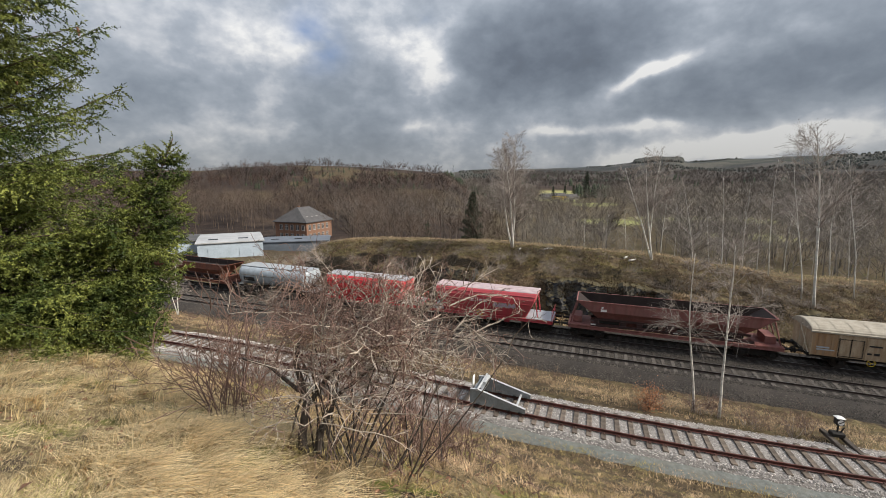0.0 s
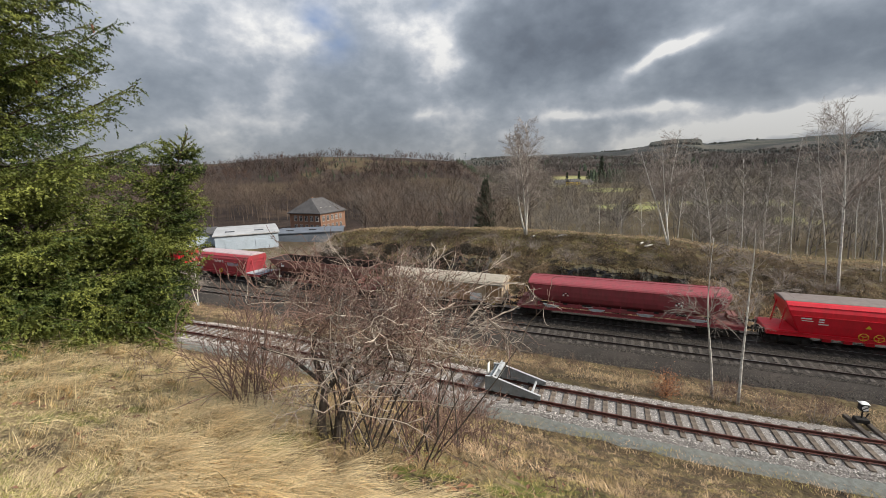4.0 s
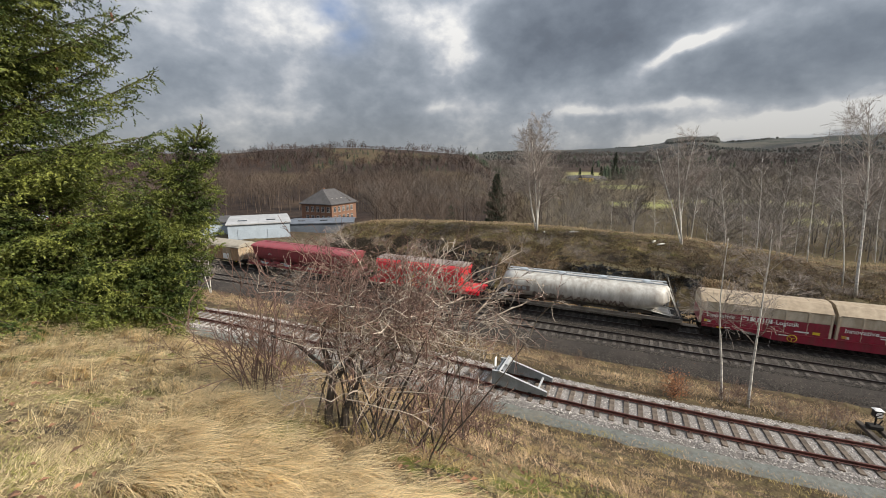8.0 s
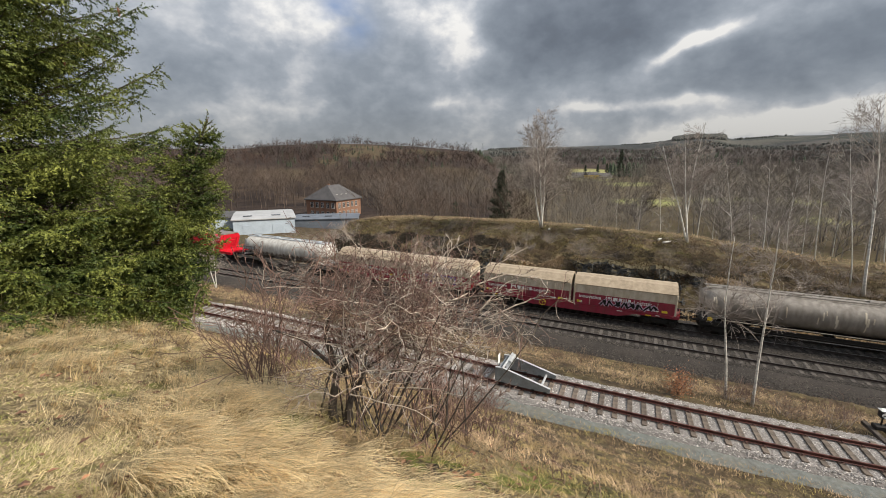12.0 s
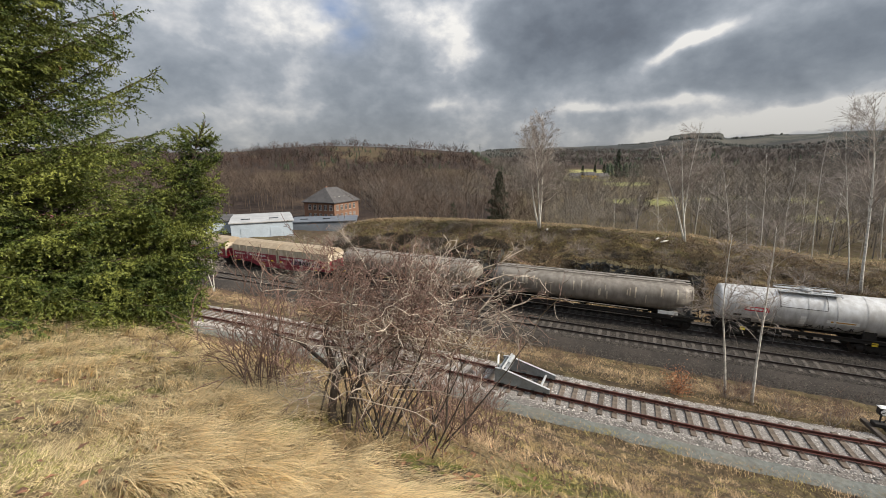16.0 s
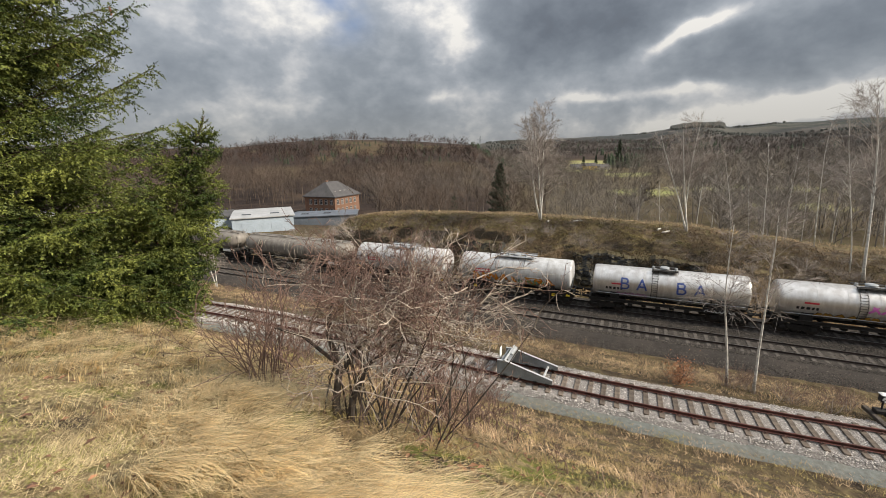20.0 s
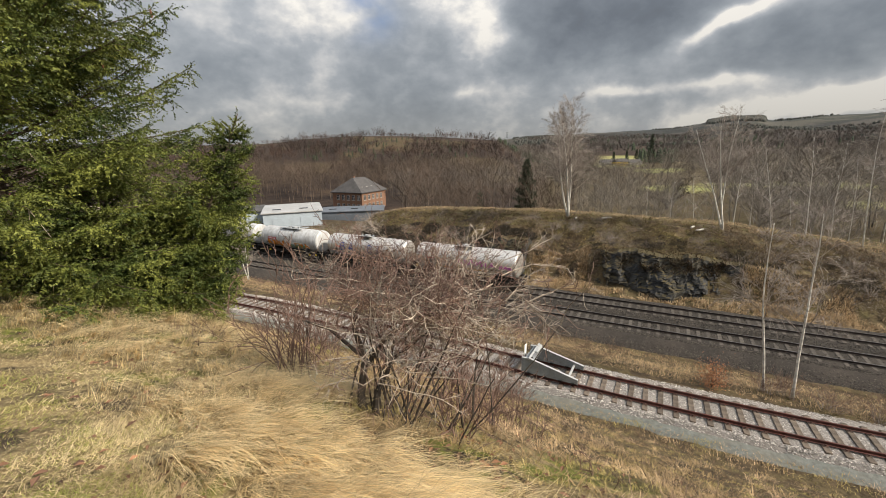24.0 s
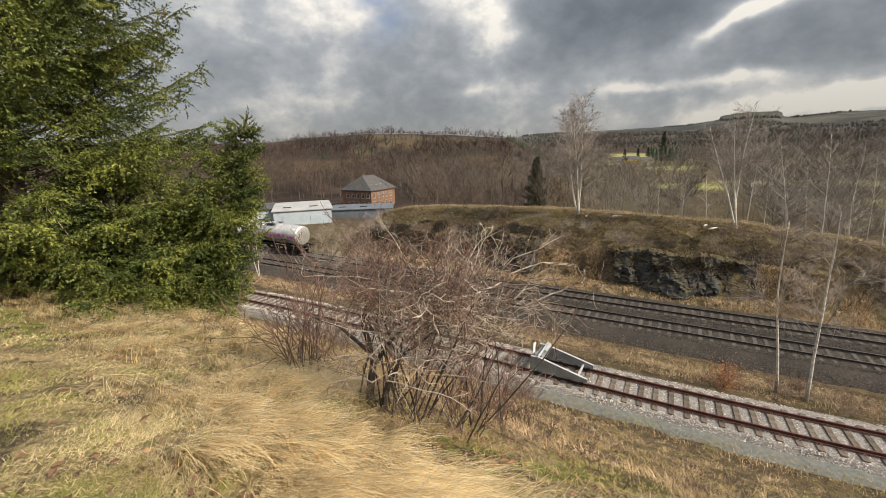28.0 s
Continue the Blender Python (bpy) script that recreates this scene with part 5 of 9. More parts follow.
def container_wagon(u0, u1, boxes, graf):
    w, half = begin("carmine low-sided container wagon with a fish-bellied underframe", u0, u1, "container wagon")
    c = (u0 + u1) / 2
    add_bogie(w, -half + 1.9), add_bogie(w, half - 1.9), add_ends(w, half)
    g = Geo()
    L = half - 0.58
    for sy in (-1, 1):
        y = sy * 1.3
        g.loft([[(x, y - 0.05, zb), (x, y + 0.05, zb), (x, y + 0.05, 1.16), (x, y - 0.05, 1.16)] for x, zb in ((-L, 0.92), (-half + 3.6, 0.92), (-half + 4.9, 0.55), (half - 4.9, 0.55), (half - 3.6, 0.92), (L, 0.92))], True, True)
        g.box(0, y + sy * 0.06, 1.14, 2 * L, 0.08, 0.04)
    for x in (-L + 0.06, -half + 4.2, 0, half - 4.2, L - 0.06):
        g.box(x, 0, 1.03, 0.14, 2.6, 0.22, bev=0.02)
    g.box(0, 0, 1.03, 2 * L, 0.45, 0.2)
    part("underframe", g, M_CARMINE, w)
    handwheel(w, -half + 6.0, -1.4, 0.85)
    fnw = flat_side(1.36)
    part("lettering", bars(fnw, [(-half + 2.0, -half + 2.35, 1.0, 0.07), (-half + 5.2, -half + 5.8, 0.98, 0.07), (half - 5.0, half - 4.6, 0.98, 0.06), (half - 2.2, half - 1.9, 1.0, 0.07)]), M_WHITEP, w)
    part("yellow_mark", bars(fnw, [(-half + 1.5, -half + 1.9, 0.93, 0.09), (half - 2.9, half - 2.5, 0.93, 0.09)]), M_YELLOW, w)
    g = Geo()
    for sx in (-1, 1):
        g.box(sx * (L - 0.1), -0.8, 1.2, 0.3, 0.5, 0.3, bev=0.03)
        g.tube([(sx * L, -1.2, 1.1), (sx * L, -1.2, 1.6), (sx * L, -0.7, 1.6), (sx * L, -0.7, 1.1)], 0.02, 6)
    part("end_step", g, M_RED, w)
    made = []
    for i, (b0, b1) in enumerate(boxes):
        cont = mobile_container(b1 - b0, graf[i], i)
        made.append((cont, (b0 + b1) / 2))
    return made


def mobile_container(length, graf, seed):
    t = thing("freight_container", "carmine and cream roofed container " + ("with spray lettering" if graf else "with white lettering"), "container", "containers on the train")
    hl, hw, z0, zm, z1 = length / 2 - 0.03, 1.30, 1.18, 2.18, 2.95
    g = Geo().box(0, 0, (z0 + z1) / 2, 2 * hl, 2 * hw - 0.06, z1 - z0)
    part("shell", g, M_CREAM, t)
    for sy in (-1, 1):
        g = Geo().box(0, sy * hw, (z0 + zm) / 2, 2 * hl - 0.1, 0.06, zm - z0, bev=0.012)
        part("lower_panel", g, M_CARMINE, t, "carmine lower side panel")
        n = 6
        for k in range(n):
            a, b = lerp(-hl + 0.08, hl - 0.08, k / n), lerp(-hl + 0.08, hl - 0.08, (k + 1) / n)
            g = Geo().box((a + b) / 2, sy * (hw - 0.02), (zm + z1) / 2, b - a - 0.08, 0.05, z1 - zm - 0.06, bev=0.015)
            part("upper_panel", g, M_CREAM, t)
        g = Geo()
        for k in range(n + 1):
            x = lerp(-hl + 0.06, hl - 0.06, k / n)
            g.box(x, sy * (hw + 0.02), (zm + z1) / 2, 0.08, 0.09, z1 - zm, bev=0.012)
            g.box(x, sy * (hw + 0.035), (z0 + zm) / 2, 0.03, 0.02, zm - z0 - 0.05)
        part("side_post", g, M_CREAM if sy > 0 else M_CREAM, t)
    g = Geo()
    for sx in (-1, 1):
        for sy in (-1, 1):
            g.box(sx * (hl - 0.06), sy * (hw - 0.02), (z0 + z1) / 2, 0.14, 0.14, z1 - z0 + 0.04, bev=0.02)
    part("corner_post", g, M_CREAM, t)
    for sx in (-1, 1):
        g = Geo().box(sx * (hl + 0.01), 0, (z0 + zm) / 2, 0.04, 2 * hw - 0.3, zm - z0, bev=0.01)
        part("end_panel", g, M_CARMINE, t)
    # the roof leans in on both sides
    g = Geo()
    prof = [(-hw - 0.03, z1), (-hw - 0.03, z1 + 0.06), (-0.62, z1 + 0.62), (0.0, z1 + 0.70), (0.62, z1 + 0.62), (hw + 0.03, z1 + 0.06), (hw + 0.03, z1)]
    g.loft([[(x, y, z) for y, z in prof] for x in (-hl, -hl + 0.05, hl - 0.05, hl)], True, True)
    for k in range(5):
        x = lerp(-hl + 0.4, hl - 0.4, k / 4)
        g.loft([[(xx, y * 1.004, z + 0.012) for y, z in prof[1:6]] for xx in (x - 0.02, x + 0.02)], False)
    part("roof", g, M_CREAMROOF, t, "dirty tan roof")
    fn = flat_side(hw + 0.05)
    part("lettering", letters("Innovative", 0.46, fn, -hl + 0.42, 1.78, 0.004, 0.92), M_WHITEP, t, "white lettering")
    x = -hl + 2.55
    part("lettering", bars(fn, [(x, x + 0.06, 1.78, 0.33), (x + 0.12, x + 0.34, 1.98, 0.13), (x + 0.38, x + 0.44, 1.78, 0.33), (x + 0.54, x + 0.86, 1.78, 0.33), (x + 0.96, x + 1.2, 1.78, 0.33), (x + 1.3, x + 1.37, 1.78, 0.33), (x + 1.47, x + 1.54, 1.78, 0.33), (x + 1.64, x + 1.85, 1.78, 0.33)]), M_WHITEP, t, "white name bars")
    part("lettering", letters("-Logistik", 0.46, fn, -hl + 4.45, 1.78, 0.004, 0.92), M_WHITEP, t, "white lettering")
    part("lettering", bars(fn, [(hl - 2.0, hl - 1.2, 1.36, 0.10), (-hl + 0.5, -hl + 0.7, 1.3, 0.18)]), M_WHITEP, t)
    g = bars(fn, [(-hl + 0.3, -hl + 0.6, 1.32, 0.2), (hl - 1.0, hl - 0.6, 1.32, 0.2)])
    part("yellow_mark", g, M_YELLOW if graf != "bold" else M_OCHRE, t)
    if graf == "bold":
        g = Geo()
        patch(g, fn, -0.95, 2.35, 1.22, 2.12, 0.006)
        part("graffiti_ground", g, M_PURPLE, t, "violet sprayed ground")
        spray(t, fn, scrawl(fn, -0.75, 1.30, 2.95, 0.66, 7, 21), 0.13, M_BLACK, M_WHITEP, 0.13, "black lettering outlined in white")
        part("lettering", bars(fn, [(-1.6, -1.1, 1.75, 0.08), (-1.55, -1.05, 1.58, 0.1), (2.5, 3.0, 1.72, 0.14), (2.5, 3.2, 1.5, 0.12)], 0.008), M_WHITEP, t)
    if graf == "wide":
        spray(t, fn, scrawl(fn, -1.75, 1.24, 4.3, 0.62, 8, 34), 0.12, M_BOGIE, M_LILAC, 0.13, "grey spray lettering outlined in lilac")
    if graf == "tags":
        spray(t, fn, scrawl(fn, -hl + 2.1, 1.3, 0.6, 0.22, 4, 5), 0.03, M_WHITEP)
        spray(t, fn, scrawl(fn, hl - 2.8, 1.3, 0.7, 0.26, 4, 6), 0.03, M_WHITEP)
    return t


def tank_wagon(u0, u1, b0, b1, label, material, R, zc, style, seed):
    w, half = begin(label, u0, u1, "tank wagon")
    c = (u0 + u1) / 2
    x0, x1 = b0 - c, b1 - c
    underframe(w, half, M_BOGIE, 0.88, 1.12, 1.15)
    add_bogie(w, -half + 2.0), add_bogie(w, half - 2.0), add_ends(w, half)
    rings, n = [], 40
    dome = [(0.0, 0.05), (0.03, 0.50), (0.07, 0.80), (0.12, 0.94), (0.18, 0.985), (0.27, 1.0)]
    sec = [(x0 + d, R * r) for d, r in dome] + [(x1 - d, R * r) for d, r in reversed(dome)]
    for x, r in sec:
        rings.append([(x, r * math.cos(TAU * k / n), zc + r * math.sin(TAU * k / n)) for k in range(n)])
    part("tank", Geo().loft(rings, True, True), material, w, smooth=True)
    for k in range(7):
        x = lerp(x0 + 0.6, x1 - 0.6, k / 6)
        g = Geo().loft([[(xx, rr * math.cos(TAU * j / n), zc + rr * math.sin(TAU * j / n)) for j in range(n)] for xx, rr in ((x - 0.035, R), (x - 0.03, R + 0.012), (x + 0.03, R + 0.012), (x + 0.035, R))], True)
        part("band", g, M_BAND if style == "plates" else material, w)
    g = Geo()
    for x in (x0 + 1.8, x1 - 1.8):
        for sy in (-1, 1):
            g.loft([[(x - 0.35, sy * y0, z), (x + 0.35, sy * y0, z), (x + 0.35, sy * (y0 - 0.25), z), (x - 0.35, sy * (y0 - 0.25), z)] for y0, z in ((1.1, 1.05), (1.05, zc - R * 0.55))], True, True)
    part("saddle", g, M_BOGIE, w)
    zt = zc + R
    cx = (x0 + x1) / 2 + (0.1 if style == "plates" else -0.2)
    g = Geo()
    wl = 1.7 if style == "plates" else 0.9
    for sy in (-0.55, 0.55):
        g.box(cx, sy, zt + 0.03, 2 * wl, 0.42, 0.05, bev=0.01)
    part("walkway", g, M_BOGIE if style != "plates" else M_ROOF, w)
    g = Geo().tube([(cx, 0, zt - 0.1), (cx, 0, zt + 0.16)], 0.32, 14).tube([(cx, 0, zt + 0.16), (cx, 0, zt + 0.22)], [0.36, 0.28], 14)
    for dx in (-0.8, 0.8):
        g.tube([(cx + dx, 0, zt - 0.05), (cx + dx, 0, zt + 0.2)], 0.10, 8)
    part("manhole", g, M_ROOF, w)
    g = Geo()
    for sy in (-0.8, 0.8):
        g.tube([(cx - wl, sy, zt - 0.1), (cx - wl, sy, zt + 0.14), (cx + wl, sy, zt + 0.14), (cx + wl, sy, zt - 0.1)], 0.022, 6)
    part("handrail", g, M_ROOF if style == "plates" else M_BOGIE, w)
    # ladder over the near side
    lx = cx - (wl if style == "plates" else wl * 0.75)
    g = Geo()
    def skin(x, h, lift):
        s = max(-1.0, min(1.0, (h - zc) / R))
        return (x, -(R + 0.008 + lift) * math.sqrt(max(0.0, 1 - s * s)) - 0.002, zc + (R + 0.008 + lift) * s)
    steps = [0.95 - 0.13 * k for k in range(15)]
    hs = [zc + R * s for s in steps if s > -0.9]
    for dx in ((-0.2, 0.2) if style != "plates" else (0.0, 2.6)):
        g.tube([skin(lx + dx, h, 0.06) for h in (hs if style != "plates" else hs[:6])], 0.02, 5)
    if style != "plates":
        for h in hs:
            a, b = skin(lx - 0.2, h, 0.07), skin(lx + 0.2, h, 0.07)
            g.tube([a, b], 0.016, 5)
    else:
        g.tube([skin(lx, hs[5], 0.06), skin(lx + 2.6, hs[5], 0.06)], 0.02, 5)
    part("ladder", g, M_BOGIE, w)
    g = Geo()
    g.tube([(x0 + 2.9, -1.0, 0.95), (x1 - 2.9, -1.0, 0.95)], 0.05, 6)
    for k in range(6):
        g.box(lerp(x0 + 3.0, x1 - 3.0, k / 5), -1.0 + 0.2 * (k % 2), 0.75, 0.35, 0.35, 0.3, bev=0.04)
    part("brake_gear", g, M_BOGIE, w)
    if style == "plates":
        px = x0 + 1.6
        g = Geo()
        patch(g, skin, px, px + 1.45, zc - 0.15, zc + 0.17, 0.01)
        part("nameplate", g, M_SIGNRED, w, "red owner's plate")
        part("lettering", bars(skin, [(px + 0.12, px + 0.32, zc - 0.06, 0.15), (px + 0.38, px + 0.56, zc - 0.06, 0.15), (px + 0.62, px + 0.80, zc - 0.06, 0.15), (px + 0.86, px + 1.04, zc - 0.06, 0.15), (px + 1.1, px + 1.3, zc - 0.06, 0.15)], 0.016), M_WHITEP, w)
        g = Geo()
        patch(g, skin, x1 - 4.2, x1 - 2.5, zc - 0.42, zc - 0.18, 0.01)
        part("hazard_plate", g, M_WHITEP, w)
        part("lettering", bars(skin, [(x1 - 4.0, x1 - 3.85, zc - 0.36, 0.12), (x1 - 3.7, x1 - 2.7, zc - 0.34, 0.08)], 0.016), M_OCHRE, w)
        g = Geo()
        patch(g, skin, cx - 0.5, cx - 0.2, zc - 0.75, zc - 0.1, 0.02)
        part("gauge_cover", g, M_WHITEP, w)
        part("data_panel", bars(skin, [(x0 + 1.0, x0 + 1.5, zc - 0.62, 0.16)], 0.01), M_BLACK, w)
        part("yellow_plate", Geo().box(-half + 2.3, -1.22, 0.86, 0.3, 0.04, 0.24).box(half - 2.2, -1.22, 0.86, 0.3, 0.04, 0.24).box(half - 1.0, -1.3, 0.95, 0.3, 0.04, 0.14), M_YELLOW, w)
        if seed == 2:
            spray(w, skin, scrawl(skin, x0 + 1.3, zc - 1.02, 4.2, 0.85, 5, 41), 0.19, M_ORANGE, M_BLACK, 0.07, "orange spray lettering outlined in black")
            spray(w, skin, scrawl(skin, x1 - 4.1, zc - 1.05, 2.7, 0.85, 3, 42), 0.17, M_ORANGE, M_BLACK, 0.06, "orange spray lettering outlined in black")
            spray(w, skin, scrawl(skin, x0 + 5.6, zc - 1.05, 2.5, 0.6, 4, 43), 0.10, M_GREEN, None, 0, "green spray lettering")
        else:
            spray(w, skin, scrawl(skin, x0 + 5.2, zc - 1.05, 3.2, 0.42, 6, 44), 0.05, M_BLACK)
    else:
        if seed == 3:
            # two large blue letter pairs, painted stroke by stroke over the curve
            shape_b = [[(0.0, 0.0), (0.0, 0.86)], [(0.0, 0.82), (0.34, 0.82), (0.46, 0.70), (0.46, 0.58), (0.34, 0.46), (0.0, 0.46)], [(0.30, 0.46), (0.52, 0.34), (0.52, 0.16), (0.38, 0.04), (0.0, 0.04)]]
            shape_a = [[(0.0, 0.0), (0.33, 0.86), (0.66, 0.0)], [(0.12, 0.28), (0.54, 0.28)]]
            for xx, shape in ((2.25, shape_b), (3.4, shape_a), (6.2, shape_b), (7.35, shape_a)):
                g = Geo()
                for k, line in enumerate(shape):
                    stroke(g, skin, [(x0 + xx + a, zc - 0.28 + b) for a, b in line], 0.13, lift=0.014 + 0.003 * k)
                part("lettering", g, M_BLUE, w, "large blue letter")
        g = bars(skin, [(x0 + 1.1, x0 + 1.25, zc - 0.4, 0.2), (x0 + 1.35, x0 + 1.55, zc - 0.4, 0.2), (x0 + 1.65, x0 + 1.85, zc - 0.4, 0.2), (x0 + 1.95, x0 + 2.1, zc - 0.4, 0.2), (x0 + 2.18, x0 + 2.32, zc - 0.4, 0.2)], 0.008)
        part("lettering", g, M_BLACK, w)
        part("logo", bars(skin, [(x0 + 1.5, x0 + 2.3, zc + 0.02, 0.12)], 0.008), M_SIGNRED, w, "red owner's mark")
        part("nameplate", bars(skin, [(x1 - 3.0, x1 - 2.7, zc - 0.55, 0.12), (x1 - 2.6, x1 - 1.2, zc - 0.53, 0.08)], 0.008), M_BLACK, w)
        g = Geo().tube([(x0 + 0.4, -R * 0.92, zc - R * 0.62), (x1 - 0.4, -R * 0.92, zc - R * 0.62)], 0.03, 6)
        part("side_rail", g, M_ROOF, w)
        if seed == 3:
            spray(w, skin, scrawl(skin, x0 + 1.8, zc - 0.95, 2.4, 0.32, 5, 51), 0.10, M_LILAC, M_MAGENTA, 0.06, "lilac spray lettering")
            spray(w, skin, scrawl(skin, x0 + 6.8, zc - 1.0, 3.0, 0.45, 5, 52), 0.05, M_BLACK)
            fb = lambda x, h, lift: (x, -1.22 - lift, h)
            spray(w, fb, scrawl(fb, half - 3.6, 0.9, 2.0, 0.26, 7, 53), 0.035, M_WHITEP)
        else:
            spray(w, skin, scrawl(skin, x0 + 4.8, zc - 0.28, 4.0, 0.55, 6, 61) + scrawl(skin, x1 - 1.7, zc - 0.35, 1.3, 0.4, 3, 63), 0.13, M_MAGENTA, None, 0, "pink spray lettering")
            spray(w, skin, scrawl(skin, x0 + 2.0, zc - 0.92, 7.4, 0.34, 12, 62), 0.16, M_OCHRE, M_BLACK, 0.05, "ochre spray lettering along the belly")


open_hopper(-38.04, -19.92, "rust-brown open hopper wagon at the head of the view", M_RUST, 3.35, 1)


def silver_hopper(u0, u1):
    w, half = begin("pale silver rounded hopper wagon", u0, u1)
    underframe(w, half, M_BOGIE), add_bogie(w, -half + 2.0), add_bogie(w, half - 2.0), add_ends(w, half)
    hl = 4.7
    cx = -0.5
    side = [(0.55, 1.15), (0.98, 1.32), (1.25, 1.62), (1.40, 2.0), (1.46, 2.4), (1.44, 2.75), (1.34, 3.08), (1.14, 3.34), (0.92, 3.48)]
    prof = [(-y, z) for y, z in side] + [(y, z) for y, z in reversed(side)]
    rings = []
    for f in (-1.0, -0.985, -0.9, -0.5, 0.0, 0.5, 0.88, 0.985, 1.0):
        sh = 0.97 if abs(f) == 1 else 1.0
        # the lower part of the open end is cut back
        rings.append([(cx + f * hl - (max(0.0, 2.6 - z) * 0.75 if f > 0.8 else 0.0), y * sh, z) for y, z in prof])
    part("vessel", Geo().loft(rings, True, True), M_SILVER, w, smooth=True)
    g = Geo()
    for sy in (-1, 1):
        g.box(cx, sy * 1.47, 2.52, 2 * hl - 0.4, 0.03, 0.05)
    part("side_rail", g, M_GREY, w)
    part("roof", Geo().box(cx, 0, 3.515, 2 * hl + 0.16, 2.02, 0.07, bev=0.02), M_ROOF, w, "flat pale roof walkway")
    g = Geo()
    for sy in (-1.3, 1.3):
        g.tube([(cx + hl - 0.05, sy, 2.7), (cx + hl + 0.75, sy * 0.9, 1.25)], 0.06, 6)
        g.tube([(cx + hl - 1.1, sy, 1.25), (cx + hl + 0.75, sy * 0.9, 1.25)], 0.06, 6)
        g.tube([(cx + hl - 0.2, sy, 2.1), (cx + hl + 0.1, sy, 1.25)], 0.045, 6)
    part("end_frame", g, M_WHITE, w, "white open end frame")
    g = Geo()
    for k in range(5):
        x = cx + lerp(-hl + 0.5, hl - 0.5, k / 4)
        g.box(x, -1.25, 1.3, 0.12, 0.2, 0.5, bev=0.02)
    part("support", g, M_GREY, w)
    part("lettering", bars(lambda x, h, lift: (x, -1.47 + 0.45 * max(0.0, 2.0 - h) - lift, h), [(cx - hl + 0.7, cx - hl + 2.3, 1.75, 0.5)]), M_BLACK, w, "black painted panel")
    platform(w, -half + 0.6, cx - hl + 0.3, M_WHITE)
    platform(w, cx + hl - 0.3, half - 0.6, M_WHITE)


silver_hopper(-19.80, -7.58)
hopper_two_part(-7.46, 4.47, "bright red covered hopper wagon with a pale grey roof", M_RED, M_ROOF, -6.73, 2.41, M_WHITE, marks_w2, 1)
hopper_two_part(4.58, 16.99, "faded red covered hopper wagon with white lettering", M_RED_OLD, M_ROOF_PINK, 5.61, 15.04, M_SILVER, marks_w3, 2)
open_hopper(17.08, 33.05, "oxide-brown long open hopper wagon, empty", M_OXIDE, 3.5, 2)
sliding_wall(33.16, 46.49)
long_hopper(46.60, 64.50)
hopper_two_part(64.60, 78.03, "bright red covered hopper wagon with a brown-grey roof", M_RED, M_ROOF_DARK, 66.10, 75.92, M_RED, marks_w7, 3)
silo(78.14, 94.47, "dusty white silo wagon with faded spray lettering", M_WHITE, 6.65, 4.9, 2.45, 1.3, 1.15, 1.42, "white", 0)
LOADS = []
LOADS += container_wagon(94.57, 111.17, [(94.92, 102.67), (102.83, 110.51)], ["", "bold"])
LOADS += container_wagon(111.27, 128.22, [(111.83, 119.60), (119.76, 127.44)], ["tags", "wide"])
silo(128.43, 145.35, "long cement-dusted grey silo wagon", M_GREY, 7.9, 6.3, 2.5, 1.25, 1.25, 1.42, "grey", 1)
silo(145.57, 162.88, "long cement-dusted grey silo wagon with dried spills", M_GREY, 8.0, 6.4, 2.5, 1.25, 1.25, 1.42, "grey", 2)
BODY_RISE = 1.0
tank_wagon(163.09, 174.85, 163.71, 174.17, "white tank wagon with a red owner's plate", M_TANK, 1.32, 2.42, "plates", 1)
tank_wagon(174.97, 186.67, 175.65, 185.93, "white tank wagon sprayed with orange and green lettering", M_TANK, 1.32, 2.42, "plates", 2)
tank_wagon(186.77, 199.17, 187.51, 198.48, "bare steel tank wagon with large blue letters", M_STEEL, 1.26, 2.36, "steel", 3)
tank_wagon(199.29, 211.42, 199.87, 210.78, "steel tank wagon sprayed pink and ochre, last of the train", M_STEEL, 1.26, 2.36, "steel", 4)
BODY_RISE = 1.0

# ---- plants ----
def mesh_from_arrays(name, verts, tris, material, smooth=False):
    me = bpy.data.meshes.new(name)
    verts, tris = np.asarray(verts, np.float32), np.asarray(tris, np.int32)
    me.vertices.add(len(verts))
    me.vertices.foreach_set("co", verts.ravel())
    me.loops.add(tris.size)
    me.loops.foreach_set("vertex_index", tris.ravel())
    me.polygons.add(len(tris))
    me.polygons.foreach_set("loop_start", np.arange(0, tris.size, 3, dtype=np.int32))
    me.polygons.foreach_set("loop_total", np.full(len(tris), 3, np.int32))
    me.materials.append(material)
    me.update(calc_edges=True)
    return me


def unit(a):
    return a / np.maximum(np.linalg.norm(a, axis=-1, keepdims=True), 1e-9)


def slivers(base, tip, width, rng):
    """Thin triangles from base to tip."""
    d = unit(tip - base)
    side = unit(np.cross(d, unit(rng.normal(size=base.shape)))) * np.asarray(width)[:, None]
    n = len(base)
    v = np.stack([base - side, base + side, tip], 1).reshape(-1, 3)
    return v, np.arange(3 * n, dtype=np.int32).reshape(-1, 3)


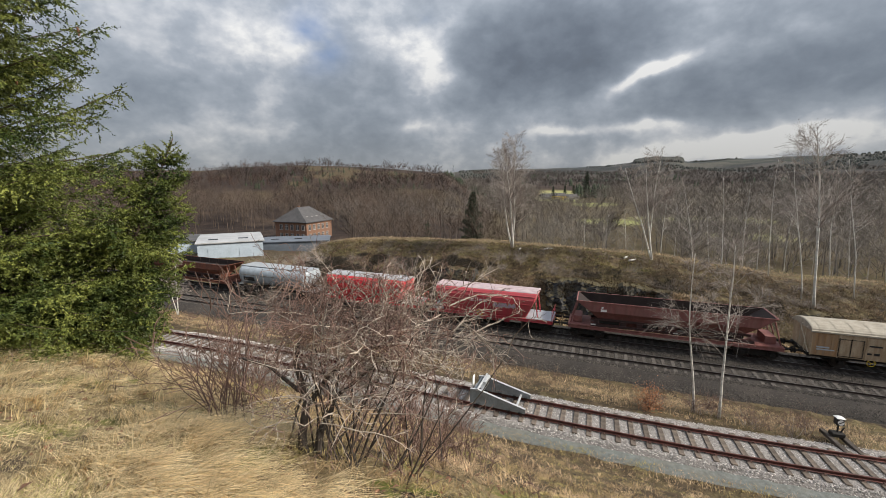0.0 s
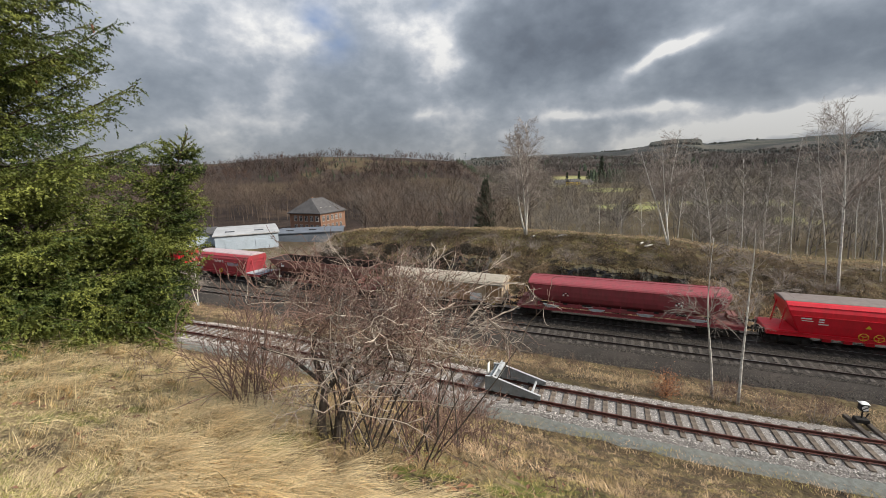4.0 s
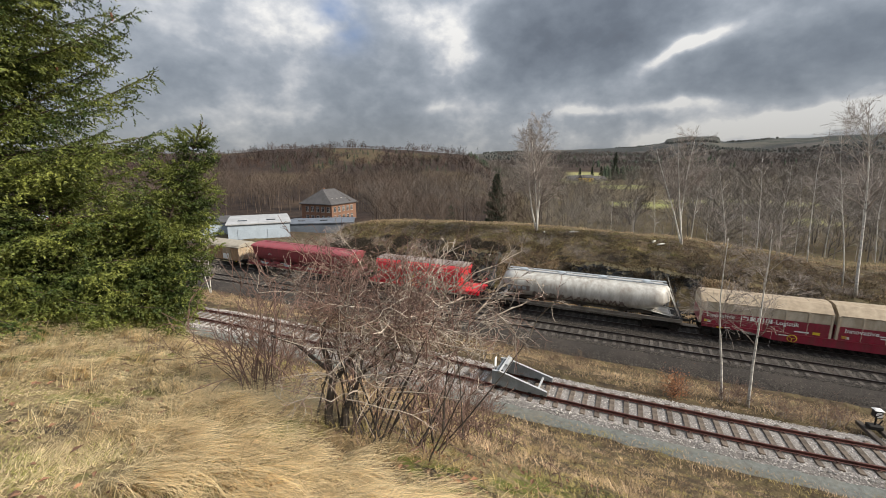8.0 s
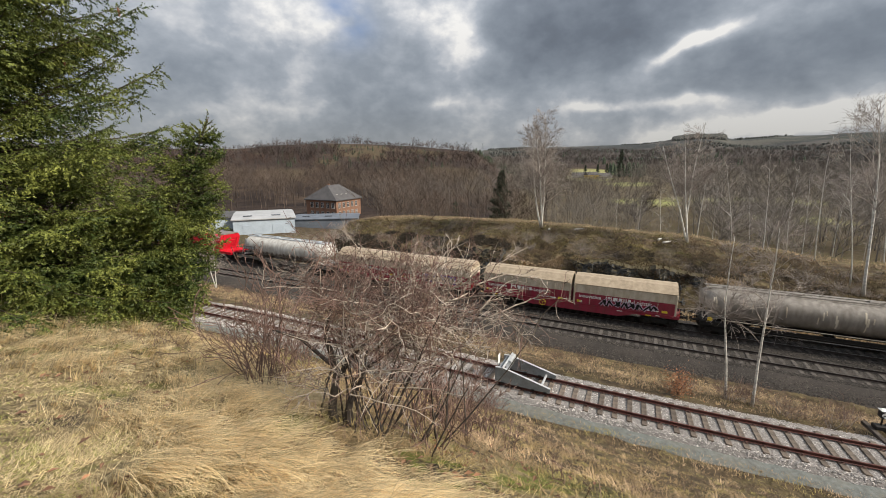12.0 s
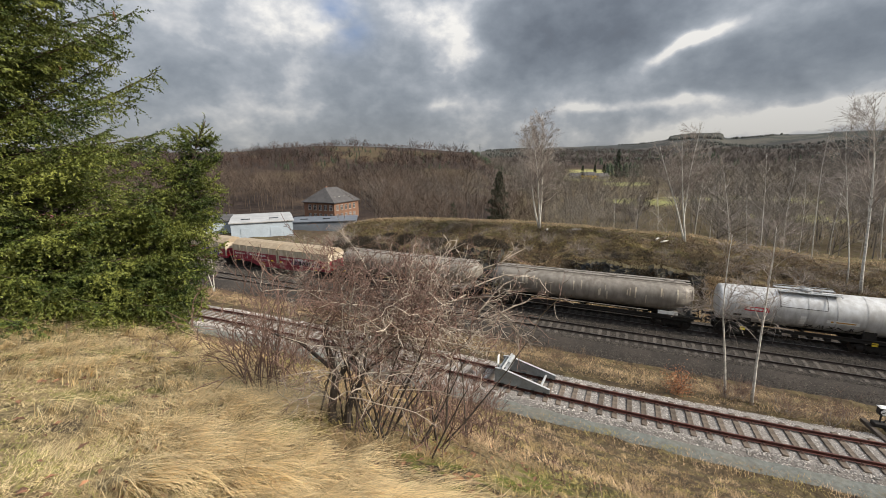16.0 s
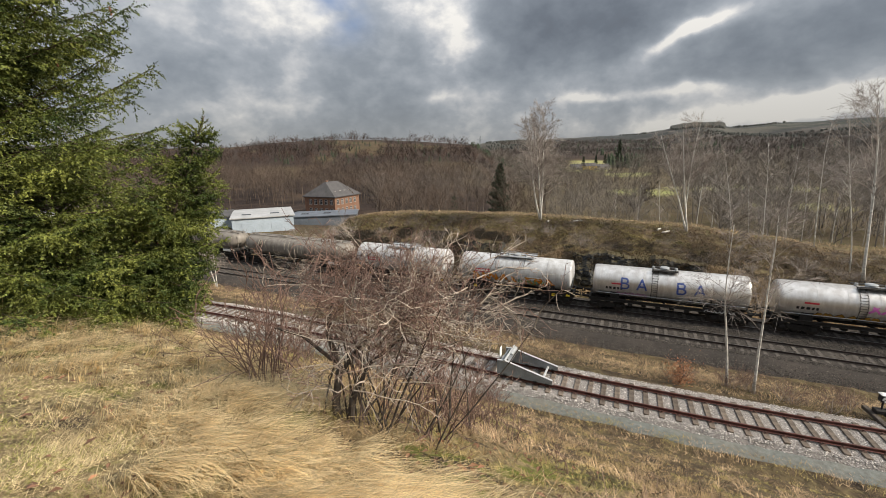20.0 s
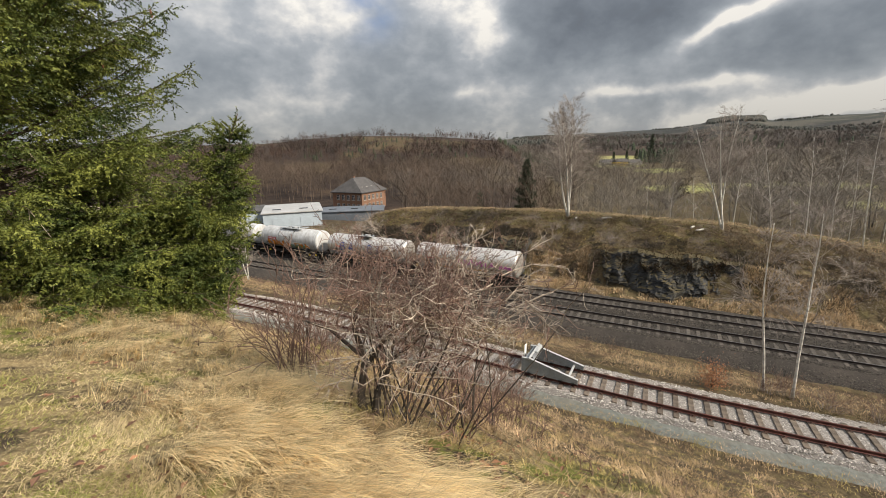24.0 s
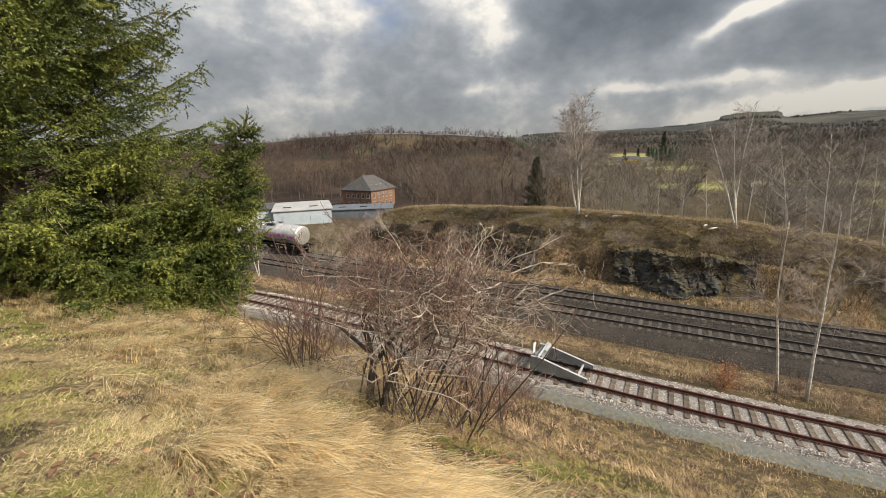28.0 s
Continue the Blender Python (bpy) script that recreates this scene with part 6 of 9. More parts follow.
M_STRAW = mat("straw_blade", (0.88, 0.73, 0.46), (0.68, 0.545, 0.33), 0.7, 0, 3.0, island=0.5, contrast=(0.42, 0.6), thin=0.42)
M_PALE = mat("short_bleached_blade", (0.72, 0.595, 0.37), (0.40, 0.315, 0.18), 0.75, 0, 1.6, island=0.4, thin=0.3)
M_GREENGRASS = mat("winter_green_blade", (0.215, 0.245, 0.05), (0.40, 0.37, 0.14), 0.7, 0, 0.9, island=0.4, thin=0.3)
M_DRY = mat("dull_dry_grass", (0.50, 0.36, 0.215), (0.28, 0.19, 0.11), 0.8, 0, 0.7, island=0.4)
M_BROWNGRASS = mat("brown_dead_grass", (0.165, 0.105, 0.057), (0.085, 0.055, 0.032), 0.8, 0, 0.7, island=0.4)
M_RANK = mat("rank_tawny_grass", (0.35, 0.245, 0.12), (0.18, 0.122, 0.06), 0.8, 0, 0.7, island=0.45)
M_MOSSY = mat("slope_moss_blade", (0.245, 0.215, 0.068), (0.31, 0.23, 0.10), 0.85, 0, 0.9, island=0.45)
M_OLIVE = mat("mossy_grass", (0.068, 0.064, 0.026), (0.10, 0.075, 0.04), 0.85, 0, 0.5, island=0.4)
M_NEEDLE = mat("spruce_needle", (0.036, 0.057, 0.012), (0.20, 0.22, 0.048), 0.6, 0, 1.3, contrast=(0.40, 0.66), island=0.45, spec=0.3, thin=0.12)
M_NEEDLE_FAR = mat("dark_far_needle", (0.022, 0.035, 0.018), (0.03, 0.045, 0.02), 0.8, 0, 0.5, island=0.4)
M_CONE = mat("spruce_cone", (0.30, 0.13, 0.07), (0.19, 0.085, 0.05), 0.7, 0, 20, fine=0.3)
M_BARK = mat("spruce_bark", (0.10, 0.07, 0.05), (0.055, 0.04, 0.03), 0.95, 0, 8, fine=0.3, bump=0.8)
M_TWIG = mat("grey_lichened_twig", (0.46, 0.40, 0.335), (0.16, 0.128, 0.10), 0.9, 0, 2.5, fine=0.2, island=0.3)
M_STEM = mat("dark_shrub_stem", (0.036, 0.028, 0.023), (0.08, 0.065, 0.053), 0.95, 0, 5, fine=0.3, bump=0.5)
M_REDTWIG = mat("reddish_twig", (0.185, 0.115, 0.09), (0.11, 0.07, 0.058), 0.85, 0, 2, island=0.35)
M_BIRCHBARK = mat("birch_bark", (0.70, 0.68, 0.63), (0.50, 0.475, 0.43), 0.8, 0, 3, fine=0.12, dirt=(0.06, 0.05, 0.045), dirt_scale=2.2, dirt_amount=0.65, stretch=(1.4, 1.4, 2.6))
M_BIRCHTWIG = mat("birch_twig", (0.34, 0.295, 0.26), (0.20, 0.17, 0.15), 0.9, 0, 2, island=0.35)
M_BRAMBLE = mat("brown_bramble", (0.20, 0.135, 0.092), (0.10, 0.07, 0.05), 0.9, 0, 1.5, island=0.45)
M_TOPMOSS = mat("crest_moss_grass", (0.165, 0.16, 0.048), (0.25, 0.20, 0.085), 0.85, 0, 0.35, island=0.4)
M_DRIFT = mat("pale_straw_drift", (0.52, 0.385, 0.23), (0.30, 0.212, 0.122), 0.8, 0, 0.5, island=0.4)
# bramble whose dark colour also carries the shade below the crest
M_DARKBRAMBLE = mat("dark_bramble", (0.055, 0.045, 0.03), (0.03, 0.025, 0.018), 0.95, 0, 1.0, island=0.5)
M_LITTER = mat("brown_leaf_litter", (0.24, 0.115, 0.06), (0.10, 0.058, 0.04), 0.8, 0, 3, island=0.5)
M_LEAF = mat("withered_beech_leaf", (0.36, 0.145, 0.06), (0.24, 0.10, 0.05), 0.7, 0, 5, island=0.4)
M_WOODS = mat("leafless_woods", (0.155, 0.132, 0.112), (0.09, 0.077, 0.066), 0.95, 0, 0.06, island=0.45)
M_WOODS_RED = mat("reddish_hill_woods", (0.095, 0.057, 0.044), (0.05, 0.034, 0.027), 0.95, 0, 0.03, island=0.45)
# forest colour with the haze of distance mixed in
M_FARWOOD = mat("hazy_far_forest", (0.042, 0.046, 0.042), (0.062, 0.062, 0.054), 0.95, 0, 0.004, island=0.3)
M_WOODS_DARK = mat("dark_hill_foot_woods", (0.115, 0.085, 0.066), (0.06, 0.045, 0.036), 0.95, 0, 0.05, island=0.45)
M_WOODS_DEEP = mat("deep_brown_thicket", (0.05, 0.036, 0.03), (0.03, 0.023, 0.02), 0.95, 0, 0.05, island=0.45)
# woods on the far slopes, greyed in colour for haze
M_WOODS_FAR = mat("hazy_slope_woods", (0.12, 0.10, 0.088), (0.075, 0.066, 0.06), 0.95, 0, 0.01, island=0.35)
M_WOODS_GREY = mat("grey_valley_woods", (0.22, 0.195, 0.172), (0.14, 0.124, 0.109), 0.95, 0, 0.05, island=0.25)


def heights(xs, ys):
    return np.array([ground(float(a), float(b)) for a, b in zip(xs, ys)])


def blade_field(name, label, material, pts, length, width, lean_dir, lean, rng, category="grass", spread=0.6, pieces=3):
    """Grass blades in two or three bent pieces at given places."""
    n = len(pts)
    L = length * rng.uniform(0.6, 1.3, n)
    az = lean_dir + rng.normal(0, spread, n)
    tilt = np.clip(lean + rng.normal(0, 0.25, n), 0.05, 1.45)
    h = np.stack([np.sin(az), np.cos(az), np.zeros(n)], 1)
    up = np.array([0, 0, 1.0])
    side = np.stack([np.cos(az), -np.sin(az), np.zeros(n)], 1) * (width * rng.uniform(0.6, 1.4, n))[:, None]
    p, rows = pts.copy(), []
    for bend, w in ((0.5, 1.0), (1.0, 0.8), (1.3, 0.45)) if pieces == 3 else ((0.6, 1.0), (1.2, 0.7)):
        rows += [p - side * w, p + side * w]
        a = np.clip(tilt * bend, 0, 1.7)
        p = p + (h * np.sin(a)[:, None] + up * np.cos(a)[:, None]) * (L / pieces)[:, None]
    v = np.stack(rows + [p], 1).reshape(-1, 3)
    t = np.array([(0, 1, 3), (0, 3, 2), (2, 3, 5), (2, 5, 4), (4, 5, 6)] if pieces == 3 else [(0, 1, 3), (0, 3, 2), (2, 3, 4)])
    tris = (t[None] + (np.arange(n) * (2 * pieces + 1))[:, None, None]).reshape(-1, 3)
    tagged(new(name, mesh_from_arrays(name, v, tris, material)), label, category, kind="stuff")


def field_noise(x, y, s, o=0.0):
    return np.array([noise.noise(Vector((float(a) * s, float(b) * s, o))) for a, b in zip(x, y)])


def build_grass():
    rng = np.random.default_rng(4)
    # foreground: long flattened straw in tussocks, short turf between
    def brow_at(u):
        return np.interp(u, [b[0] for b in BROW], [b[1] for b in BROW])

    def bank_spots(n, r0, r1, slack):
        r = r0 * (r1 / r0) ** rng.random(n)
        az = np.radians(rng.uniform(-64, 52, n))
        x, y = r * np.sin(az), r * np.cos(az)
        q = np.array([un(float(a), float(b)) for a, b in zip(x, y)])
        ok = q[:, 1] < brow_at(q[:, 0]) + slack + 0.2 * rng.normal(size=n)
        # trodden and shaded out round the foot of the big bush
        ok &= np.hypot((x + 0.3) / 1.25, y - 3.3) > 0.62 + 0.1 * rng.normal(size=n)
        x, y, q = x[ok], y[ok], q[ok]
        width = 1.45 + 1.5 * np.clip((18.8 - q[:, 0]) / 5, 0, 1)
        edge = np.clip((q[:, 1] - brow_at(q[:, 0]) + width) / width, 0, 1)
        mix = field_noise(x, y, 0.55, 2.0) + 0.5 * field_noise(x, y, 1.7, 5.0)
        return x, y, edge, mix

    x, y, edge, mix = bank_spots(4300, 1.1, 16, 0.45)
    rank = (mix * 0.6 + edge * 1.35 + rng.normal(0, 0.10, len(x))) > 0.55
    x, y, edge = x[rank], y[rank], edge[rank]
    flow = 1.75 + 0.75 * field_noise(x, y, 0.6, 9.0)
    upright = rng.random(len(x)) < 0.03 + 0.08 * edge
    size = 0.6 + 0.8 * rng.random(len(x))
    for name, label, pick, per, lean, wide in (("long_straw", "long flattened straw-yellow grass on the bank", ~upright, 44, 1.32, 0.30), ("straw_tufts", "loose arching straw tufts on the bank", upright, 26, 0.95, 0.5)):
        cx, cy = np.repeat(x[pick], per), np.repeat(y[pick], per)
        fl, sz = np.repeat(flow[pick], per), np.repeat(size[pick], per)
        n = len(cx)
        a, d = rng.uniform(0, TAU, n), np.abs(rng.normal(0, 0.06, n)) * sz
        px, py = cx + d * np.sin(a), cy + d * np.cos(a)
        P = np.stack([px, py, heights(px, py) - 0.01], 1)
        blade_field(name, label, M_STRAW, P, 0.40 * sz, 0.0013 + 0.00028 * np.hypot(px, py), fl, lean, rng, spread=wide)
    x, y, edge, mix = bank_spots(430000, 1.3, 13, 0.2)
    clump = field_noise(x, y, 1.6, 33.0) + 0.6 * field_noise(x, y, 4.5, 37.0)
    bare = (field_noise(x, y, 1.9, 21.0) > 0.40) | (clump < -0.55)
    keep = (~bare | (rng.random(len(x)) < 0.2)) & (rng.random(len(x)) < 1.1 - 0.75 * edge)
    x, y, edge, mix, clump = x[keep], y[keep], edge[keep], mix[keep], clump[keep]
    n = len(x)
    P = np.stack([x, y, heights(x, y) - 0.006], 1)
    far = np.hypot(x, y)
    lie = 1.6 + 2.2 * field_noise(x, y, 1.3, 15.0) + rng.normal(0, 1.7, n)
    tilt = np.clip(rng.normal(0.95, 0.3, n), 0.1, 1.45)
    out = np.stack([np.sin(lie) * np.sin(tilt), np.cos(lie) * np.sin(tilt), np.cos(tilt)], 1)
    tip = P + out * (0.05 * (1 + 0.55 * clump) * rng.uniform(0.5, 1.35, n))[:, None]
    green = rng.random(n) < np.clip(0.36 + 0.24 * (edge < 0.05) - 0.9 * mix, 0.05, 0.88)
    for name, label, material, k in (("short_green_grass", "short yellow-green winter grass on the bank", M_GREENGRASS, green), ("short_pale_grass", "short bleached grass on the bank", M_PALE, ~green)):
        v, f = slivers(P[k], tip[k], 0.0010 + 0.00036 * far[k], rng)
        tagged(new(name, mesh_from_arrays(name, v, f, material)), label, "grass", kind="stuff")
    # short grass behind and beside the viewer
    n = 9000
    r = 0.4 * (9 / 0.4) ** rng.random(n)
    az = np.radians(rng.uniform(52, 296, n))
    x, y = r * np.sin(az), r * np.cos(az)
    P = np.stack([x, y, heights(x, y) - 0.01], 1)
    half = rng.random(n) < 0.5
    blade_field("back_green_grass", "short yellow-green winter grass on the bank", M_GREENGRASS, P[half], 0.10, 0.004, np.full(half.sum(), 1.6), 0.8, rng, spread=1.4)
    blade_field("back_pale_grass", "short bleached grass on the bank", M_PALE, P[~half], 0.13, 0.004, np.full((~half).sum(), 1.6), 1.0, rng, spread=1.2)
    # the slope down to the siding: matted tussocks that droop all round
    def mats(name, label, material, u, w, per, length, width, lean, low, high, spread):
        p = np.array([xy(a, b) for a, b in zip(u, w)])
        kind = field_noise(p[:, 0], p[:, 1], 0.7, 3.0) + 0.5 * field_noise(p[:, 0], p[:, 1], 2.1, 13.0) + rng.normal(0, 0.08, len(p))
        p = np.repeat(p[(kind >= low) & (kind < high)], per, 0)
        n = len(p)
        a, d = rng.uniform(0, TAU, n), np.abs(rng.normal(0, 0.09, n))
        x, y = p[:, 0] + d * np.sin(a), p[:, 1] + d * np.cos(a)
        P = np.stack([x, y, heights(x, y) - 0.01 + 0.05 * np.exp(-(d / 0.09) ** 2)], 1)
        blade_field(name, label, material, P, length, width, a, lean, rng, spread=spread, pieces=2)

    def slope_spots(n, u0, u1, lo, hi):
        u = rng.uniform(u0, u1, n)
        brow = np.interp(u, [b[0] for b in BROW], [b[1] for b in BROW])
        w = brow + lo + (hi - lo) * rng.random(n) ** 1.4
        k = w < -18.7
        return u[k], w[k]

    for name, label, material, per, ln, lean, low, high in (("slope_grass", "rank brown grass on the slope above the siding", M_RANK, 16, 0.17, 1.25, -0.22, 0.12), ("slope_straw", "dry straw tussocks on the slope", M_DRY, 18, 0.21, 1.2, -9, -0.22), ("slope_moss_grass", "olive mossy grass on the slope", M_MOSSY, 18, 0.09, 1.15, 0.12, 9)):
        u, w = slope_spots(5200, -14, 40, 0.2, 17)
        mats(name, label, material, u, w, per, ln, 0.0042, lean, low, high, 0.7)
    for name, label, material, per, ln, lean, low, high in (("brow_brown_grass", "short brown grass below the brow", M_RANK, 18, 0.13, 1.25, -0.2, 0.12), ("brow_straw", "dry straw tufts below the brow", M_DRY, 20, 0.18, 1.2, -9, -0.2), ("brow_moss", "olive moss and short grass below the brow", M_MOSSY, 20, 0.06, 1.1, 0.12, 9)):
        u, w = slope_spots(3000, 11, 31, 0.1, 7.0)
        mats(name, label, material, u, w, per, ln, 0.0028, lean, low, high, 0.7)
    # tufts that hang over the edge of the grit path
    n = 7000
    x = rng.uniform(-17, 31, n)
    y = np.array([line_s(float(a)) for a in x]) - 2.28 - 1.1 * rng.random(n) ** 1.3
    P = np.stack([x, y, heights(x, y) + 0.01], 1)
    k = field_noise(x, y, 0.8, 4.0) + rng.normal(0, 0.12, n)
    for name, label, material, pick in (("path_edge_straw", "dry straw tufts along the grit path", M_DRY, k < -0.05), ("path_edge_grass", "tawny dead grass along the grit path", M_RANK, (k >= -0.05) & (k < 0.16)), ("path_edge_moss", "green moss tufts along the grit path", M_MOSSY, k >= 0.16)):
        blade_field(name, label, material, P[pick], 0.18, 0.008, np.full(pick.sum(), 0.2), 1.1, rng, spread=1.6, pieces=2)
    # strips beside the lines and on the cutting
    def strip_grass(name, label, material, lo, hi, count, length, width, u0=-40, u1=55, lean=0.6):
        u, w = rng.uniform(u0, u1, count), rng.uniform(lo, hi, count)
        p = np.array([xy(a, b) for a, b in zip(u, w)])
        k = field_noise(p[:, 0], p[:, 1], 0.7, 8.0) > -0.28
        zone = np.interp(u, [b[0] for b in ROCK_ZONES], [b[1] for b in ROCK_ZONES])
        k &= ~((zone > 0.3) & (w > 3.9) & (w < 6.2))
        p = p[k]
        P = np.stack([p[:, 0], p[:, 1], heights(p[:, 0], p[:, 1]) - 0.02], 1)
        blade_field(name, label, material, P, length, width, rng.uniform(0, TAU, len(P)), lean, rng, pieces=2)
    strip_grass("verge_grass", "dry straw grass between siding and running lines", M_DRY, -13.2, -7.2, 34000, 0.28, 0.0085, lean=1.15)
    strip_grass("verge_brown_grass", "brown dead grass between siding and running lines", M_RANK, -13.2, -7.0, 25000, 0.26, 0.0085, lean=1.15)
    strip_grass("cutting_foot_grass", "dry tussocks at the foot of the rock", M_DRIFT, 2.4, 4.3, 22000, 0.42, 0.018, -12, 55, 0.9)
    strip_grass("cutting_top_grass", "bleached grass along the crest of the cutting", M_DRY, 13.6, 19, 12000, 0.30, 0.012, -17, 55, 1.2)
    strip_grass("cutting_moss", "yellow-green moss over the outcrop", M_MOSSY, 6.6, 11.0, 9000, 0.14, 0.02, 13, 25, 1.2)
    strip_grass("cutting_top_moss", "olive mossy grass under the crest", M_TOPMOSS, 9.6, 15.2, 34000, 0.20, 0.02, -17, 26, 1.1)
    strip_grass("straw_drift", "pale straw drift between the outcrops", M_DRIFT, 2.4, 7.2, 9000, 0.45, 0.02, 8.8, 14.4, 1.0)
    strip_grass("straw_drift", "pale straw drift beside the outcrop", M_DRIFT, 2.4, 6.5, 7000, 0.45, 0.018, 27.0, 34.0, 1.0)
    strip_grass("cutting_slope_grass", "mossy brown grass on the cutting", M_OLIVE, 5.0, 13.5, 34000, 0.24, 0.016, -17, 55, 0.9)
    strip_grass("cutting_brown_grass", "rank brown grass on the cutting", M_BROWNGRASS, 4.4, 15.5, 44000, 0.36, 0.013, -19, 55, 1.1)
    strip_grass("cutting_straw", "dull straw in drifts on the cutting", M_RANK, 4.2, 13.0, 15000, 0.40, 0.011, -19, 55, 1.2)


    # tangled brush: fine bare twigs over the cutting, the verge and the slope
    def brush(name, label, material, u0, u1, n0, n1, count, size, thresh, seed, width=0.0065):
        u, w = rng.uniform(u0, u1, count), rng.uniform(n0, n1, count)
        p = np.array([xy(a, b) for a, b in zip(u, w)])
        k = field_noise(p[:, 0], p[:, 1], 0.45, seed) + 0.4 * field_noise(p[:, 0], p[:, 1], 1.6, seed + 3) > thresh
        zone = np.interp(u, [b[0] for b in ROCK_ZONES], [b[1] for b in ROCK_ZONES])
        p = p[k & ~((zone > 0.2) & (w > 3.4) & (w < 6.8))]
        base = np.stack([p[:, 0], p[:, 1], heights(p[:, 0], p[:, 1]) - 0.02], 1)
        d = rng.normal(size=base.shape)
        d[:, 2] = np.abs(d[:, 2]) * 0.9 + 0.25
        mid = base + unit(d) * (size * rng.uniform(0.4, 1.3, len(base)))[:, None]
        d2 = unit(unit(d) + 0.5 * rng.normal(size=base.shape))
        v, f = slivers(np.concatenate([base, base + (mid - base) * 0.6]), np.concatenate([mid, base + (mid - base) * 0.6 + d2 * size * 0.45]), np.full(2 * len(base), width), rng)
        tagged(new(name, mesh_from_arrays(name, v, f, material)), label, "brush", kind="stuff")
    brush("cutting_brush", "tangled grey-brown bare brush on the cutting", M_BIRCHTWIG, -19, 55, 4.6, 13.5, 40000, 0.65, 0.08, 51.0)
    brush("crest_brush", "low brown bramble over the cutting", M_BRAMBLE, -19, 55, 4.2, 14.5, 44000, 0.45, -0.05, 61.0)
    # bramble bands, coloured dark to deepen the shaded face under the crest
    brush("dark_bramble", "dark bramble on the cutting, with the face's shade in its colour", M_DARKBRAMBLE, -17, 3, 5.0, 9.6, 52000, 0.42, -0.12, 91.0, 0.017)
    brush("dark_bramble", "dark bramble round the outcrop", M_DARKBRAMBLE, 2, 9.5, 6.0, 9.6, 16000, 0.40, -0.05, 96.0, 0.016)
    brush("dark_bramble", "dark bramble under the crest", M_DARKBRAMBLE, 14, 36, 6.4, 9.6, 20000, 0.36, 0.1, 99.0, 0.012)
    brush("verge_brush", "tangled brown brush on the verge", M_BRAMBLE, -25, 42, -12.6, -6.8, 28000, 0.34, 0.02, 71.0)
    brush("slope_brush", "dead brown stalks on the slope above the siding", M_BRAMBLE, 2, 34, -33, -20, 15000, 0.30, 0.12, 81.0)


build_grass()


def grow(wood, twigs, p, d, length, radius, depth, rnd, spread=0.6, kids=(3, 5), ratio=0.62, droop=0.0, wiggle=0.18, min_r=0.004, sides=5, up=0.0):
    """A branch with its side branches. Thick wood goes to one mesh, the last twigs to another."""
    n = 4 if depth > 0 else 3
    pts, rad = [p.copy()], [radius]
    dd = d.copy()
    for i in range(n):
        dd = (dd + Vector((rnd.gauss(0, wiggle), rnd.gauss(0, wiggle), rnd.gauss(0, wiggle) - droop + up))).normalized()
        pts.append(pts[-1] + dd * (length / n))
        rad.append(max(min_r, radius * (1 - 0.62 * (i + 1) / n)))
    (wood if depth > 1 or radius > 0.012 else twigs).tube(pts, rad, sides if depth > 1 else 3, False)
    if depth <= 0:
        return
    for k in range(rnd.randint(*kids)):
        t = rnd.uniform(0.25, 1.0)
        i = min(n - 1, int(t * n))
        q = pts[i].lerp(pts[i + 1], t * n - i)
        a = (pts[i + 1] - pts[i]).normalized()
        s = a.cross(Vector((rnd.gauss(0, 1), rnd.gauss(0, 1), rnd.gauss(0, 1)))).normalized()
        ang = spread * rnd.uniform(0.6, 1.3)
        grow(wood, twigs, q, (a * math.cos(ang) + s * math.sin(ang)).normalized(), length * ratio * rnd.uniform(0.65, 1.15), max(min_r, rad[i] * 0.6), depth - 1, rnd, spread, kids, ratio, droop, wiggle, min_r, sides, up)


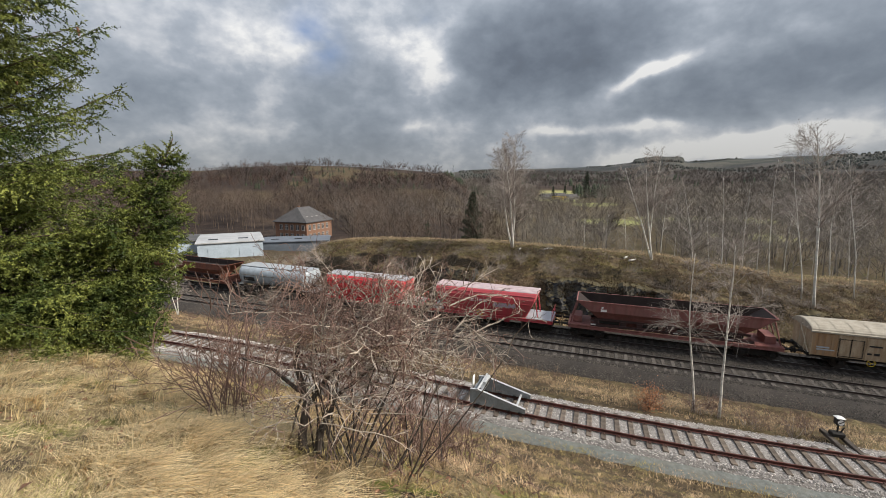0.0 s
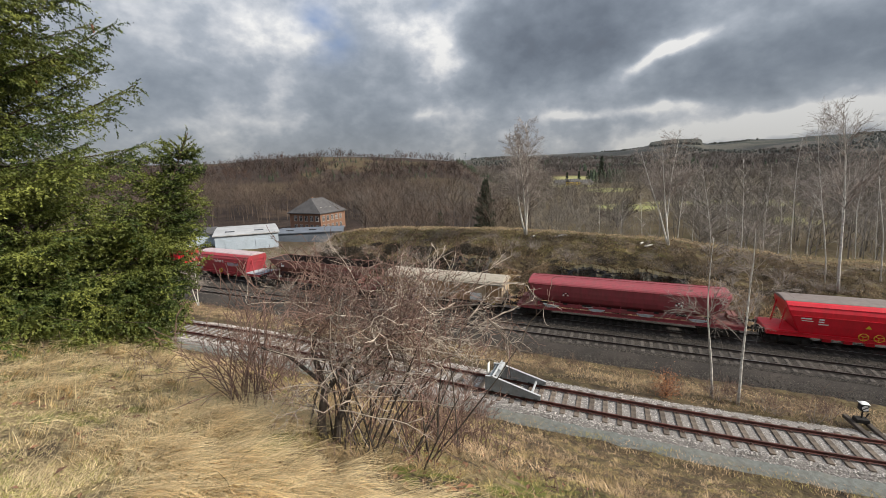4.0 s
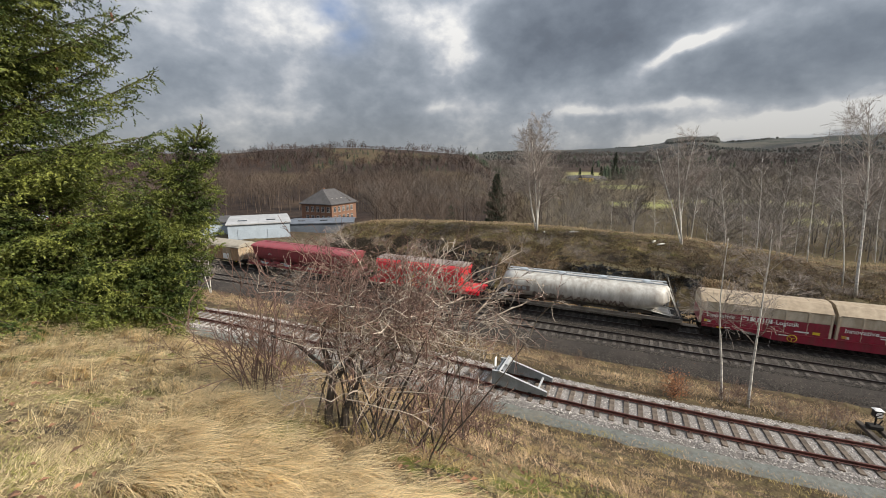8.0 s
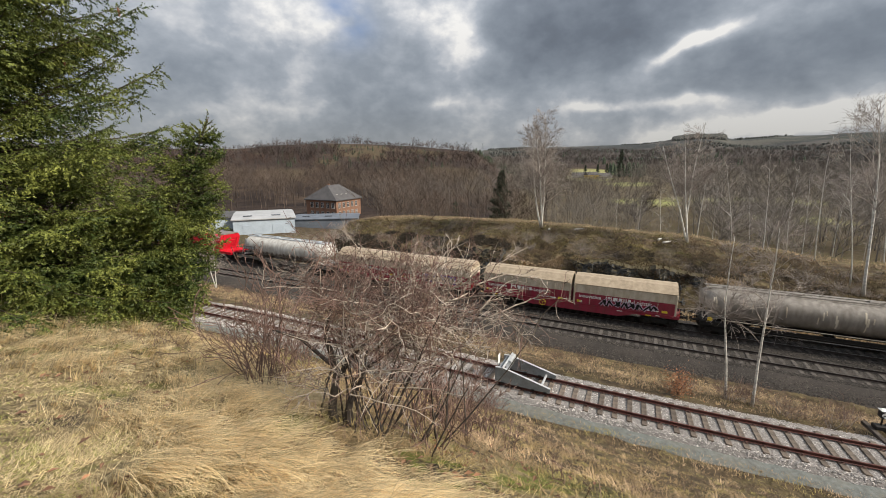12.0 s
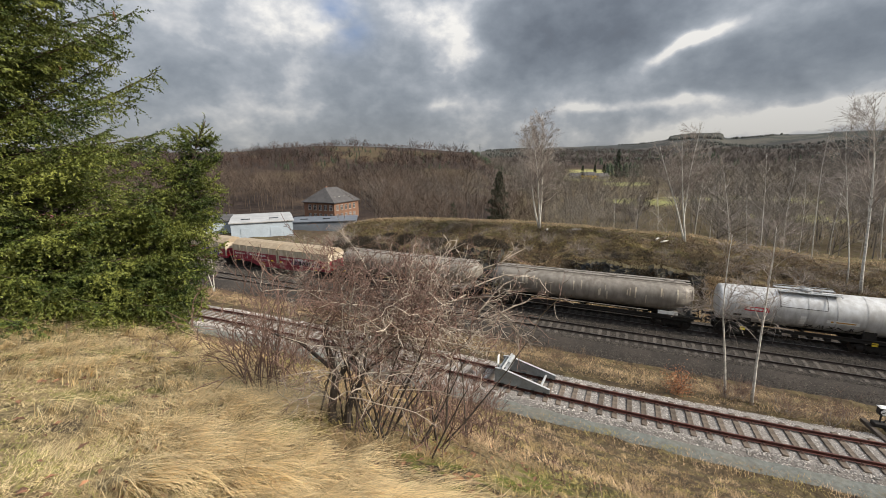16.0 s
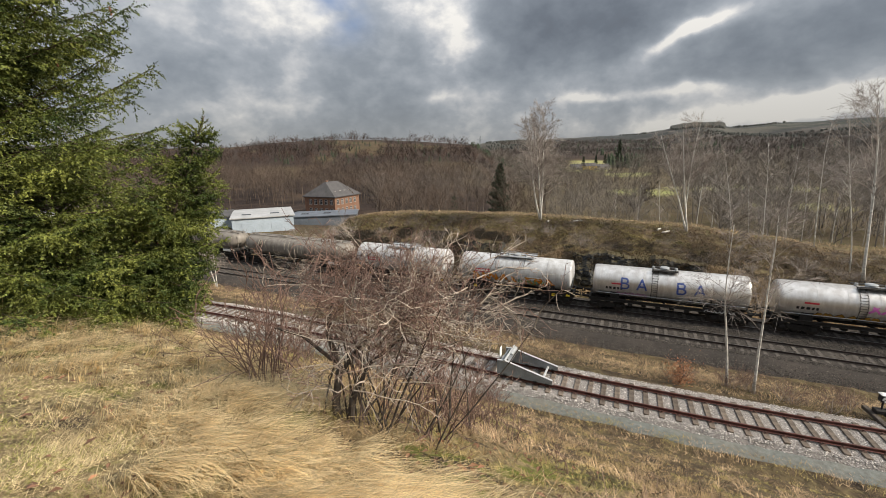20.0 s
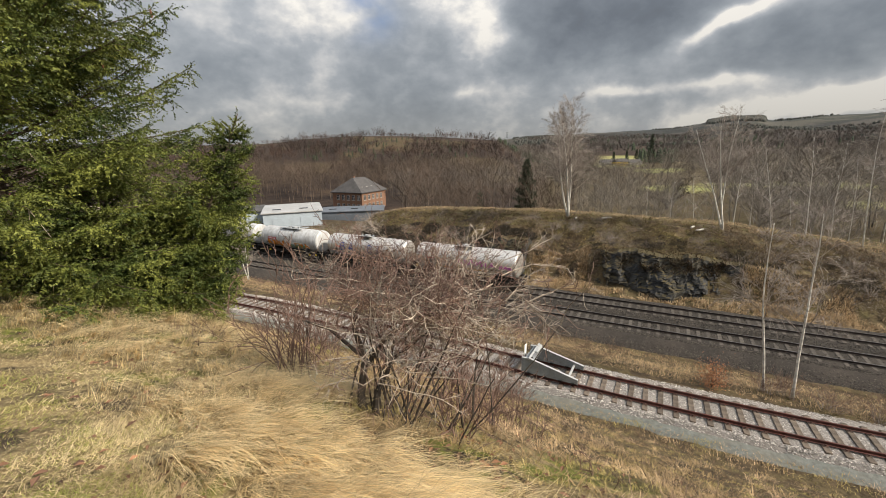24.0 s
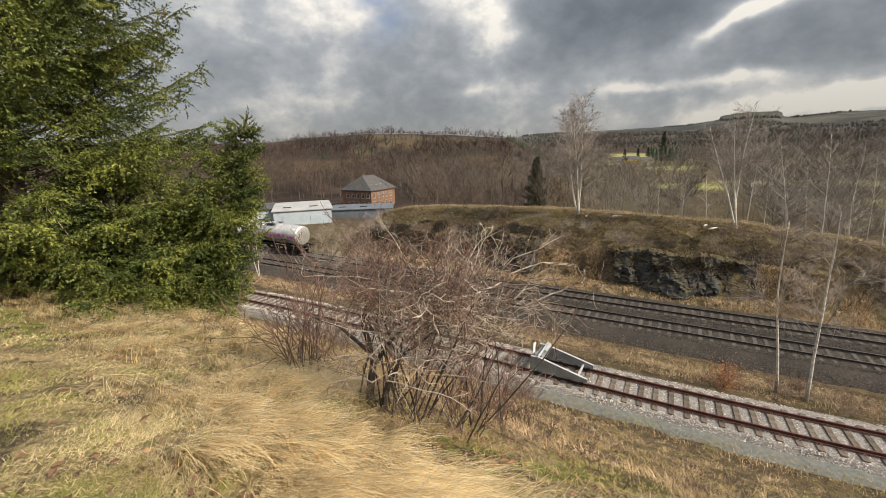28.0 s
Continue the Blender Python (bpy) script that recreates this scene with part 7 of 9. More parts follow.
def birch(x, y, z, height, label, seed, stems=1, lean=(0.0, 0.0), crown=0.35, radius=None, dense=1.0, slim=False, fine=0.0045, twiggy=False, fan=1.0):
    """A leafless birch: white stems, dark fine twigs."""
    rnd = random.Random(seed)
    t = thing("birch_tree", label, "tree", "birches", at=(x, y, z - 0.05))
    twig = Geo()
    R = radius or height * 0.0115
    for s in range(stems):
        stem, a = Geo(), TAU * s / max(1, stems) + rnd.uniform(0, 1)
        sp = 0.0 if stems == 1 else rnd.uniform(0.08, 0.2) * fan
        d = Vector((lean[0] + sp * math.cos(a), lean[1] + sp * math.sin(a), 1)).normalized()
        h = height * (1 if s == 0 else rnd.uniform(0.75, 0.97))
        pts, rad, p = [Vector((0.18 * sp * math.cos(a), 0.18 * sp * math.sin(a), 0))], [R * 1.25], None
        n = 12
        for i in range(n):
            d = (d + Vector((rnd.gauss(0, 0.03), rnd.gauss(0, 0.03), 0.012 * (1 if stems > 1 else 0)))).normalized()
            pts.append(pts[-1] + d * h / n)
            rad.append(max(0.008, R * (1 - (i + 1) / n * (0.82 if twiggy else 0.93))))
        stem.tube(pts, rad, 8)
        part("trunk", stem, M_BIRCHBARK, t, smooth=True)
        limbs = Geo()
        count = int((26 if not slim else 18) * dense)
        for k in range(count):
            f = rnd.uniform(crown, 0.98)
            i = min(n - 1, int(f * n))
            q = pts[i].lerp(pts[i + 1], f * n - i)
            az = rnd.uniform(0, TAU)
            tilt = rnd.uniform(0.45, 0.85)
            dd = Vector((math.cos(az) * math.sin(tilt), math.sin(az) * math.sin(tilt), math.cos(tilt)))
            L = h * (0.20 if not slim else 0.15) * (1.15 - 0.75 * (f - crown) / (1 - crown)) * rnd.uniform(0.6, 1.15)
            grow(limbs, twig, q, dd, L * (1.25 if twiggy else 1), max(0.012, rad[i] * 0.42), 3 if not slim and not twiggy else 2, rnd, 0.55, (3, 5) if not twiggy else (5, 8), 0.6 if not twiggy else 0.55, 0.035, 0.12, fine if not slim else 0.0065, 5)
        part("limbwork", limbs, M_BIRCHTWIG if not slim else M_BIRCHBARK, t)
    part("crown", twig, M_BIRCHTWIG, t, "fine purplish-brown twigs")
    return t


def shrub(name, label, x, y, z, stems, height, width, material, twig_mat, seed, depth=3, kids=(3, 5), radius=0.03, droop=0.03, lean=0.55, category="shrub", ratio=0.62, group="shrubs"):
    rnd = random.Random(seed)
    t = thing(name, label, category, group, at=(x, y, z - 0.04))
    wood, twig = Geo(), Geo()
    for s in range(stems):
        a = TAU * s / stems + rnd.uniform(-0.4, 0.4)
        tilt = lean * rnd.uniform(0.3, 1.2)
        d = Vector((math.cos(a) * math.sin(tilt), math.sin(a) * math.sin(tilt), math.cos(tilt)))
        p = Vector((math.cos(a), math.sin(a), 0)) * rnd.uniform(0.02, 0.12 + 0.04 * width)
        grow(wood, twig, p, d, height * 0.62 * rnd.uniform(0.7, 1.15), radius * rnd.uniform(0.6, 1.2), depth, rnd, 0.7, kids, ratio, droop, 0.2, 0.0035, 6)
    part("stemwork", wood, material, t)
    part("twigwork", twig, twig_mat, t)
    return t


def hawthorn(x, y, z):
    """The big spreading bush: thin dark stems, arching grey lichened branches, spurs and young shoots."""
    rnd = random.Random(71)
    t = thing("hawthorn_bush", "large leafless hawthorn bush with tangled lichen-grey branches", "bush", at=(x, y, z - 0.05))
    wood, twig, fine = Geo(), Geo(), Geo()

    def wander(p, d, length, n, wiggle, lift):
        pts = [p.copy()]
        for i in range(n):
            d = (d + Vector((rnd.gauss(0, wiggle), rnd.gauss(0, wiggle), rnd.gauss(0, wiggle) + lift))).normalized()
            pts.append(pts[-1] + d * (length / n))
        return pts

    def taper(n, r0, r1):
        return [lerp(r0, r1, i / n) for i in range(n + 1)]

    def off_to(pts, i, ang):
        a = (pts[min(i + 1, len(pts) - 1)] - pts[max(i - 1, 0)]).normalized()
        s = a.cross(Vector((rnd.gauss(0, 1), rnd.gauss(0, 1), rnd.gauss(0, 1)))).normalized()
        return (a * math.cos(ang) + s * math.sin(ang)).normalized()

    def bough(p, d, length, r, lift, red=False):
        """An arching branch with crooked side twigs and short spurs."""
        n = max(5, int(length / 0.11))
        pts = wander(p, d, length, n, 0.17, lift)
        geo = fine if red else twig
        geo.tube(pts, taper(n, r, 0.0026), 5, False)
        for i in range(1, n + 1):
            for _ in range(2):
                if rnd.random() < 0.25:
                    continue
                l2 = rnd.uniform(0.10, 0.42) * (1.15 - 0.5 * i / n)
                q = wander(pts[i], off_to(pts, i, rnd.uniform(0.6, 1.35)), l2, 4, 0.24, 0.03)
                g2 = fine if red or rnd.random() < 0.45 else twig
                g2.tube(q, taper(4, max(0.0028, r * 0.42), 0.0021), 3, False)
                for j in (1, 2, 3, 4):
                    if rnd.random() < 0.62:
                        e = wander(q[j], off_to(q, j, rnd.uniform(0.6, 1.4)), rnd.uniform(0.03, 0.14), 2, 0.2, 0.0)
                        g2.tube(e, [0.0024, 0.0021, 0.0016], 3, False)
        return pts

    # the old double stem
    trunk = [Vector((-0.30, -0.06, -0.1)), Vector((-0.33, -0.06, 0.35)), Vector((-0.27, -0.04, 0.72)), Vector((-0.36, 0.0, 1.06)), Vector((-0.28, 0.02, 1.42))]
    wood.tube(trunk, [0.052, 0.042, 0.034, 0.022, 0.012], 8)
    wood.tube([(-0.20, -0.08, -0.1), (-0.17, -0.1, 0.38), (0.0, -0.08, 0.75), (0.34, -0.06, 1.0)], [0.034, 0.027, 0.018, 0.009], 7)
    wood.tube([(-0.29, -0.05, 0.62), (-0.05, 0.02, 0.94), (0.3, 0.04, 1.14), (0.72, 0.08, 1.18)], [0.026, 0.02, 0.013, 0.008], 7)
    wood.tube([(-0.33, -0.04, 0.8), (-0.60, 0.04, 1.02), (-0.86, 0.08, 1.10)], [0.02, 0.014, 0.008], 6)
    # a sheaf of thin upright stems
    for s in range(32):
        a = rnd.uniform(0, TAU)
        tilt = rnd.uniform(0.05, 0.62)
        p = Vector((0.12 + rnd.gauss(0, 0.30), rnd.gauss(0, 0.14), -0.08))
        d = Vector((0.10 + math.cos(a) * math.sin(tilt), math.sin(a) * math.sin(tilt) * 0.7, math.cos(tilt))).normalized()
        n = 7
        pts = wander(p, d, rnd.uniform(0.8, 1.6), n, 0.05, 0.01)
        wood.tube(pts, taper(n, rnd.uniform(0.006, 0.014), 0.004), 5, False)
        for i in (5, 6, 7):
            if rnd.random() < 0.45:
                bough(pts[i], off_to(pts, i, rnd.uniform(0.4, 0.9)), rnd.uniform(0.25, 0.6), 0.0055, 0.0, rnd.random() < 0.5)
    # arching boughs that spread the crown
    for s in range(104):
        a = rnd.uniform(0, TAU)
        z0 = rnd.uniform(0.62, 1.5)
        p = Vector((0.22 + rnd.uniform(-0.52, 0.95) * (0.45 + 0.4 * z0), rnd.uniform(-0.38, 0.38), z0))
        d = Vector((math.cos(a), math.sin(a) * 0.65, rnd.uniform(-0.1, 0.9))).normalized()
        bough(p, d, rnd.uniform(0.4, 0.82), rnd.uniform(0.0045, 0.0085), -0.05)
    for s in range(46):
        a = rnd.uniform(0, TAU)
        p = Vector((rnd.uniform(-0.6, 1.05), rnd.uniform(-0.5, 0.5), rnd.uniform(0.9, 1.5)))
        bough(p, Vector((math.cos(a) * 0.5, math.sin(a) * 0.4, 0.8)).normalized(), rnd.uniform(0.3, 0.62), 0.005, 0.03, True)
    for s in range(22):
        p = Vector((rnd.uniform(-0.6, 0.9), rnd.uniform(-0.4, 0.4), rnd.uniform(0.8, 1.2)))
        bough(p, Vector((rnd.gauss(0, 0.2), rnd.gauss(0, 0.2), 1)).normalized(), rnd.uniform(0.6, 1.0), 0.004, 0.04, True)
    part("stemwork", wood, M_STEM, t, "dark furrowed stems")
    part("branchwork", twig, M_TWIG, t, "grey lichened branches")
    part("young_growth", fine, M_REDTWIG, t, "reddish young shoots")


def needle_mesh(name, origin, direction, length, k, rng, material, width=0.0045, reach=0.045):
    n = len(origin)
    t = rng.random((n, k))
    base = origin[:, None] + direction[:, None] * (t * length[:, None])[..., None]
    rd = rng.normal(size=(n, k, 3))
    d = unit(direction[:, None] * 0.9 + unit(rd) * 0.9)
    tip = base + d * (reach * rng.uniform(0.7, 1.3, (n, k)))[..., None]
    v, f = slivers(base.reshape(-1, 3), tip.reshape(-1, 3), np.full(n * k, width), rng)
    return mesh_from_arrays(name, v, f, material)


def spruce(x, y, z, height, spread, label, seed, whorl=0.32, per=7, top_from=0.0, needles=12, full_to=None, material=None, reach=0.06, width=0.006, power=0.8, lean=(0.0, 0.0)):
    rnd = random.Random(seed)
    rng = np.random.default_rng(seed)
    t = thing("spruce_tree", label, "tree", "spruces", at=(x, y, z - 0.1))
    trunk, limbs = Geo(), Geo()
    trunk.tube([(0, 0, 0), (lean[0] * height * 0.5, lean[1] * height * 0.5, height * 0.5), (lean[0] * height, lean[1] * height, height)], [height * 0.0125, height * 0.008, 0.012], 10)
    O, D, Ls = [], [], []

    def shoot(p, d, l):
        O.append(tuple(p)), D.append(tuple(d.normalized())), Ls.append(l)

    h = 0.25
    while h < height - 0.15:
        f = h / height
        R = spread * (1 - f) ** power * (0.86 + 0.14 * math.sin(h * 5)) + 0.10
        coarse = full_to is not None and h > full_to
        count = max(4, per - 3) if f > 0.72 else per if not coarse else max(4, per - 2)
        for k in range(count):
            az = TAU * k / count + h * 2.1 + rnd.uniform(-0.3, 0.3)
            L = R * rnd.uniform(0.72, 1.12)
            d = Vector((math.cos(az), math.sin(az), 0))
            n = max(4, int(L / 0.22)) if not coarse else max(3, int(L / 0.45))
            hh = min(height - 0.1, h + rnd.uniform(-0.5, 0.5) * whorl)
            p = Vector((lean[0] * hh, lean[1] * hh, hh))
            pts = [p.copy()]
            rise = lerp(-0.10, 0.55, f ** 0.7) + rnd.uniform(-0.28, 0.28)
            for i in range(n):
                s = (i + 1) / n
                slope = rise - 0.5 * s * (1 - f) + 0.55 * max(0, s - 0.6)
                d2 = Vector((d.x + rnd.gauss(0, 0.05), d.y + rnd.gauss(0, 0.05), slope)).normalized()
                p = p + d2 * (L / n)
                pts.append(p.copy())
                if s > 0.12:
                    side = Vector((-d.y, d.x, 0))
                    for sg in (-1, 1):
                        tl = (0.16 + 0.42 * L * 0.5 * (1 - s) + 0.10 * s) * rnd.uniform(0.6, 1.25)
                        td = (d * 0.55 + side * sg * 0.8 + Vector((0, 0, rnd.uniform(-1.1, 0.25)))).normalized()
                        m = max(1, int(tl / 0.10)) if not coarse else max(1, int(tl / 0.2))
                        q = p.copy()
                        for j in range(m):
                            shoot(q, td, 0.13)
                            if rnd.random() < 0.75:
                                shoot(q, td + Vector((rnd.gauss(0, 0.6), rnd.gauss(0, 0.6), rnd.gauss(-0.2, 0.4))), 0.11)
                            q = q + td * (tl / m)
                    shoot(p, d2, 0.15)
                    if not coarse:
                        q = p.copy()
                        for j in range(3):
                            td = Vector((rnd.gauss(0, 0.35), rnd.gauss(0, 0.35), -1.0 if rnd.random() < 0.8 else 0.7))
                            shoot(q, td, 0.14)
                            q = q + td.normalized() * 0.10
            limbs.tube(pts, [0.005 + 0.007 * L * (1 - i / len(pts)) for i in range(len(pts))], 4, False)
            shoot(p, d2 + Vector((0, 0, 0.3)), 0.16)
        h += whorl * rnd.uniform(0.8, 1.2) * (1.0 if not coarse else 1.4)
    for k in range(10):
        shoot(Vector((lean[0] * height, lean[1] * height, height - 0.09 * k)), Vector((rnd.gauss(0, 0.3), rnd.gauss(0, 0.3), 1)), 0.14)
    part("trunk", trunk, M_BARK, t, smooth=True)
    part("branchwork", limbs, M_BARK, t)
    me = needle_mesh("needles", np.array(O), np.array(D), np.array(Ls), needles, rng, material or M_NEEDLE, width, reach)
    part("foliage", me, None, t)
    return t


def near_spruce(x, y, z, height, reach_at, label, seed, whorl, per, top, lean=(0.0, 0.0), needles=7, droop=0.55, inner=0.22, cones=0, rise_at=((0, 0.05), (3, 0.5))):
    """A spruce seen close: whorls of limbs, drooping branchlets, and short shoots with needles all round."""
    rnd, rng = random.Random(seed), np.random.default_rng(seed)
    t = thing("spruce_tree", label, "tree", "spruces", at=(x, y, z))
    trunk, limbs, dead = Geo(), Geo(), Geo()
    stem = lambda h: Vector((lean[0] * h, lean[1] * h, h))
    trunk.tube([stem(height * k / 8) for k in range(9)], [max(0.008, height * 0.0125 * (1 - k / 8)) for k in range(9)], 10)
    O, D, S, tips = [], [], [], []

    def shoot(p, d, l):
        O.append((p.x, p.y, p.z)), D.append((d.x, d.y, d.z)), S.append(l)

    h = 0.08
    while h < height - 0.25:
        f = h / height
        full = h < top
        around = per if full else 5
        for k in range(around):
            if rnd.random() < (0.1 if f < 0.82 or not full else 0.6):
                continue
            az = TAU * (k + 0.5 * rnd.random()) / around + h * 2.1
            L = table(h, reach_at) * (rnd.uniform(0.86, 1.06) if rnd.random() < 0.72 else rnd.uniform(0.5, 0.86))
            d = Vector((math.cos(az), math.sin(az), 0))
            side = Vector((-d.y, d.x, 0))
            rise = table(h, rise_at) + rnd.uniform(-0.25, 0.25)
            L *= math.sqrt(1 + 0.7 * max(0.0, rise) ** 2)
            n = max(4, int(L / 0.125))
            p = stem(min(height - 0.1, h + rnd.uniform(-0.5, 0.5) * whorl))
            pts = [p.copy()]
            for i in range(n):
                s = (i + 1) / n
                slope = rise - droop * s * (1 - f) + 0.7 * max(0, s - 0.62)
                d2 = (d + side * rnd.gauss(0, 0.06) + Vector((0, 0, slope))).normalized()
                p = p + d2 * (L / n)
                pts.append(p.copy())
                if s < inner:
                    continue
                for sg in (-1, 1):
                    sl = (0.10 + 0.06 * min(L, 2.4) + 0.32 * min(L, 2.4) * (1 - s) ** 0.7) * rnd.uniform(0.5, 1.2)
                    td = (d2 * 0.8 + side * sg * 0.75 + Vector((0, 0, rnd.uniform(-1.0, 0.25)))).normalized()
                    q = p.copy()
                    for j in range(max(1, int(sl / 0.11))):
                        shoot(q, td, 0.17)
                        w = td.cross(Vector((0, 0, 1))).normalized()
                        for s2 in (-1, 1):
                            if rnd.random() < 0.62:
                                shoot(q, (td * 0.75 + w * s2 * 0.7 + Vector((0, 0, rnd.uniform(-0.45, 0.2)))).normalized(), rnd.uniform(0.10, 0.17))
                        q = q + td * 0.11
                        td = (td + Vector((rnd.gauss(0, 0.06), rnd.gauss(0, 0.06), -0.07 * (1 - f)))).normalized()
                    shoot(q, td, 0.14)
                shoot(p, d2, 0.17)
                if f < 0.6 and rnd.random() < 0.75:
                    # a spray that hangs from the limb
                    td, q = Vector((rnd.gauss(0, 0.25), rnd.gauss(0, 0.25), -1)).normalized(), p.copy()
                    for j in range(rnd.randint(1, 4)):
                        shoot(q, td, 0.15)
                        shoot(q, (td + Vector((rnd.gauss(0, 0.6), rnd.gauss(0, 0.6), 0.3))).normalized(), 0.14)
                        q = q + td * 0.11
            limbs.tube(pts, [0.004 + 0.0065 * L * (1 - i / len(pts)) for i in range(len(pts))], 4, False)
            shoot(p, (d2 + Vector((0, 0, 0.35))).normalized(), 0.14)
            tips.append(p.copy())
            if cones and h < 3.2 and rnd.random() < 0.45:
                # grey dead sprays hang under the live limbs
                a = pts[len(pts) // 2]
                e = a + d * rnd.uniform(0.3, 0.7) + side * rnd.uniform(-0.4, 0.4) + Vector((0, 0, rnd.uniform(-0.9, -0.2)))
                m = (a + e) / 2 + Vector((0, 0, rnd.uniform(0.05, 0.2)))
                dead.tube([a, m, e], [0.007, 0.005, 0.003], 3, False)
                dead.tube([m, m + (e - a) * 0.3 + side * rnd.uniform(-0.3, 0.3)], [0.004, 0.002], 3, False)
        h += whorl * rnd.uniform(0.8, 1.2) * (1.0 if full else 2.2)
    if height < 30:
        # the leader and its crown of upright shoots
        for k in range(5):
            shoot(stem(height - 0.1 * k), Vector((0, 0, 1)), 0.12)
        for hh, cnt, ln in ((height - 0.16, 5, 0.16), (height - 0.30, 5, 0.26), (height - 0.48, 6, 0.34)):
            for k in range(cnt):
                a = TAU * k / cnt + hh * 9
                dd = Vector((math.cos(a), math.sin(a), 0.75)).normalized()
                q = stem(hh)
                limbs.tube([q, q + dd * ln], [0.006, 0.003], 4, False)
                for j in range(int(ln / 0.06)):
                    shoot(q + dd * 0.06 * j, (dd + Vector((0, 0, 0.1 * j))).normalized(), 0.10)
    part("trunk", trunk, M_BARK, t, smooth=True)
    part("branchwork", limbs, M_BARK, t)
    if dead.v:
        part("dead_twigwork", dead, M_TWIG, t, "grey dead twigs")
    O, D, S = np.array(O), np.array(D), np.array(S)
    n = len(O)
    along = (np.arange(needles) + rng.random((n, needles))) / needles
    base = O[:, None] + D[:, None] * (along * S[:, None])[..., None]
    out = unit(np.cross(D[:, None], unit(rng.normal(size=(n, needles, 3)))))
    tip = base + unit(D[:, None] * 0.7 + out * 0.8) * rng.uniform(0.034, 0.056, (n, needles))[..., None]
    v, f = slivers(base.reshape(-1, 3), tip.reshape(-1, 3), np.full(n * needles, 0.0140 if needles < 6 else 0.0115), rng)
    part("foliage", mesh_from_arrays("needles", v, f, M_NEEDLE), None, t)
    hang = [p for p in tips if p.z > 4.5]
    for p in rnd.sample(hang, min(cones, len(hang))):
        part("cone", Geo().tube([p, p + Vector((0.01, 0, -0.05)), p + Vector((0.01, 0.01, -0.12)), p + Vector((0.0, 0.01, -0.16))], [0.012, 0.024, 0.022, 0.006], 7), M_CONE, t, "hanging reddish-brown cone")
    return t


def place_plants():
    # the tall spruce and the young one at the brow
    x, y, z = at_bearing(-46.0, 10.8)
    near_spruce(x, y, z - 0.4, 17.0, [(0, 3.5), (3, 3.2), (6.5, 2.95), (9, 2.6), (13, 1.5), (17, 0.15)], "tall dense green spruce at the edge of the bank", 3, 0.25, 13, 8.8, cones=16, needles=5, droop=0.30, inner=0.33, rise_at=((0, 0.0), (1.6, 0.15), (3.0, 0.55), (6, 0.85), (12, 0.95)))
    x, y, z = at_bearing(-34.0, 9.3)
    h = 13.72 - z
    near_spruce(x, y, z - 0.1, h, [(0, 1.0), (1.2, 1.0), (2.4, 0.72), (h - 0.7, 0.34), (h, 0.1)], "young spruce with upright tip beside the tall one", 5, 0.17, 9, 99, lean=(1.5 / h, 0.65 / h), needles=8, inner=0.1, droop=0.45)
    x, y, z = at_bearing(-38.5, 9.6)
    near_spruce(x, y, z - 0.2, 2.9, [(0, 1.8), (1.2, 1.6), (2.2, 1.0), (2.9, 0.4)], "low bushy spruce under the tall one", 7, 0.19, 11, 99, needles=7, inner=0.15)
    # the bush in the middle and the shrubs round it
    x, y, z = at_bearing(-6.6, 3.65)
    hawthorn(x, y, ground(x, y))
    for az, el, st, h, w, s in ((-20.6, -29.4, 9, 2.1, 0.5, 1), (-18.2, -28.6, 12, 1.7, 0.5, 2), (5.6, -39.0, 6, 1.2, 0.5, 3), (8.0, -38.5, 8, 1.0, 0.4, 4), (1.6, -34.9, 7, 1.7, 0.6, 5), (11.2, -36.2, 7, 0.9, 0.4, 6), (-1.7, -30.8, 8, 1.9, 0.7, 7), (4.3, -32, 7, 1.6, 0.7, 9), (-4.5, -35.2, 10, 1.3, 0.5, 10), (0.5, -37.5, 9, 1.25, 0.45, 11), (3.2, -38.6, 8, 1.0, 0.4, 12), (-21.8, -29.4, 12, 1.9, 0.5, 13), (-19.3, -28.2, 12, 2.0, 0.5, 14), (7.1, -37.5, 12, 1.5, 0.5, 15), (15.1, -38.0, 7, 0.9, 0.3, 16), (9.5, -34.5, 10, 1.5, 0.5, 17), (23.8, -40.5, 4, 0.6, 0.2, 18), (-15.5, -27.0, 10, 1.8, 0.6, 19), (4.6, -35.6, 15, 1.5, 0.9, 20), (8.6, -36.0, 15, 1.5, 0.9, 21), (12.0, -37.0, 12, 1.1, 0.7, 22)):
        x, y = far_hit(az, el, 1.5, 16)
        shrub("shrub", "thin reddish-brown leafless shrub on the slope", x, y, ground(x, y), st, h, w, M_REDTWIG, M_REDTWIG, 100 + s, 2, (2, 3), 0.008, 0.0, 0.16, ratio=0.45)
    x, y = far_hit(-14.3, -23.3, 3, 30)
    shrub("sapling", "slender leafless sapling with spreading grey twigs", x, y, ground(x, y), 3, 4.4, 0.4, M_STEM, M_BIRCHTWIG, 131, 3, (4, 6), 0.026, 0.0, 0.35, "tree")
    for az, r, h, s in ((-3, 19, 2.4, 1), (-8, 21, 2.2, 2), (4, 18, 1.6, 3), (-17, 23, 2.0, 4), (12, 15.0, 1.2, 5)):
        x, y, z = at_bearing(az, r)
        if abs(y - line_s(x)) < 2.6:
            y += 4.0
        shrub("shrub", "leafless shrub beside the siding", x, y, ground(x, y), 12, h, 0.6, M_REDTWIG, M_REDTWIG, 140 + s, 3, (3, 4), 0.014, 0.0, 0.5)
    # thin brush round the birches on the verge
    for u, n, st, h, s in ((12.4, -10.6, 9, 1.6, 1), (13.6, -9.6, 10, 1.9, 2), (15.2, -10.2, 10, 1.7, 3), (16.8, -9.4, 9, 1.5, 4), (18.6, -9.9, 9, 1.3, 5), (14.4, -8.6, 8, 1.4, 6)):
        x, y = xy(u, n)
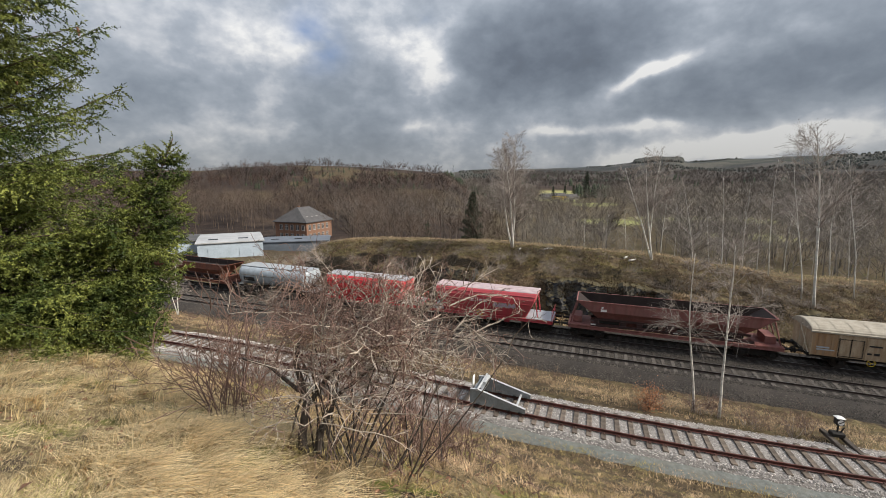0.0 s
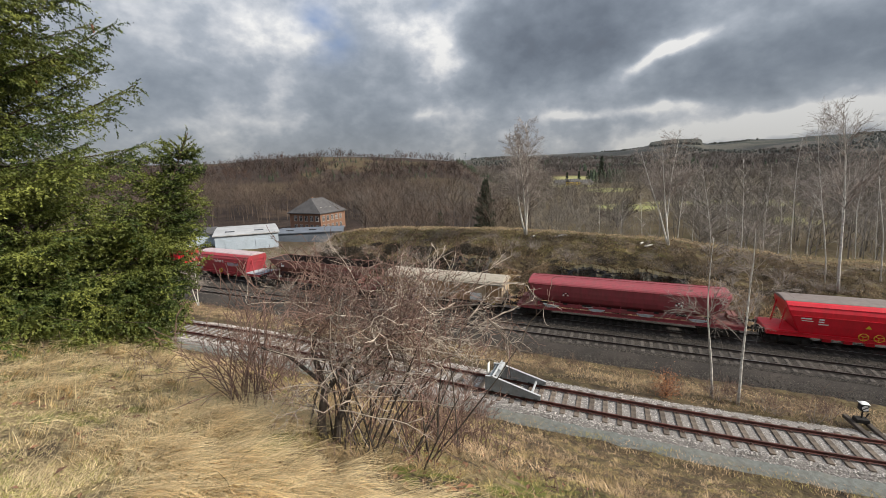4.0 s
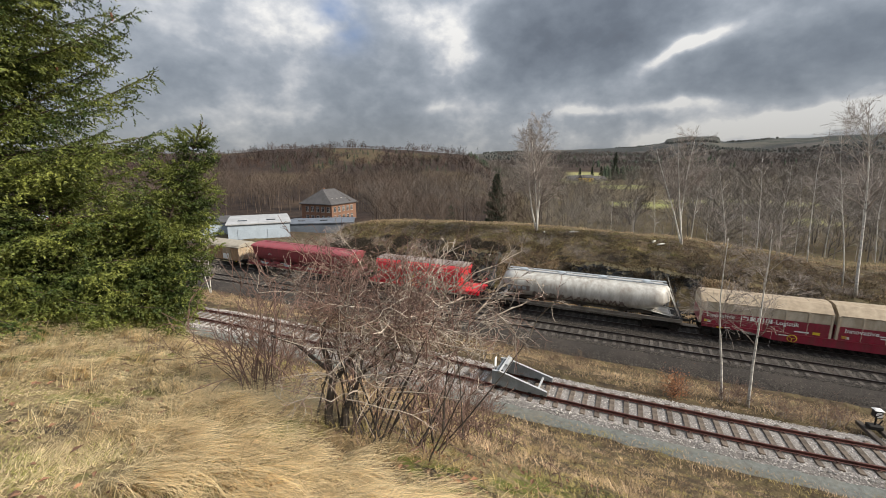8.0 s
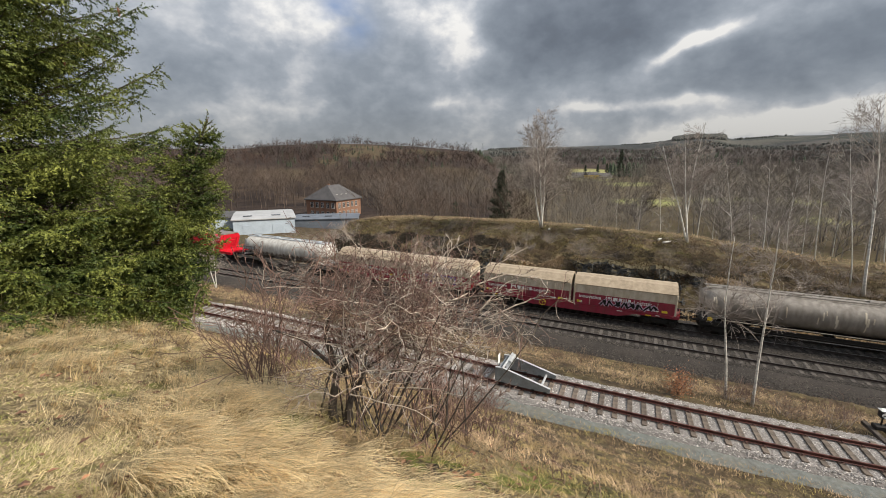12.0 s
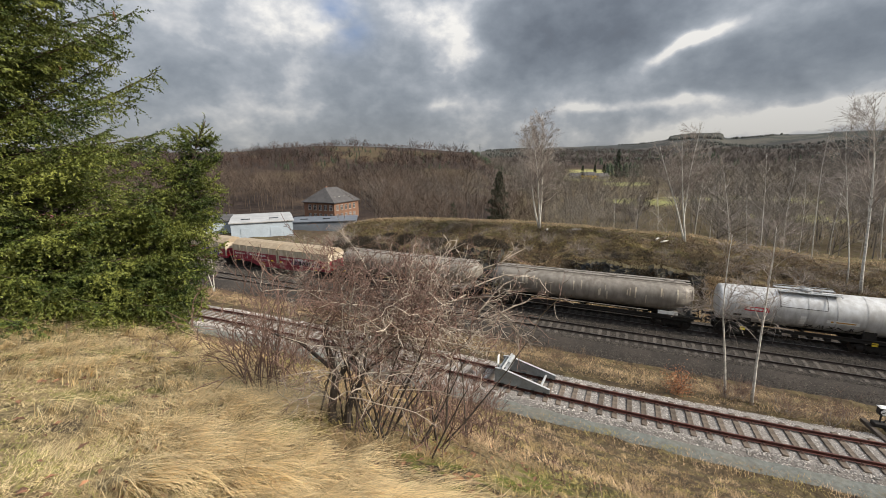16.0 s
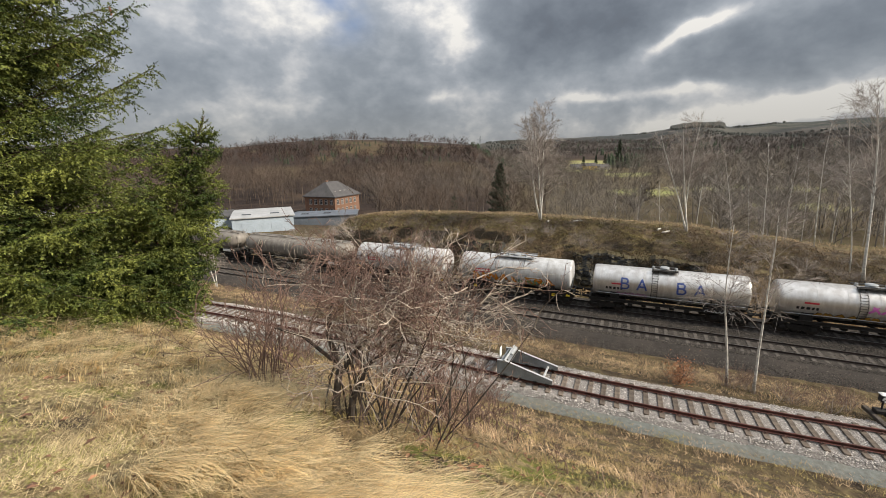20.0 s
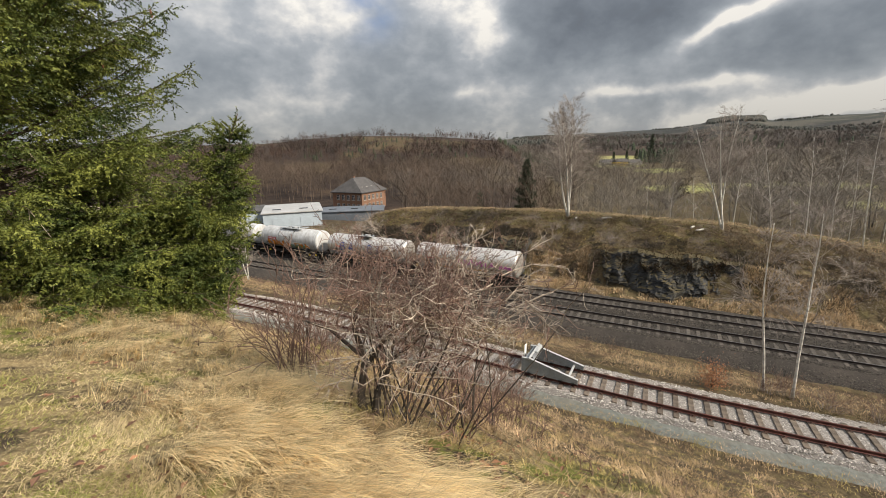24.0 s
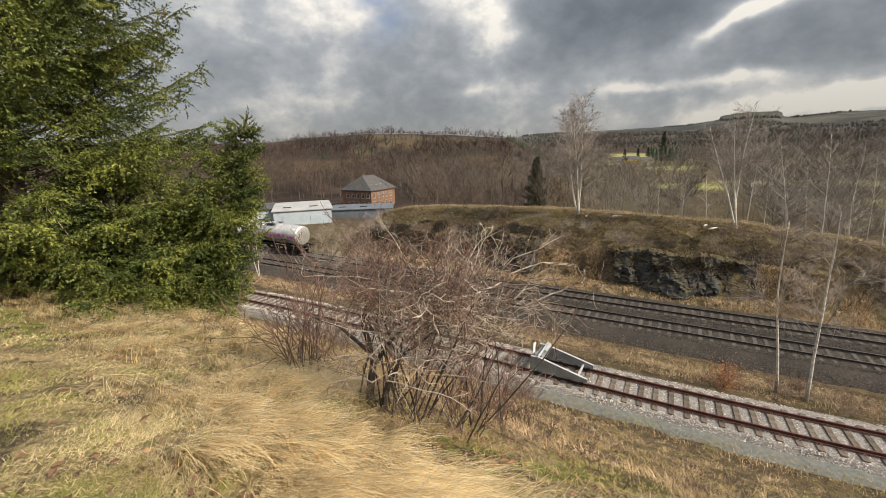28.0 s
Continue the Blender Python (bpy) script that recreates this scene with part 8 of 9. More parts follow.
        shrub("shrub", "fine grey-brown leafless brush on the verge", x, y, ground(x, y), st, h, 0.6, M_REDTWIG, M_BRAMBLE, 260 + s, 2, (3, 5), 0.008, 0.0, 0.5)
    # low thicket along the running lines on the left
    for k in range(12):
        rnd = random.Random(200 + k)
        u, n = rnd.uniform(-18, 8), rnd.uniform(-12.4, -8.6)
        x, y = xy(u, n)
        shrub("shrub", "reddish bramble thicket beside the running line", x, y, ground(x, y), 12, rnd.uniform(0.7, 1.3), 0.8, M_REDTWIG, M_REDTWIG, 200 + k, 2, (3, 5), 0.010, 0.02, 0.8)
    # birches
    birch(16.47, 18.08, ground(16.47, 18.08), 8.8, "slender leaning white birch between siding and main line", 11, 1, (-0.035, 0.03), 0.42, 0.066, 0.55, fine=0.006, twiggy=True)
    birch(16.95, 16.95, ground(16.95, 16.95), 9.2, "slender white birch forked above the verge", 12, 1, (-0.02, 0.02), 0.34, 0.072, 0.62, fine=0.006, twiggy=True)
    x, y = xy(-19.1, -8.2)
    birch(x, y, ground(x, y), 6.2, "small crooked birch beside the running line", 13, 2, (-0.12, 0.0), 0.25, 0.06, 0.7)
    x, y, z = at_bearing(18.5, 50.5)
    birch(x, y, z, 13.2, "fan-crowned birch on the crest of the cutting", 14, 3, (-0.09, 0.02), 0.26, 0.115, 2.3, fine=0.006, twiggy=True)
    x, y, z = at_bearing(36.2, 49.5)
    birch(x, y, z, 12.2, "several-stemmed birch on the crest of the cutting", 15, 3, (-0.12, 0.09), 0.34, 0.09, 1.0, fine=0.006, twiggy=True, fan=1.7)
    for k, (az, r, h) in enumerate(((50.6, 46, 14.5), (47.6, 50, 12.0), (54.5, 48, 12.5), (43.3, 56, 11.5), (40.5, 60, 12), (45.4, 62, 13), (49.0, 66, 13), (52.6, 60, 12), (56.5, 56, 13), (58.5, 50, 12), (38.4, 66, 11), (33.0, 68, 10.5), (30.5, 72, 10), (46.6, 72, 13.5), (42, 75, 12), (54, 70, 13), (61, 52, 12), (27.8, 70, 9), (36.8, 56, 9.5), (51.5, 54, 13))):
        x, y, z = at_bearing(az + 0.3, r * 1.07)
        rnd = random.Random(300 + k)
        birch(x, y, z, h, "tall slim birch in the damp wood behind the cutting", 300 + k, 1, (rnd.uniform(-0.07, 0.03) - 0.006 * max(0, az - 36), rnd.uniform(-0.04, 0.04)), 0.42, 0.058, 0.75, True)
    x, y, z = at_bearing(52.0, 47.5)
    birch(x, y, z, 15.2, "large white birch at the edge of the wood", 352, 1, (-0.13, 0.0), 0.45, 0.12, 1.5, fine=0.006, twiggy=True)
    for az, r, ln, turn in ((34.2, 48.2, 1.6, 0.3), (33.2, 48.6, 0.9, 0.7), (23.4, 49.8, 1.2, 0.2), (19.6, 50.0, 0.7, 1.0)):
        x, y, z = at_bearing(az, r)
        t = thing("birch_log", "cut birch log lying on the crest of the cutting", "log", "birch logs", at=Matrix.Translation((x, y, z + 0.06)) @ Matrix.Rotation(turn, 4, "Z"))
        part("trunk", Geo().tube([(-ln / 2, 0, 0), (0, 0.03, 0.02), (ln / 2, 0, 0)], [0.10, 0.09, 0.075], 8), M_BIRCHBARK, t, smooth=True)
    # shrubs on the cutting
    for k, (az, r, h) in enumerate(((1.6, 46, 3.2), (4.0, 47, 2.6), (-9, 50, 2.4), (-12, 48, 3.0), (-15, 46, 3.2), (24, 44, 1.8), (44, 40, 2.0), (47, 38, 2.0))):
        x, y, z = at_bearing(az, r)
        shrub("shrub", "leafless grey shrub on the cutting", x, y, z, 8, h, 0.8, M_BIRCHTWIG, M_BIRCHTWIG, 400 + k, 3, (3, 5), 0.025, 0.0, 0.5)
    for k in range(18):
        rnd = random.Random(500 + k)
        u, n = (rnd.uniform(28, 42), rnd.uniform(5, 12)) if k < 12 else (rnd.uniform(9, 13), rnd.uniform(6, 11))
        x, y = xy(u, n)
        shrub("shrub", "low brown bramble on the cutting slope", x, y, ground(x, y), 11, rnd.uniform(0.9, 1.7), 1.2, M_BIRCHTWIG, M_BIRCHTWIG, 500 + k, 2, (3, 5), 0.018, 0.02, 0.9)
    for k in range(13):
        rnd = random.Random(700 + k)
        x, y, z = at_bearing(rnd.uniform(-17, -7), rnd.uniform(49, 66))
        shrub("shrub", "grey leafless brush between the sheds and the line", x, y, z, 10, rnd.uniform(2.0, 3.6), 1.0, M_BIRCHTWIG, M_BIRCHTWIG, 700 + k, 2, (5, 7), 0.018, 0.0, 0.55)
    for k in range(9):
        rnd = random.Random(740 + k)
        x = rnd.uniform(14.5, 22.5)
        y = line_s(x) + rnd.uniform(2.6, 5.0)
        shrub("shrub", "low grey-brown brush on the verge below the birches", x, y, ground(x, y), 11, rnd.uniform(0.8, 1.7), 0.9, M_BIRCHTWIG, M_REDTWIG, 740 + k, 2, (3, 5), 0.010, 0.0, 0.6)
    # withered beech sapling
    x, y = 13.87, 18.19
    t = thing("beech_sapling", "small beech sapling holding withered orange-brown leaves", "sapling", at=(x, y, ground(x, y)))
    wood, leaf, rnd = Geo(), Geo(), random.Random(9)
    rng = np.random.default_rng(9)
    for s in range(7):
        a = TAU * s / 7
        grow(wood, wood, Vector((0, 0, 0)), Vector((0.4 * math.cos(a), 0.4 * math.sin(a), 1)).normalized(), rnd.uniform(0.7, 1.35), 0.014, 2, rnd, 0.6, (3, 5), 0.5, 0.0, 0.15, 0.003, 4)
    for k in range(900):
        c = Vector((rnd.gauss(0, 0.34), rnd.gauss(0, 0.34), abs(rnd.gauss(0.55, 0.4))))
        a = Vector((rnd.gauss(0, 1), rnd.gauss(0, 1), rnd.gauss(0, 1))).normalized() * 0.045
        b = a.cross(Vector((rnd.gauss(0, 1), rnd.gauss(0, 1), rnd.gauss(0, 1)))).normalized() * 0.022
        leaf.add([c - a, c + b, c + a, c - b + Vector((0, 0, 0.008))], [(0, 1, 2), (0, 2, 3)])
    part("stemwork", wood, M_STEM, t)
    part("foliage", leaf, M_LEAF, t, "withered orange-brown leaves")
    # fallen leaves on the bank
    leaf = Geo()
    for k in range(1500):
        r, az = 1.2 * (11 / 1.2) ** rnd.random(), rnd.uniform(-58, 40)
        x, y, z = at_bearing(az, r)
        if un(x, y)[1] > -29:
            continue
        a = rnd.uniform(0, TAU)
        c, s, l = math.cos(a), math.sin(a), rnd.uniform(0.018, 0.05)
        if noise.noise(Vector((x * 1.3, y * 1.3, 4.0))) < 0.05 and rnd.random() < 0.7:
            continue
        z += rnd.uniform(0.01, 0.05)
        leaf.add([(x - c * l, y - s * l, z), (x + s * l * 0.5, y - c * l * 0.5, z + 0.012), (x + c * l, y + s * l, z + 0.004), (x - s * l * 0.5, y + c * l * 0.5, z + 0.016)], [(0, 1, 2), (0, 2, 3)])
    tagged(part("fallen_leaves", leaf, M_LITTER), "scattered brown fallen leaves on the grass", "leaves", kind="stuff")
    # dark spruces behind the cutting
    x, y, z = at_bearing(12.9, 84)
    spruce(x, y, z, 14.0, 4.0, "dark solitary spruce behind the cutting", 31, 0.42, 10, needles=9, full_to=0.1, material=M_NEEDLE_FAR, reach=0.35, width=0.05)
    x, y, z = at_bearing(6.6, 88)
    spruce(x, y, z, 7.5, 1.8, "small dark conifer behind the cutting", 32, 0.6, 6, needles=5, full_to=0.1, material=M_NEEDLE_FAR, reach=0.32, width=0.05)


place_plants()


def bare_variant(rng, height, twigs, twist=0.5, bold=1.0):
    """Points of a leafless tree as thin triangles."""
    b, t, w = [], [], []
    b.append((0, 0, 0)), t.append((rng.normal(0, 0.03) * height, rng.normal(0, 0.03) * height, height * 0.92)), w.append(height * 0.011)
    nb = 11
    for k in range(nb):
        f = rng.uniform(0.3, 0.92)
        a = rng.uniform(0, TAU)
        L = height * 0.34 * (1.15 - f) * rng.uniform(0.7, 1.3) + 0.4
        p = np.array((0, 0, height * f))
        tilt = rng.uniform(0.4, 1.0)
        e = p + L * np.array((math.cos(a) * math.sin(tilt), math.sin(a) * math.sin(tilt), math.cos(tilt)))
        b.append(p), t.append(e), w.append(height * 0.0045 * bold)
        for j in range(twigs):
            s = rng.uniform(0.25, 1.0)
            q = p + (e - p) * s
            d = unit((e - p) / L + rng.normal(0, twist, 3))
            l2 = L * rng.uniform(0.25, 0.6)
            b.append(q), t.append(q + d * l2), w.append(height * 0.0024 * bold)
    return slivers(np.array(b, float), np.array(t, float), np.array(w), rng)


def wood_stuff(name, label, material, spots, heights_, rng, twigs, category="woodland", bold=1.0):
    variants = [bare_variant(rng, 1.0, twigs, 0.5, bold) for _ in range(9)]
    V, F, off = [], [], 0
    for (x, y, z), h in zip(spots, heights_):
        v, f = variants[rng.integers(len(variants))]
        a = rng.uniform(0, TAU)
        c, s = math.cos(a) * h, math.sin(a) * h
        k = rng.uniform(0.8, 1.25)
        q = np.stack([(v[:, 0] * c - v[:, 1] * s) * k + x, (v[:, 0] * s + v[:, 1] * c) * k + y, v[:, 2] * h + z - 0.3], 1)
        V.append(q), F.append(f + off)
        off += len(v)
    tagged(new(name, mesh_from_arrays(name, np.concatenate(V), np.concatenate(F), material)), label, category, kind="stuff")


def in_meadow(az, r):
    return any(math.hypot((az - a) / w, (r - m) / d) < 0.95 for a, m, w, d in MEADOWS)


def build_woods():
    rng = np.random.default_rng(12)

    def spots(count, az0, az1, r0, r1, hmin, hmax, avoid=True, clump=0.0):
        out, hs = [], []
        while len(out) < count:
            az, r = rng.uniform(az0, az1), math.sqrt(rng.uniform(r0 * r0, r1 * r1))
            if avoid and in_meadow(az, r):
                continue
            x, y, z = at_bearing(az, r)
            if clump and noise.noise(Vector((x * clump, y * clump, 2.0))) < -0.12:
                continue
            u, n = un(x, y)
            if n < 24 and u > -22:
                continue
            if -26 < az < -5 and r < 150:
                continue
            h = rng.uniform(hmin, hmax)
            if az < 12 and r > 215:
                if clearing(x, y) > rng.uniform(0.1, 0.9):
                    continue
                h *= rng.uniform(0.35, 1.1) * (1.0 if r < 340 or noise.noise(Vector((x * 0.03, y * 0.03, 9.0))) > 0.25 else 0.5)
            if 21.5 < az < 28 and r < 640:
                h = min(h, EYE - 15.3 * min(r, 430) / 430 - z)
                if h < 1.5:
                    continue
            out.append((x, y, z)), hs.append(h)
        return out, hs
    p, h = spots(210, -4, 60, 62, 120, 5, 9.0)
    near = [i for i, q in enumerate(p) if math.degrees(math.atan2(q[0], q[1])) < 19]
    rest = [i for i in range(len(p)) if i not in set(near)]
    wood_stuff("valley_thicket", "grey leafless thicket in the valley behind the cutting", M_WOODS_GREY, [p[i] for i in rest], [h[i] for i in rest], rng, 14)
    wood_stuff("alder_thicket", "dark leafless alders behind the cutting", M_WOODS_DARK, [p[i] for i in near], [h[i] for i in near], rng, 14)
    p, h = spots(430, -6, 62, 110, 210, 6, 11)
    wood_stuff("valley_wood", "grey-brown leafless trees in the valley", M_WOODS, p, h, rng, 9)
    p, h = spots(120, 35, 66, 82, 170, 9, 15)
    wood_stuff("damp_wood", "tall leafless trees of the damp wood", M_WOODS_GREY, p, h, rng, 9)
    p, h = spots(1150, 9, 64, 200, 520, 8, 13, True, 0.012)
    wood_stuff("far_valley_wood", "brown leafless trees farther up the valley", M_WOODS, p, h, rng, 5, bold=2.0)
    p, h = spots(1300, -42, 12, 215, 440, 4, 10, False, 0.02)
    wood_stuff("hill_thicket", "dark leafless thickets on the hill", M_WOODS_DEEP, p, h, rng, 4, bold=3.5)
    p, h = spots(2100, -42, 12, 215, 478, 4, 8, False)
    wood_stuff("hill_wood", "reddish-brown leafless wood on the hill", M_WOODS_RED, p, h, rng, 4, bold=3.0)
    p, h = spots(2600, 13, 64, 520, 1500, 8, 12, False, 0.006)
    wood_stuff("far_slope_wood", "hazy brown woods on the far slopes", M_WOODS_FAR, p, h, rng, 3, bold=6.0)
    p, h = spots(700, -34, 12, 425, 480, 4, 8, False)
    wood_stuff("ridge_wood", "reddish-brown leafless trees along the top of the hill", M_WOODS_RED, p, h, rng, 4, bold=3.0)
    p, h = spots(500, -34, 8, 140, 225, 8, 12, False)
    wood_stuff("hill_foot_wood", "tall bare trees along the foot of the hill", M_WOODS_DARK, p, h, rng, 7)
    # conifers on the ridges
    V, F, off = [], [], 0
    for k in range(960):
        if k < 260:
            az, r = rng.uniform(9, 16), rng.uniform(430, 620)
        elif k < 300:
            az, r = rng.uniform(-34, -24), rng.uniform(500, 640)
        elif k < 420:
            az, r = rng.uniform(-18, 6), rng.uniform(270, 400)
        elif k < 480:
            az, r = rng.uniform(26.5, 31), rng.uniform(450, 540)
        else:
            az, r = rng.uniform(14, 62), rng.uniform(700, 1300)
        x, y, z = at_bearing(az, r)
        if k >= 480 and noise.noise(Vector((x * 0.006, y * 0.006, 6.0))) < 0.05:
            continue
        h = rng.uniform(2.5, 5) if 260 <= k < 420 else rng.uniform(4, 8) if k < 260 else rng.uniform(9, 15)
        n = 7
        for lvl in range(4):
            z0, z1 = z + h * (0.1 + 0.2 * lvl), z + h * (0.45 + 0.19 * lvl)
            rr = h * 0.2 * (1 - lvl * 0.2)
            ring = [(x + rr * rng.uniform(0.7, 1.2) * math.cos(TAU * j / n), y + rr * rng.uniform(0.7, 1.2) * math.sin(TAU * j / n), z0) for j in range(n)]
            V += ring + [(x, y, z1)]
            F += [(off + j, off + (j + 1) % n, off + n) for j in range(n)]
            off += n + 1
    tagged(new("ridge_conifers", mesh_from_arrays("ridge_conifers", V, F, M_NEEDLE_FAR)), "dark conifers along the distant ridges", "woodland", kind="stuff")


build_woods()


def far_forest():
    """Forest blocks on the distant ridge."""
    rng = np.random.default_rng(44)
    V, F, off, n = [], [], 0, 5
    for k in range(8000):
        if k < 1500:
            az, r, h = rng.uniform(33.4, 38.6), rng.uniform(1780, 1960), rng.uniform(8, 10)
        else:
            az, r, h = rng.uniform(11, 64), rng.uniform(1000, 2000), rng.uniform(4, 8)
        x, y, z = at_bearing(az, r)
        if k >= 1500 and noise.noise(Vector((x * 0.0035, y * 0.0035, 3.0))) < 0.12:
            continue
        rr = h * 0.6
        V += [(x + rr * math.cos(TAU * j / n), y + rr * math.sin(TAU * j / n), z - 1) for j in range(n)]
        V += [(x + rr * rng.uniform(0.6, 1) * math.cos(TAU * j / n), y + rr * 0.8 * math.sin(TAU * j / n), z + h * rng.uniform(0.5, 0.8)) for j in range(n)] + [(x, y, z + h)]
        F += [(off + j, off + (j + 1) % n, off + n + j) for j in range(n)] + [(off + (j + 1) % n, off + n + (j + 1) % n, off + n + j) for j in range(n)] + [(off + n + j, off + n + (j + 1) % n, off + 2 * n) for j in range(n)]
        off += 2 * n + 1
    tagged(new("distant_forest", mesh_from_arrays("distant_forest", V, F, M_FARWOOD)), "forest on the distant ridge, tinted blue-grey for haze", "woodland", kind="stuff")


far_forest()

# ---- rock faces of the cutting ----
def rock_material():
    """Near-black weathered rock, with moss and earth on whatever faces up."""
    m = mat("dark_weathered_rock", (0.066, 0.068, 0.072), (0.020, 0.021, 0.022), 0.9, 0, 1.6, 8, fine=0.45, bump=1.0, bump_scale=6, dirt=(0.075, 0.064, 0.038), dirt_scale=0.45, dirt_amount=0.55, spec=0.12)
    nt = m.node_tree
    N, L = nt.nodes.new, nt.links.new
    b = nt.nodes["Principled BSDF"]
    rock = b.inputs["Base Color"].links[0].from_socket
    geo, sep, rng, mix = N("ShaderNodeNewGeometry"), N("ShaderNodeSeparateXYZ"), N("ShaderNodeMapRange"), N("ShaderNodeMix")
    L(geo.outputs["True Normal"], sep.inputs[0])
    L(sep.outputs[2], rng.inputs[0])
    rng.inputs[1].default_value, rng.inputs[2].default_value = 0.62, 0.92
    mix.data_type = "RGBA"
    L(rng.outputs[0], mix.inputs[0])
    L(rock, mix.inputs[6])
    mix.inputs[7].default_value = (0.088, 0.072, 0.04, 1)
    L(mix.outputs[2], b.inputs["Base Color"])
    return m


M_ROCK = rock_material()
ROCK_LEDGES = []




def rock_face(u0, u1):
    """A broken rock wall that stands out of the grass slope where the slope was cut hardest."""
    step, nh = 0.15, 36
    nu = int((u1 - u0) / step)
    rings = []
    for i in range(nu + 1):
        u = lerp(u0, u1, i / nu)
        k = table(u, ROCK)
        top = table(u, CREST) * lerp(0.46, 0.72, k) * smooth01(min(u - u0 + 0.5, u1 - u + 0.5) / 1.6) + 0.4 * fbm(u * 0.4, 3.0, 2.0)
        ring = []
        for j in range(nh + 1):
            h = j / nh
            z = lerp(-0.5, top, h)
            n = 4.75 - table(u, ROCK_ZONES) + 2.0 * h ** 1.35 - 0.75 * fbm(u * 0.26, z * 0.5, 11.0)
            wu = u + 0.5 * fbm(u * 0.8, z * 0.8, 5.0) + 0.35 * z
            wz = z + 0.4 * fbm(u * 0.8, z * 0.8, 10.0) - 0.03 * u
            c = noise.cell(Vector((wu * 0.6, wz * 0.22, 3.0))) * 0.26
            c += noise.cell(Vector((wu * 2.0, wz * 0.4, 7.0))) * 0.13
            c += 0.18 * (1 - abs(fbm(wu * 0.9, wz * 0.9, 3.0, 5))) - 0.02 + 0.10 * fbm(u * 5, z * 5, 3.0, 3)
            if j == nh:
                n += 1.5
                z -= 0.25
            elif j == nh - 1:
                n += 0.7
            x, y = xy(u + 0.15 * fbm(z * 2, u * 2, 5.0), n - c)
            ring.append((x, y, z + 0.14 * fbm(u * 1.5, z * 1.5, 8.0)))
        rings.append(ring)
        for p in ring[int(nh * 0.62):]:
            ROCK_LEDGES.append(p)
    tagged(part("rock_face", Geo().loft(rings, False), M_ROCK), "near-black broken rock wall of the railway cutting", "rock face", kind="structure")


for span in ((-12.5, -7.0), (2.4, 9.0), (13.6, 28.2), (36.4, 42.0)):
    rock_face(*span)

def ledge_grass():
    """Brown grass and moss that hang over the top of the rock."""
    rng = np.random.default_rng(31)
    pts = np.array(ROCK_LEDGES)
    mask = field_noise(pts[:, 0], pts[:, 2] * 1.4 + pts[:, 1], 0.8, 4.0) > -0.02
    pts = pts[mask]
    pick = pts[rng.integers(0, len(pts), 7000)] + rng.normal(0, 0.12, (7000, 3))
    away = np.full(7000, math.atan2(-ACROSS.x, -ACROSS.y))
    blade_field("ledge_grass", "brown grass hanging over the rock of the cutting", M_BROWNGRASS, pick[:3800], 0.40, 0.018, away[:3800], 1.1, rng)
    blade_field("ledge_moss", "olive moss and grass on the rock ledges", M_OLIVE, pick[3800:], 0.24, 0.03, away[3800:], 1.2, rng)


ledge_grass()

# ---- buffer stop ----
M_GALV = mat("galvanised_steel", (0.36, 0.39, 0.41), (0.26, 0.285, 0.30), 0.5, 0.5, 3, fine=0.12, dirt=(0.22, 0.20, 0.17), dirt_scale=2.0, dirt_amount=0.4)
M_GALV_LIGHT = mat("pale_steel_edge", (0.52, 0.53, 0.53), (0.42, 0.43, 0.43), 0.5, 0.4, 4)


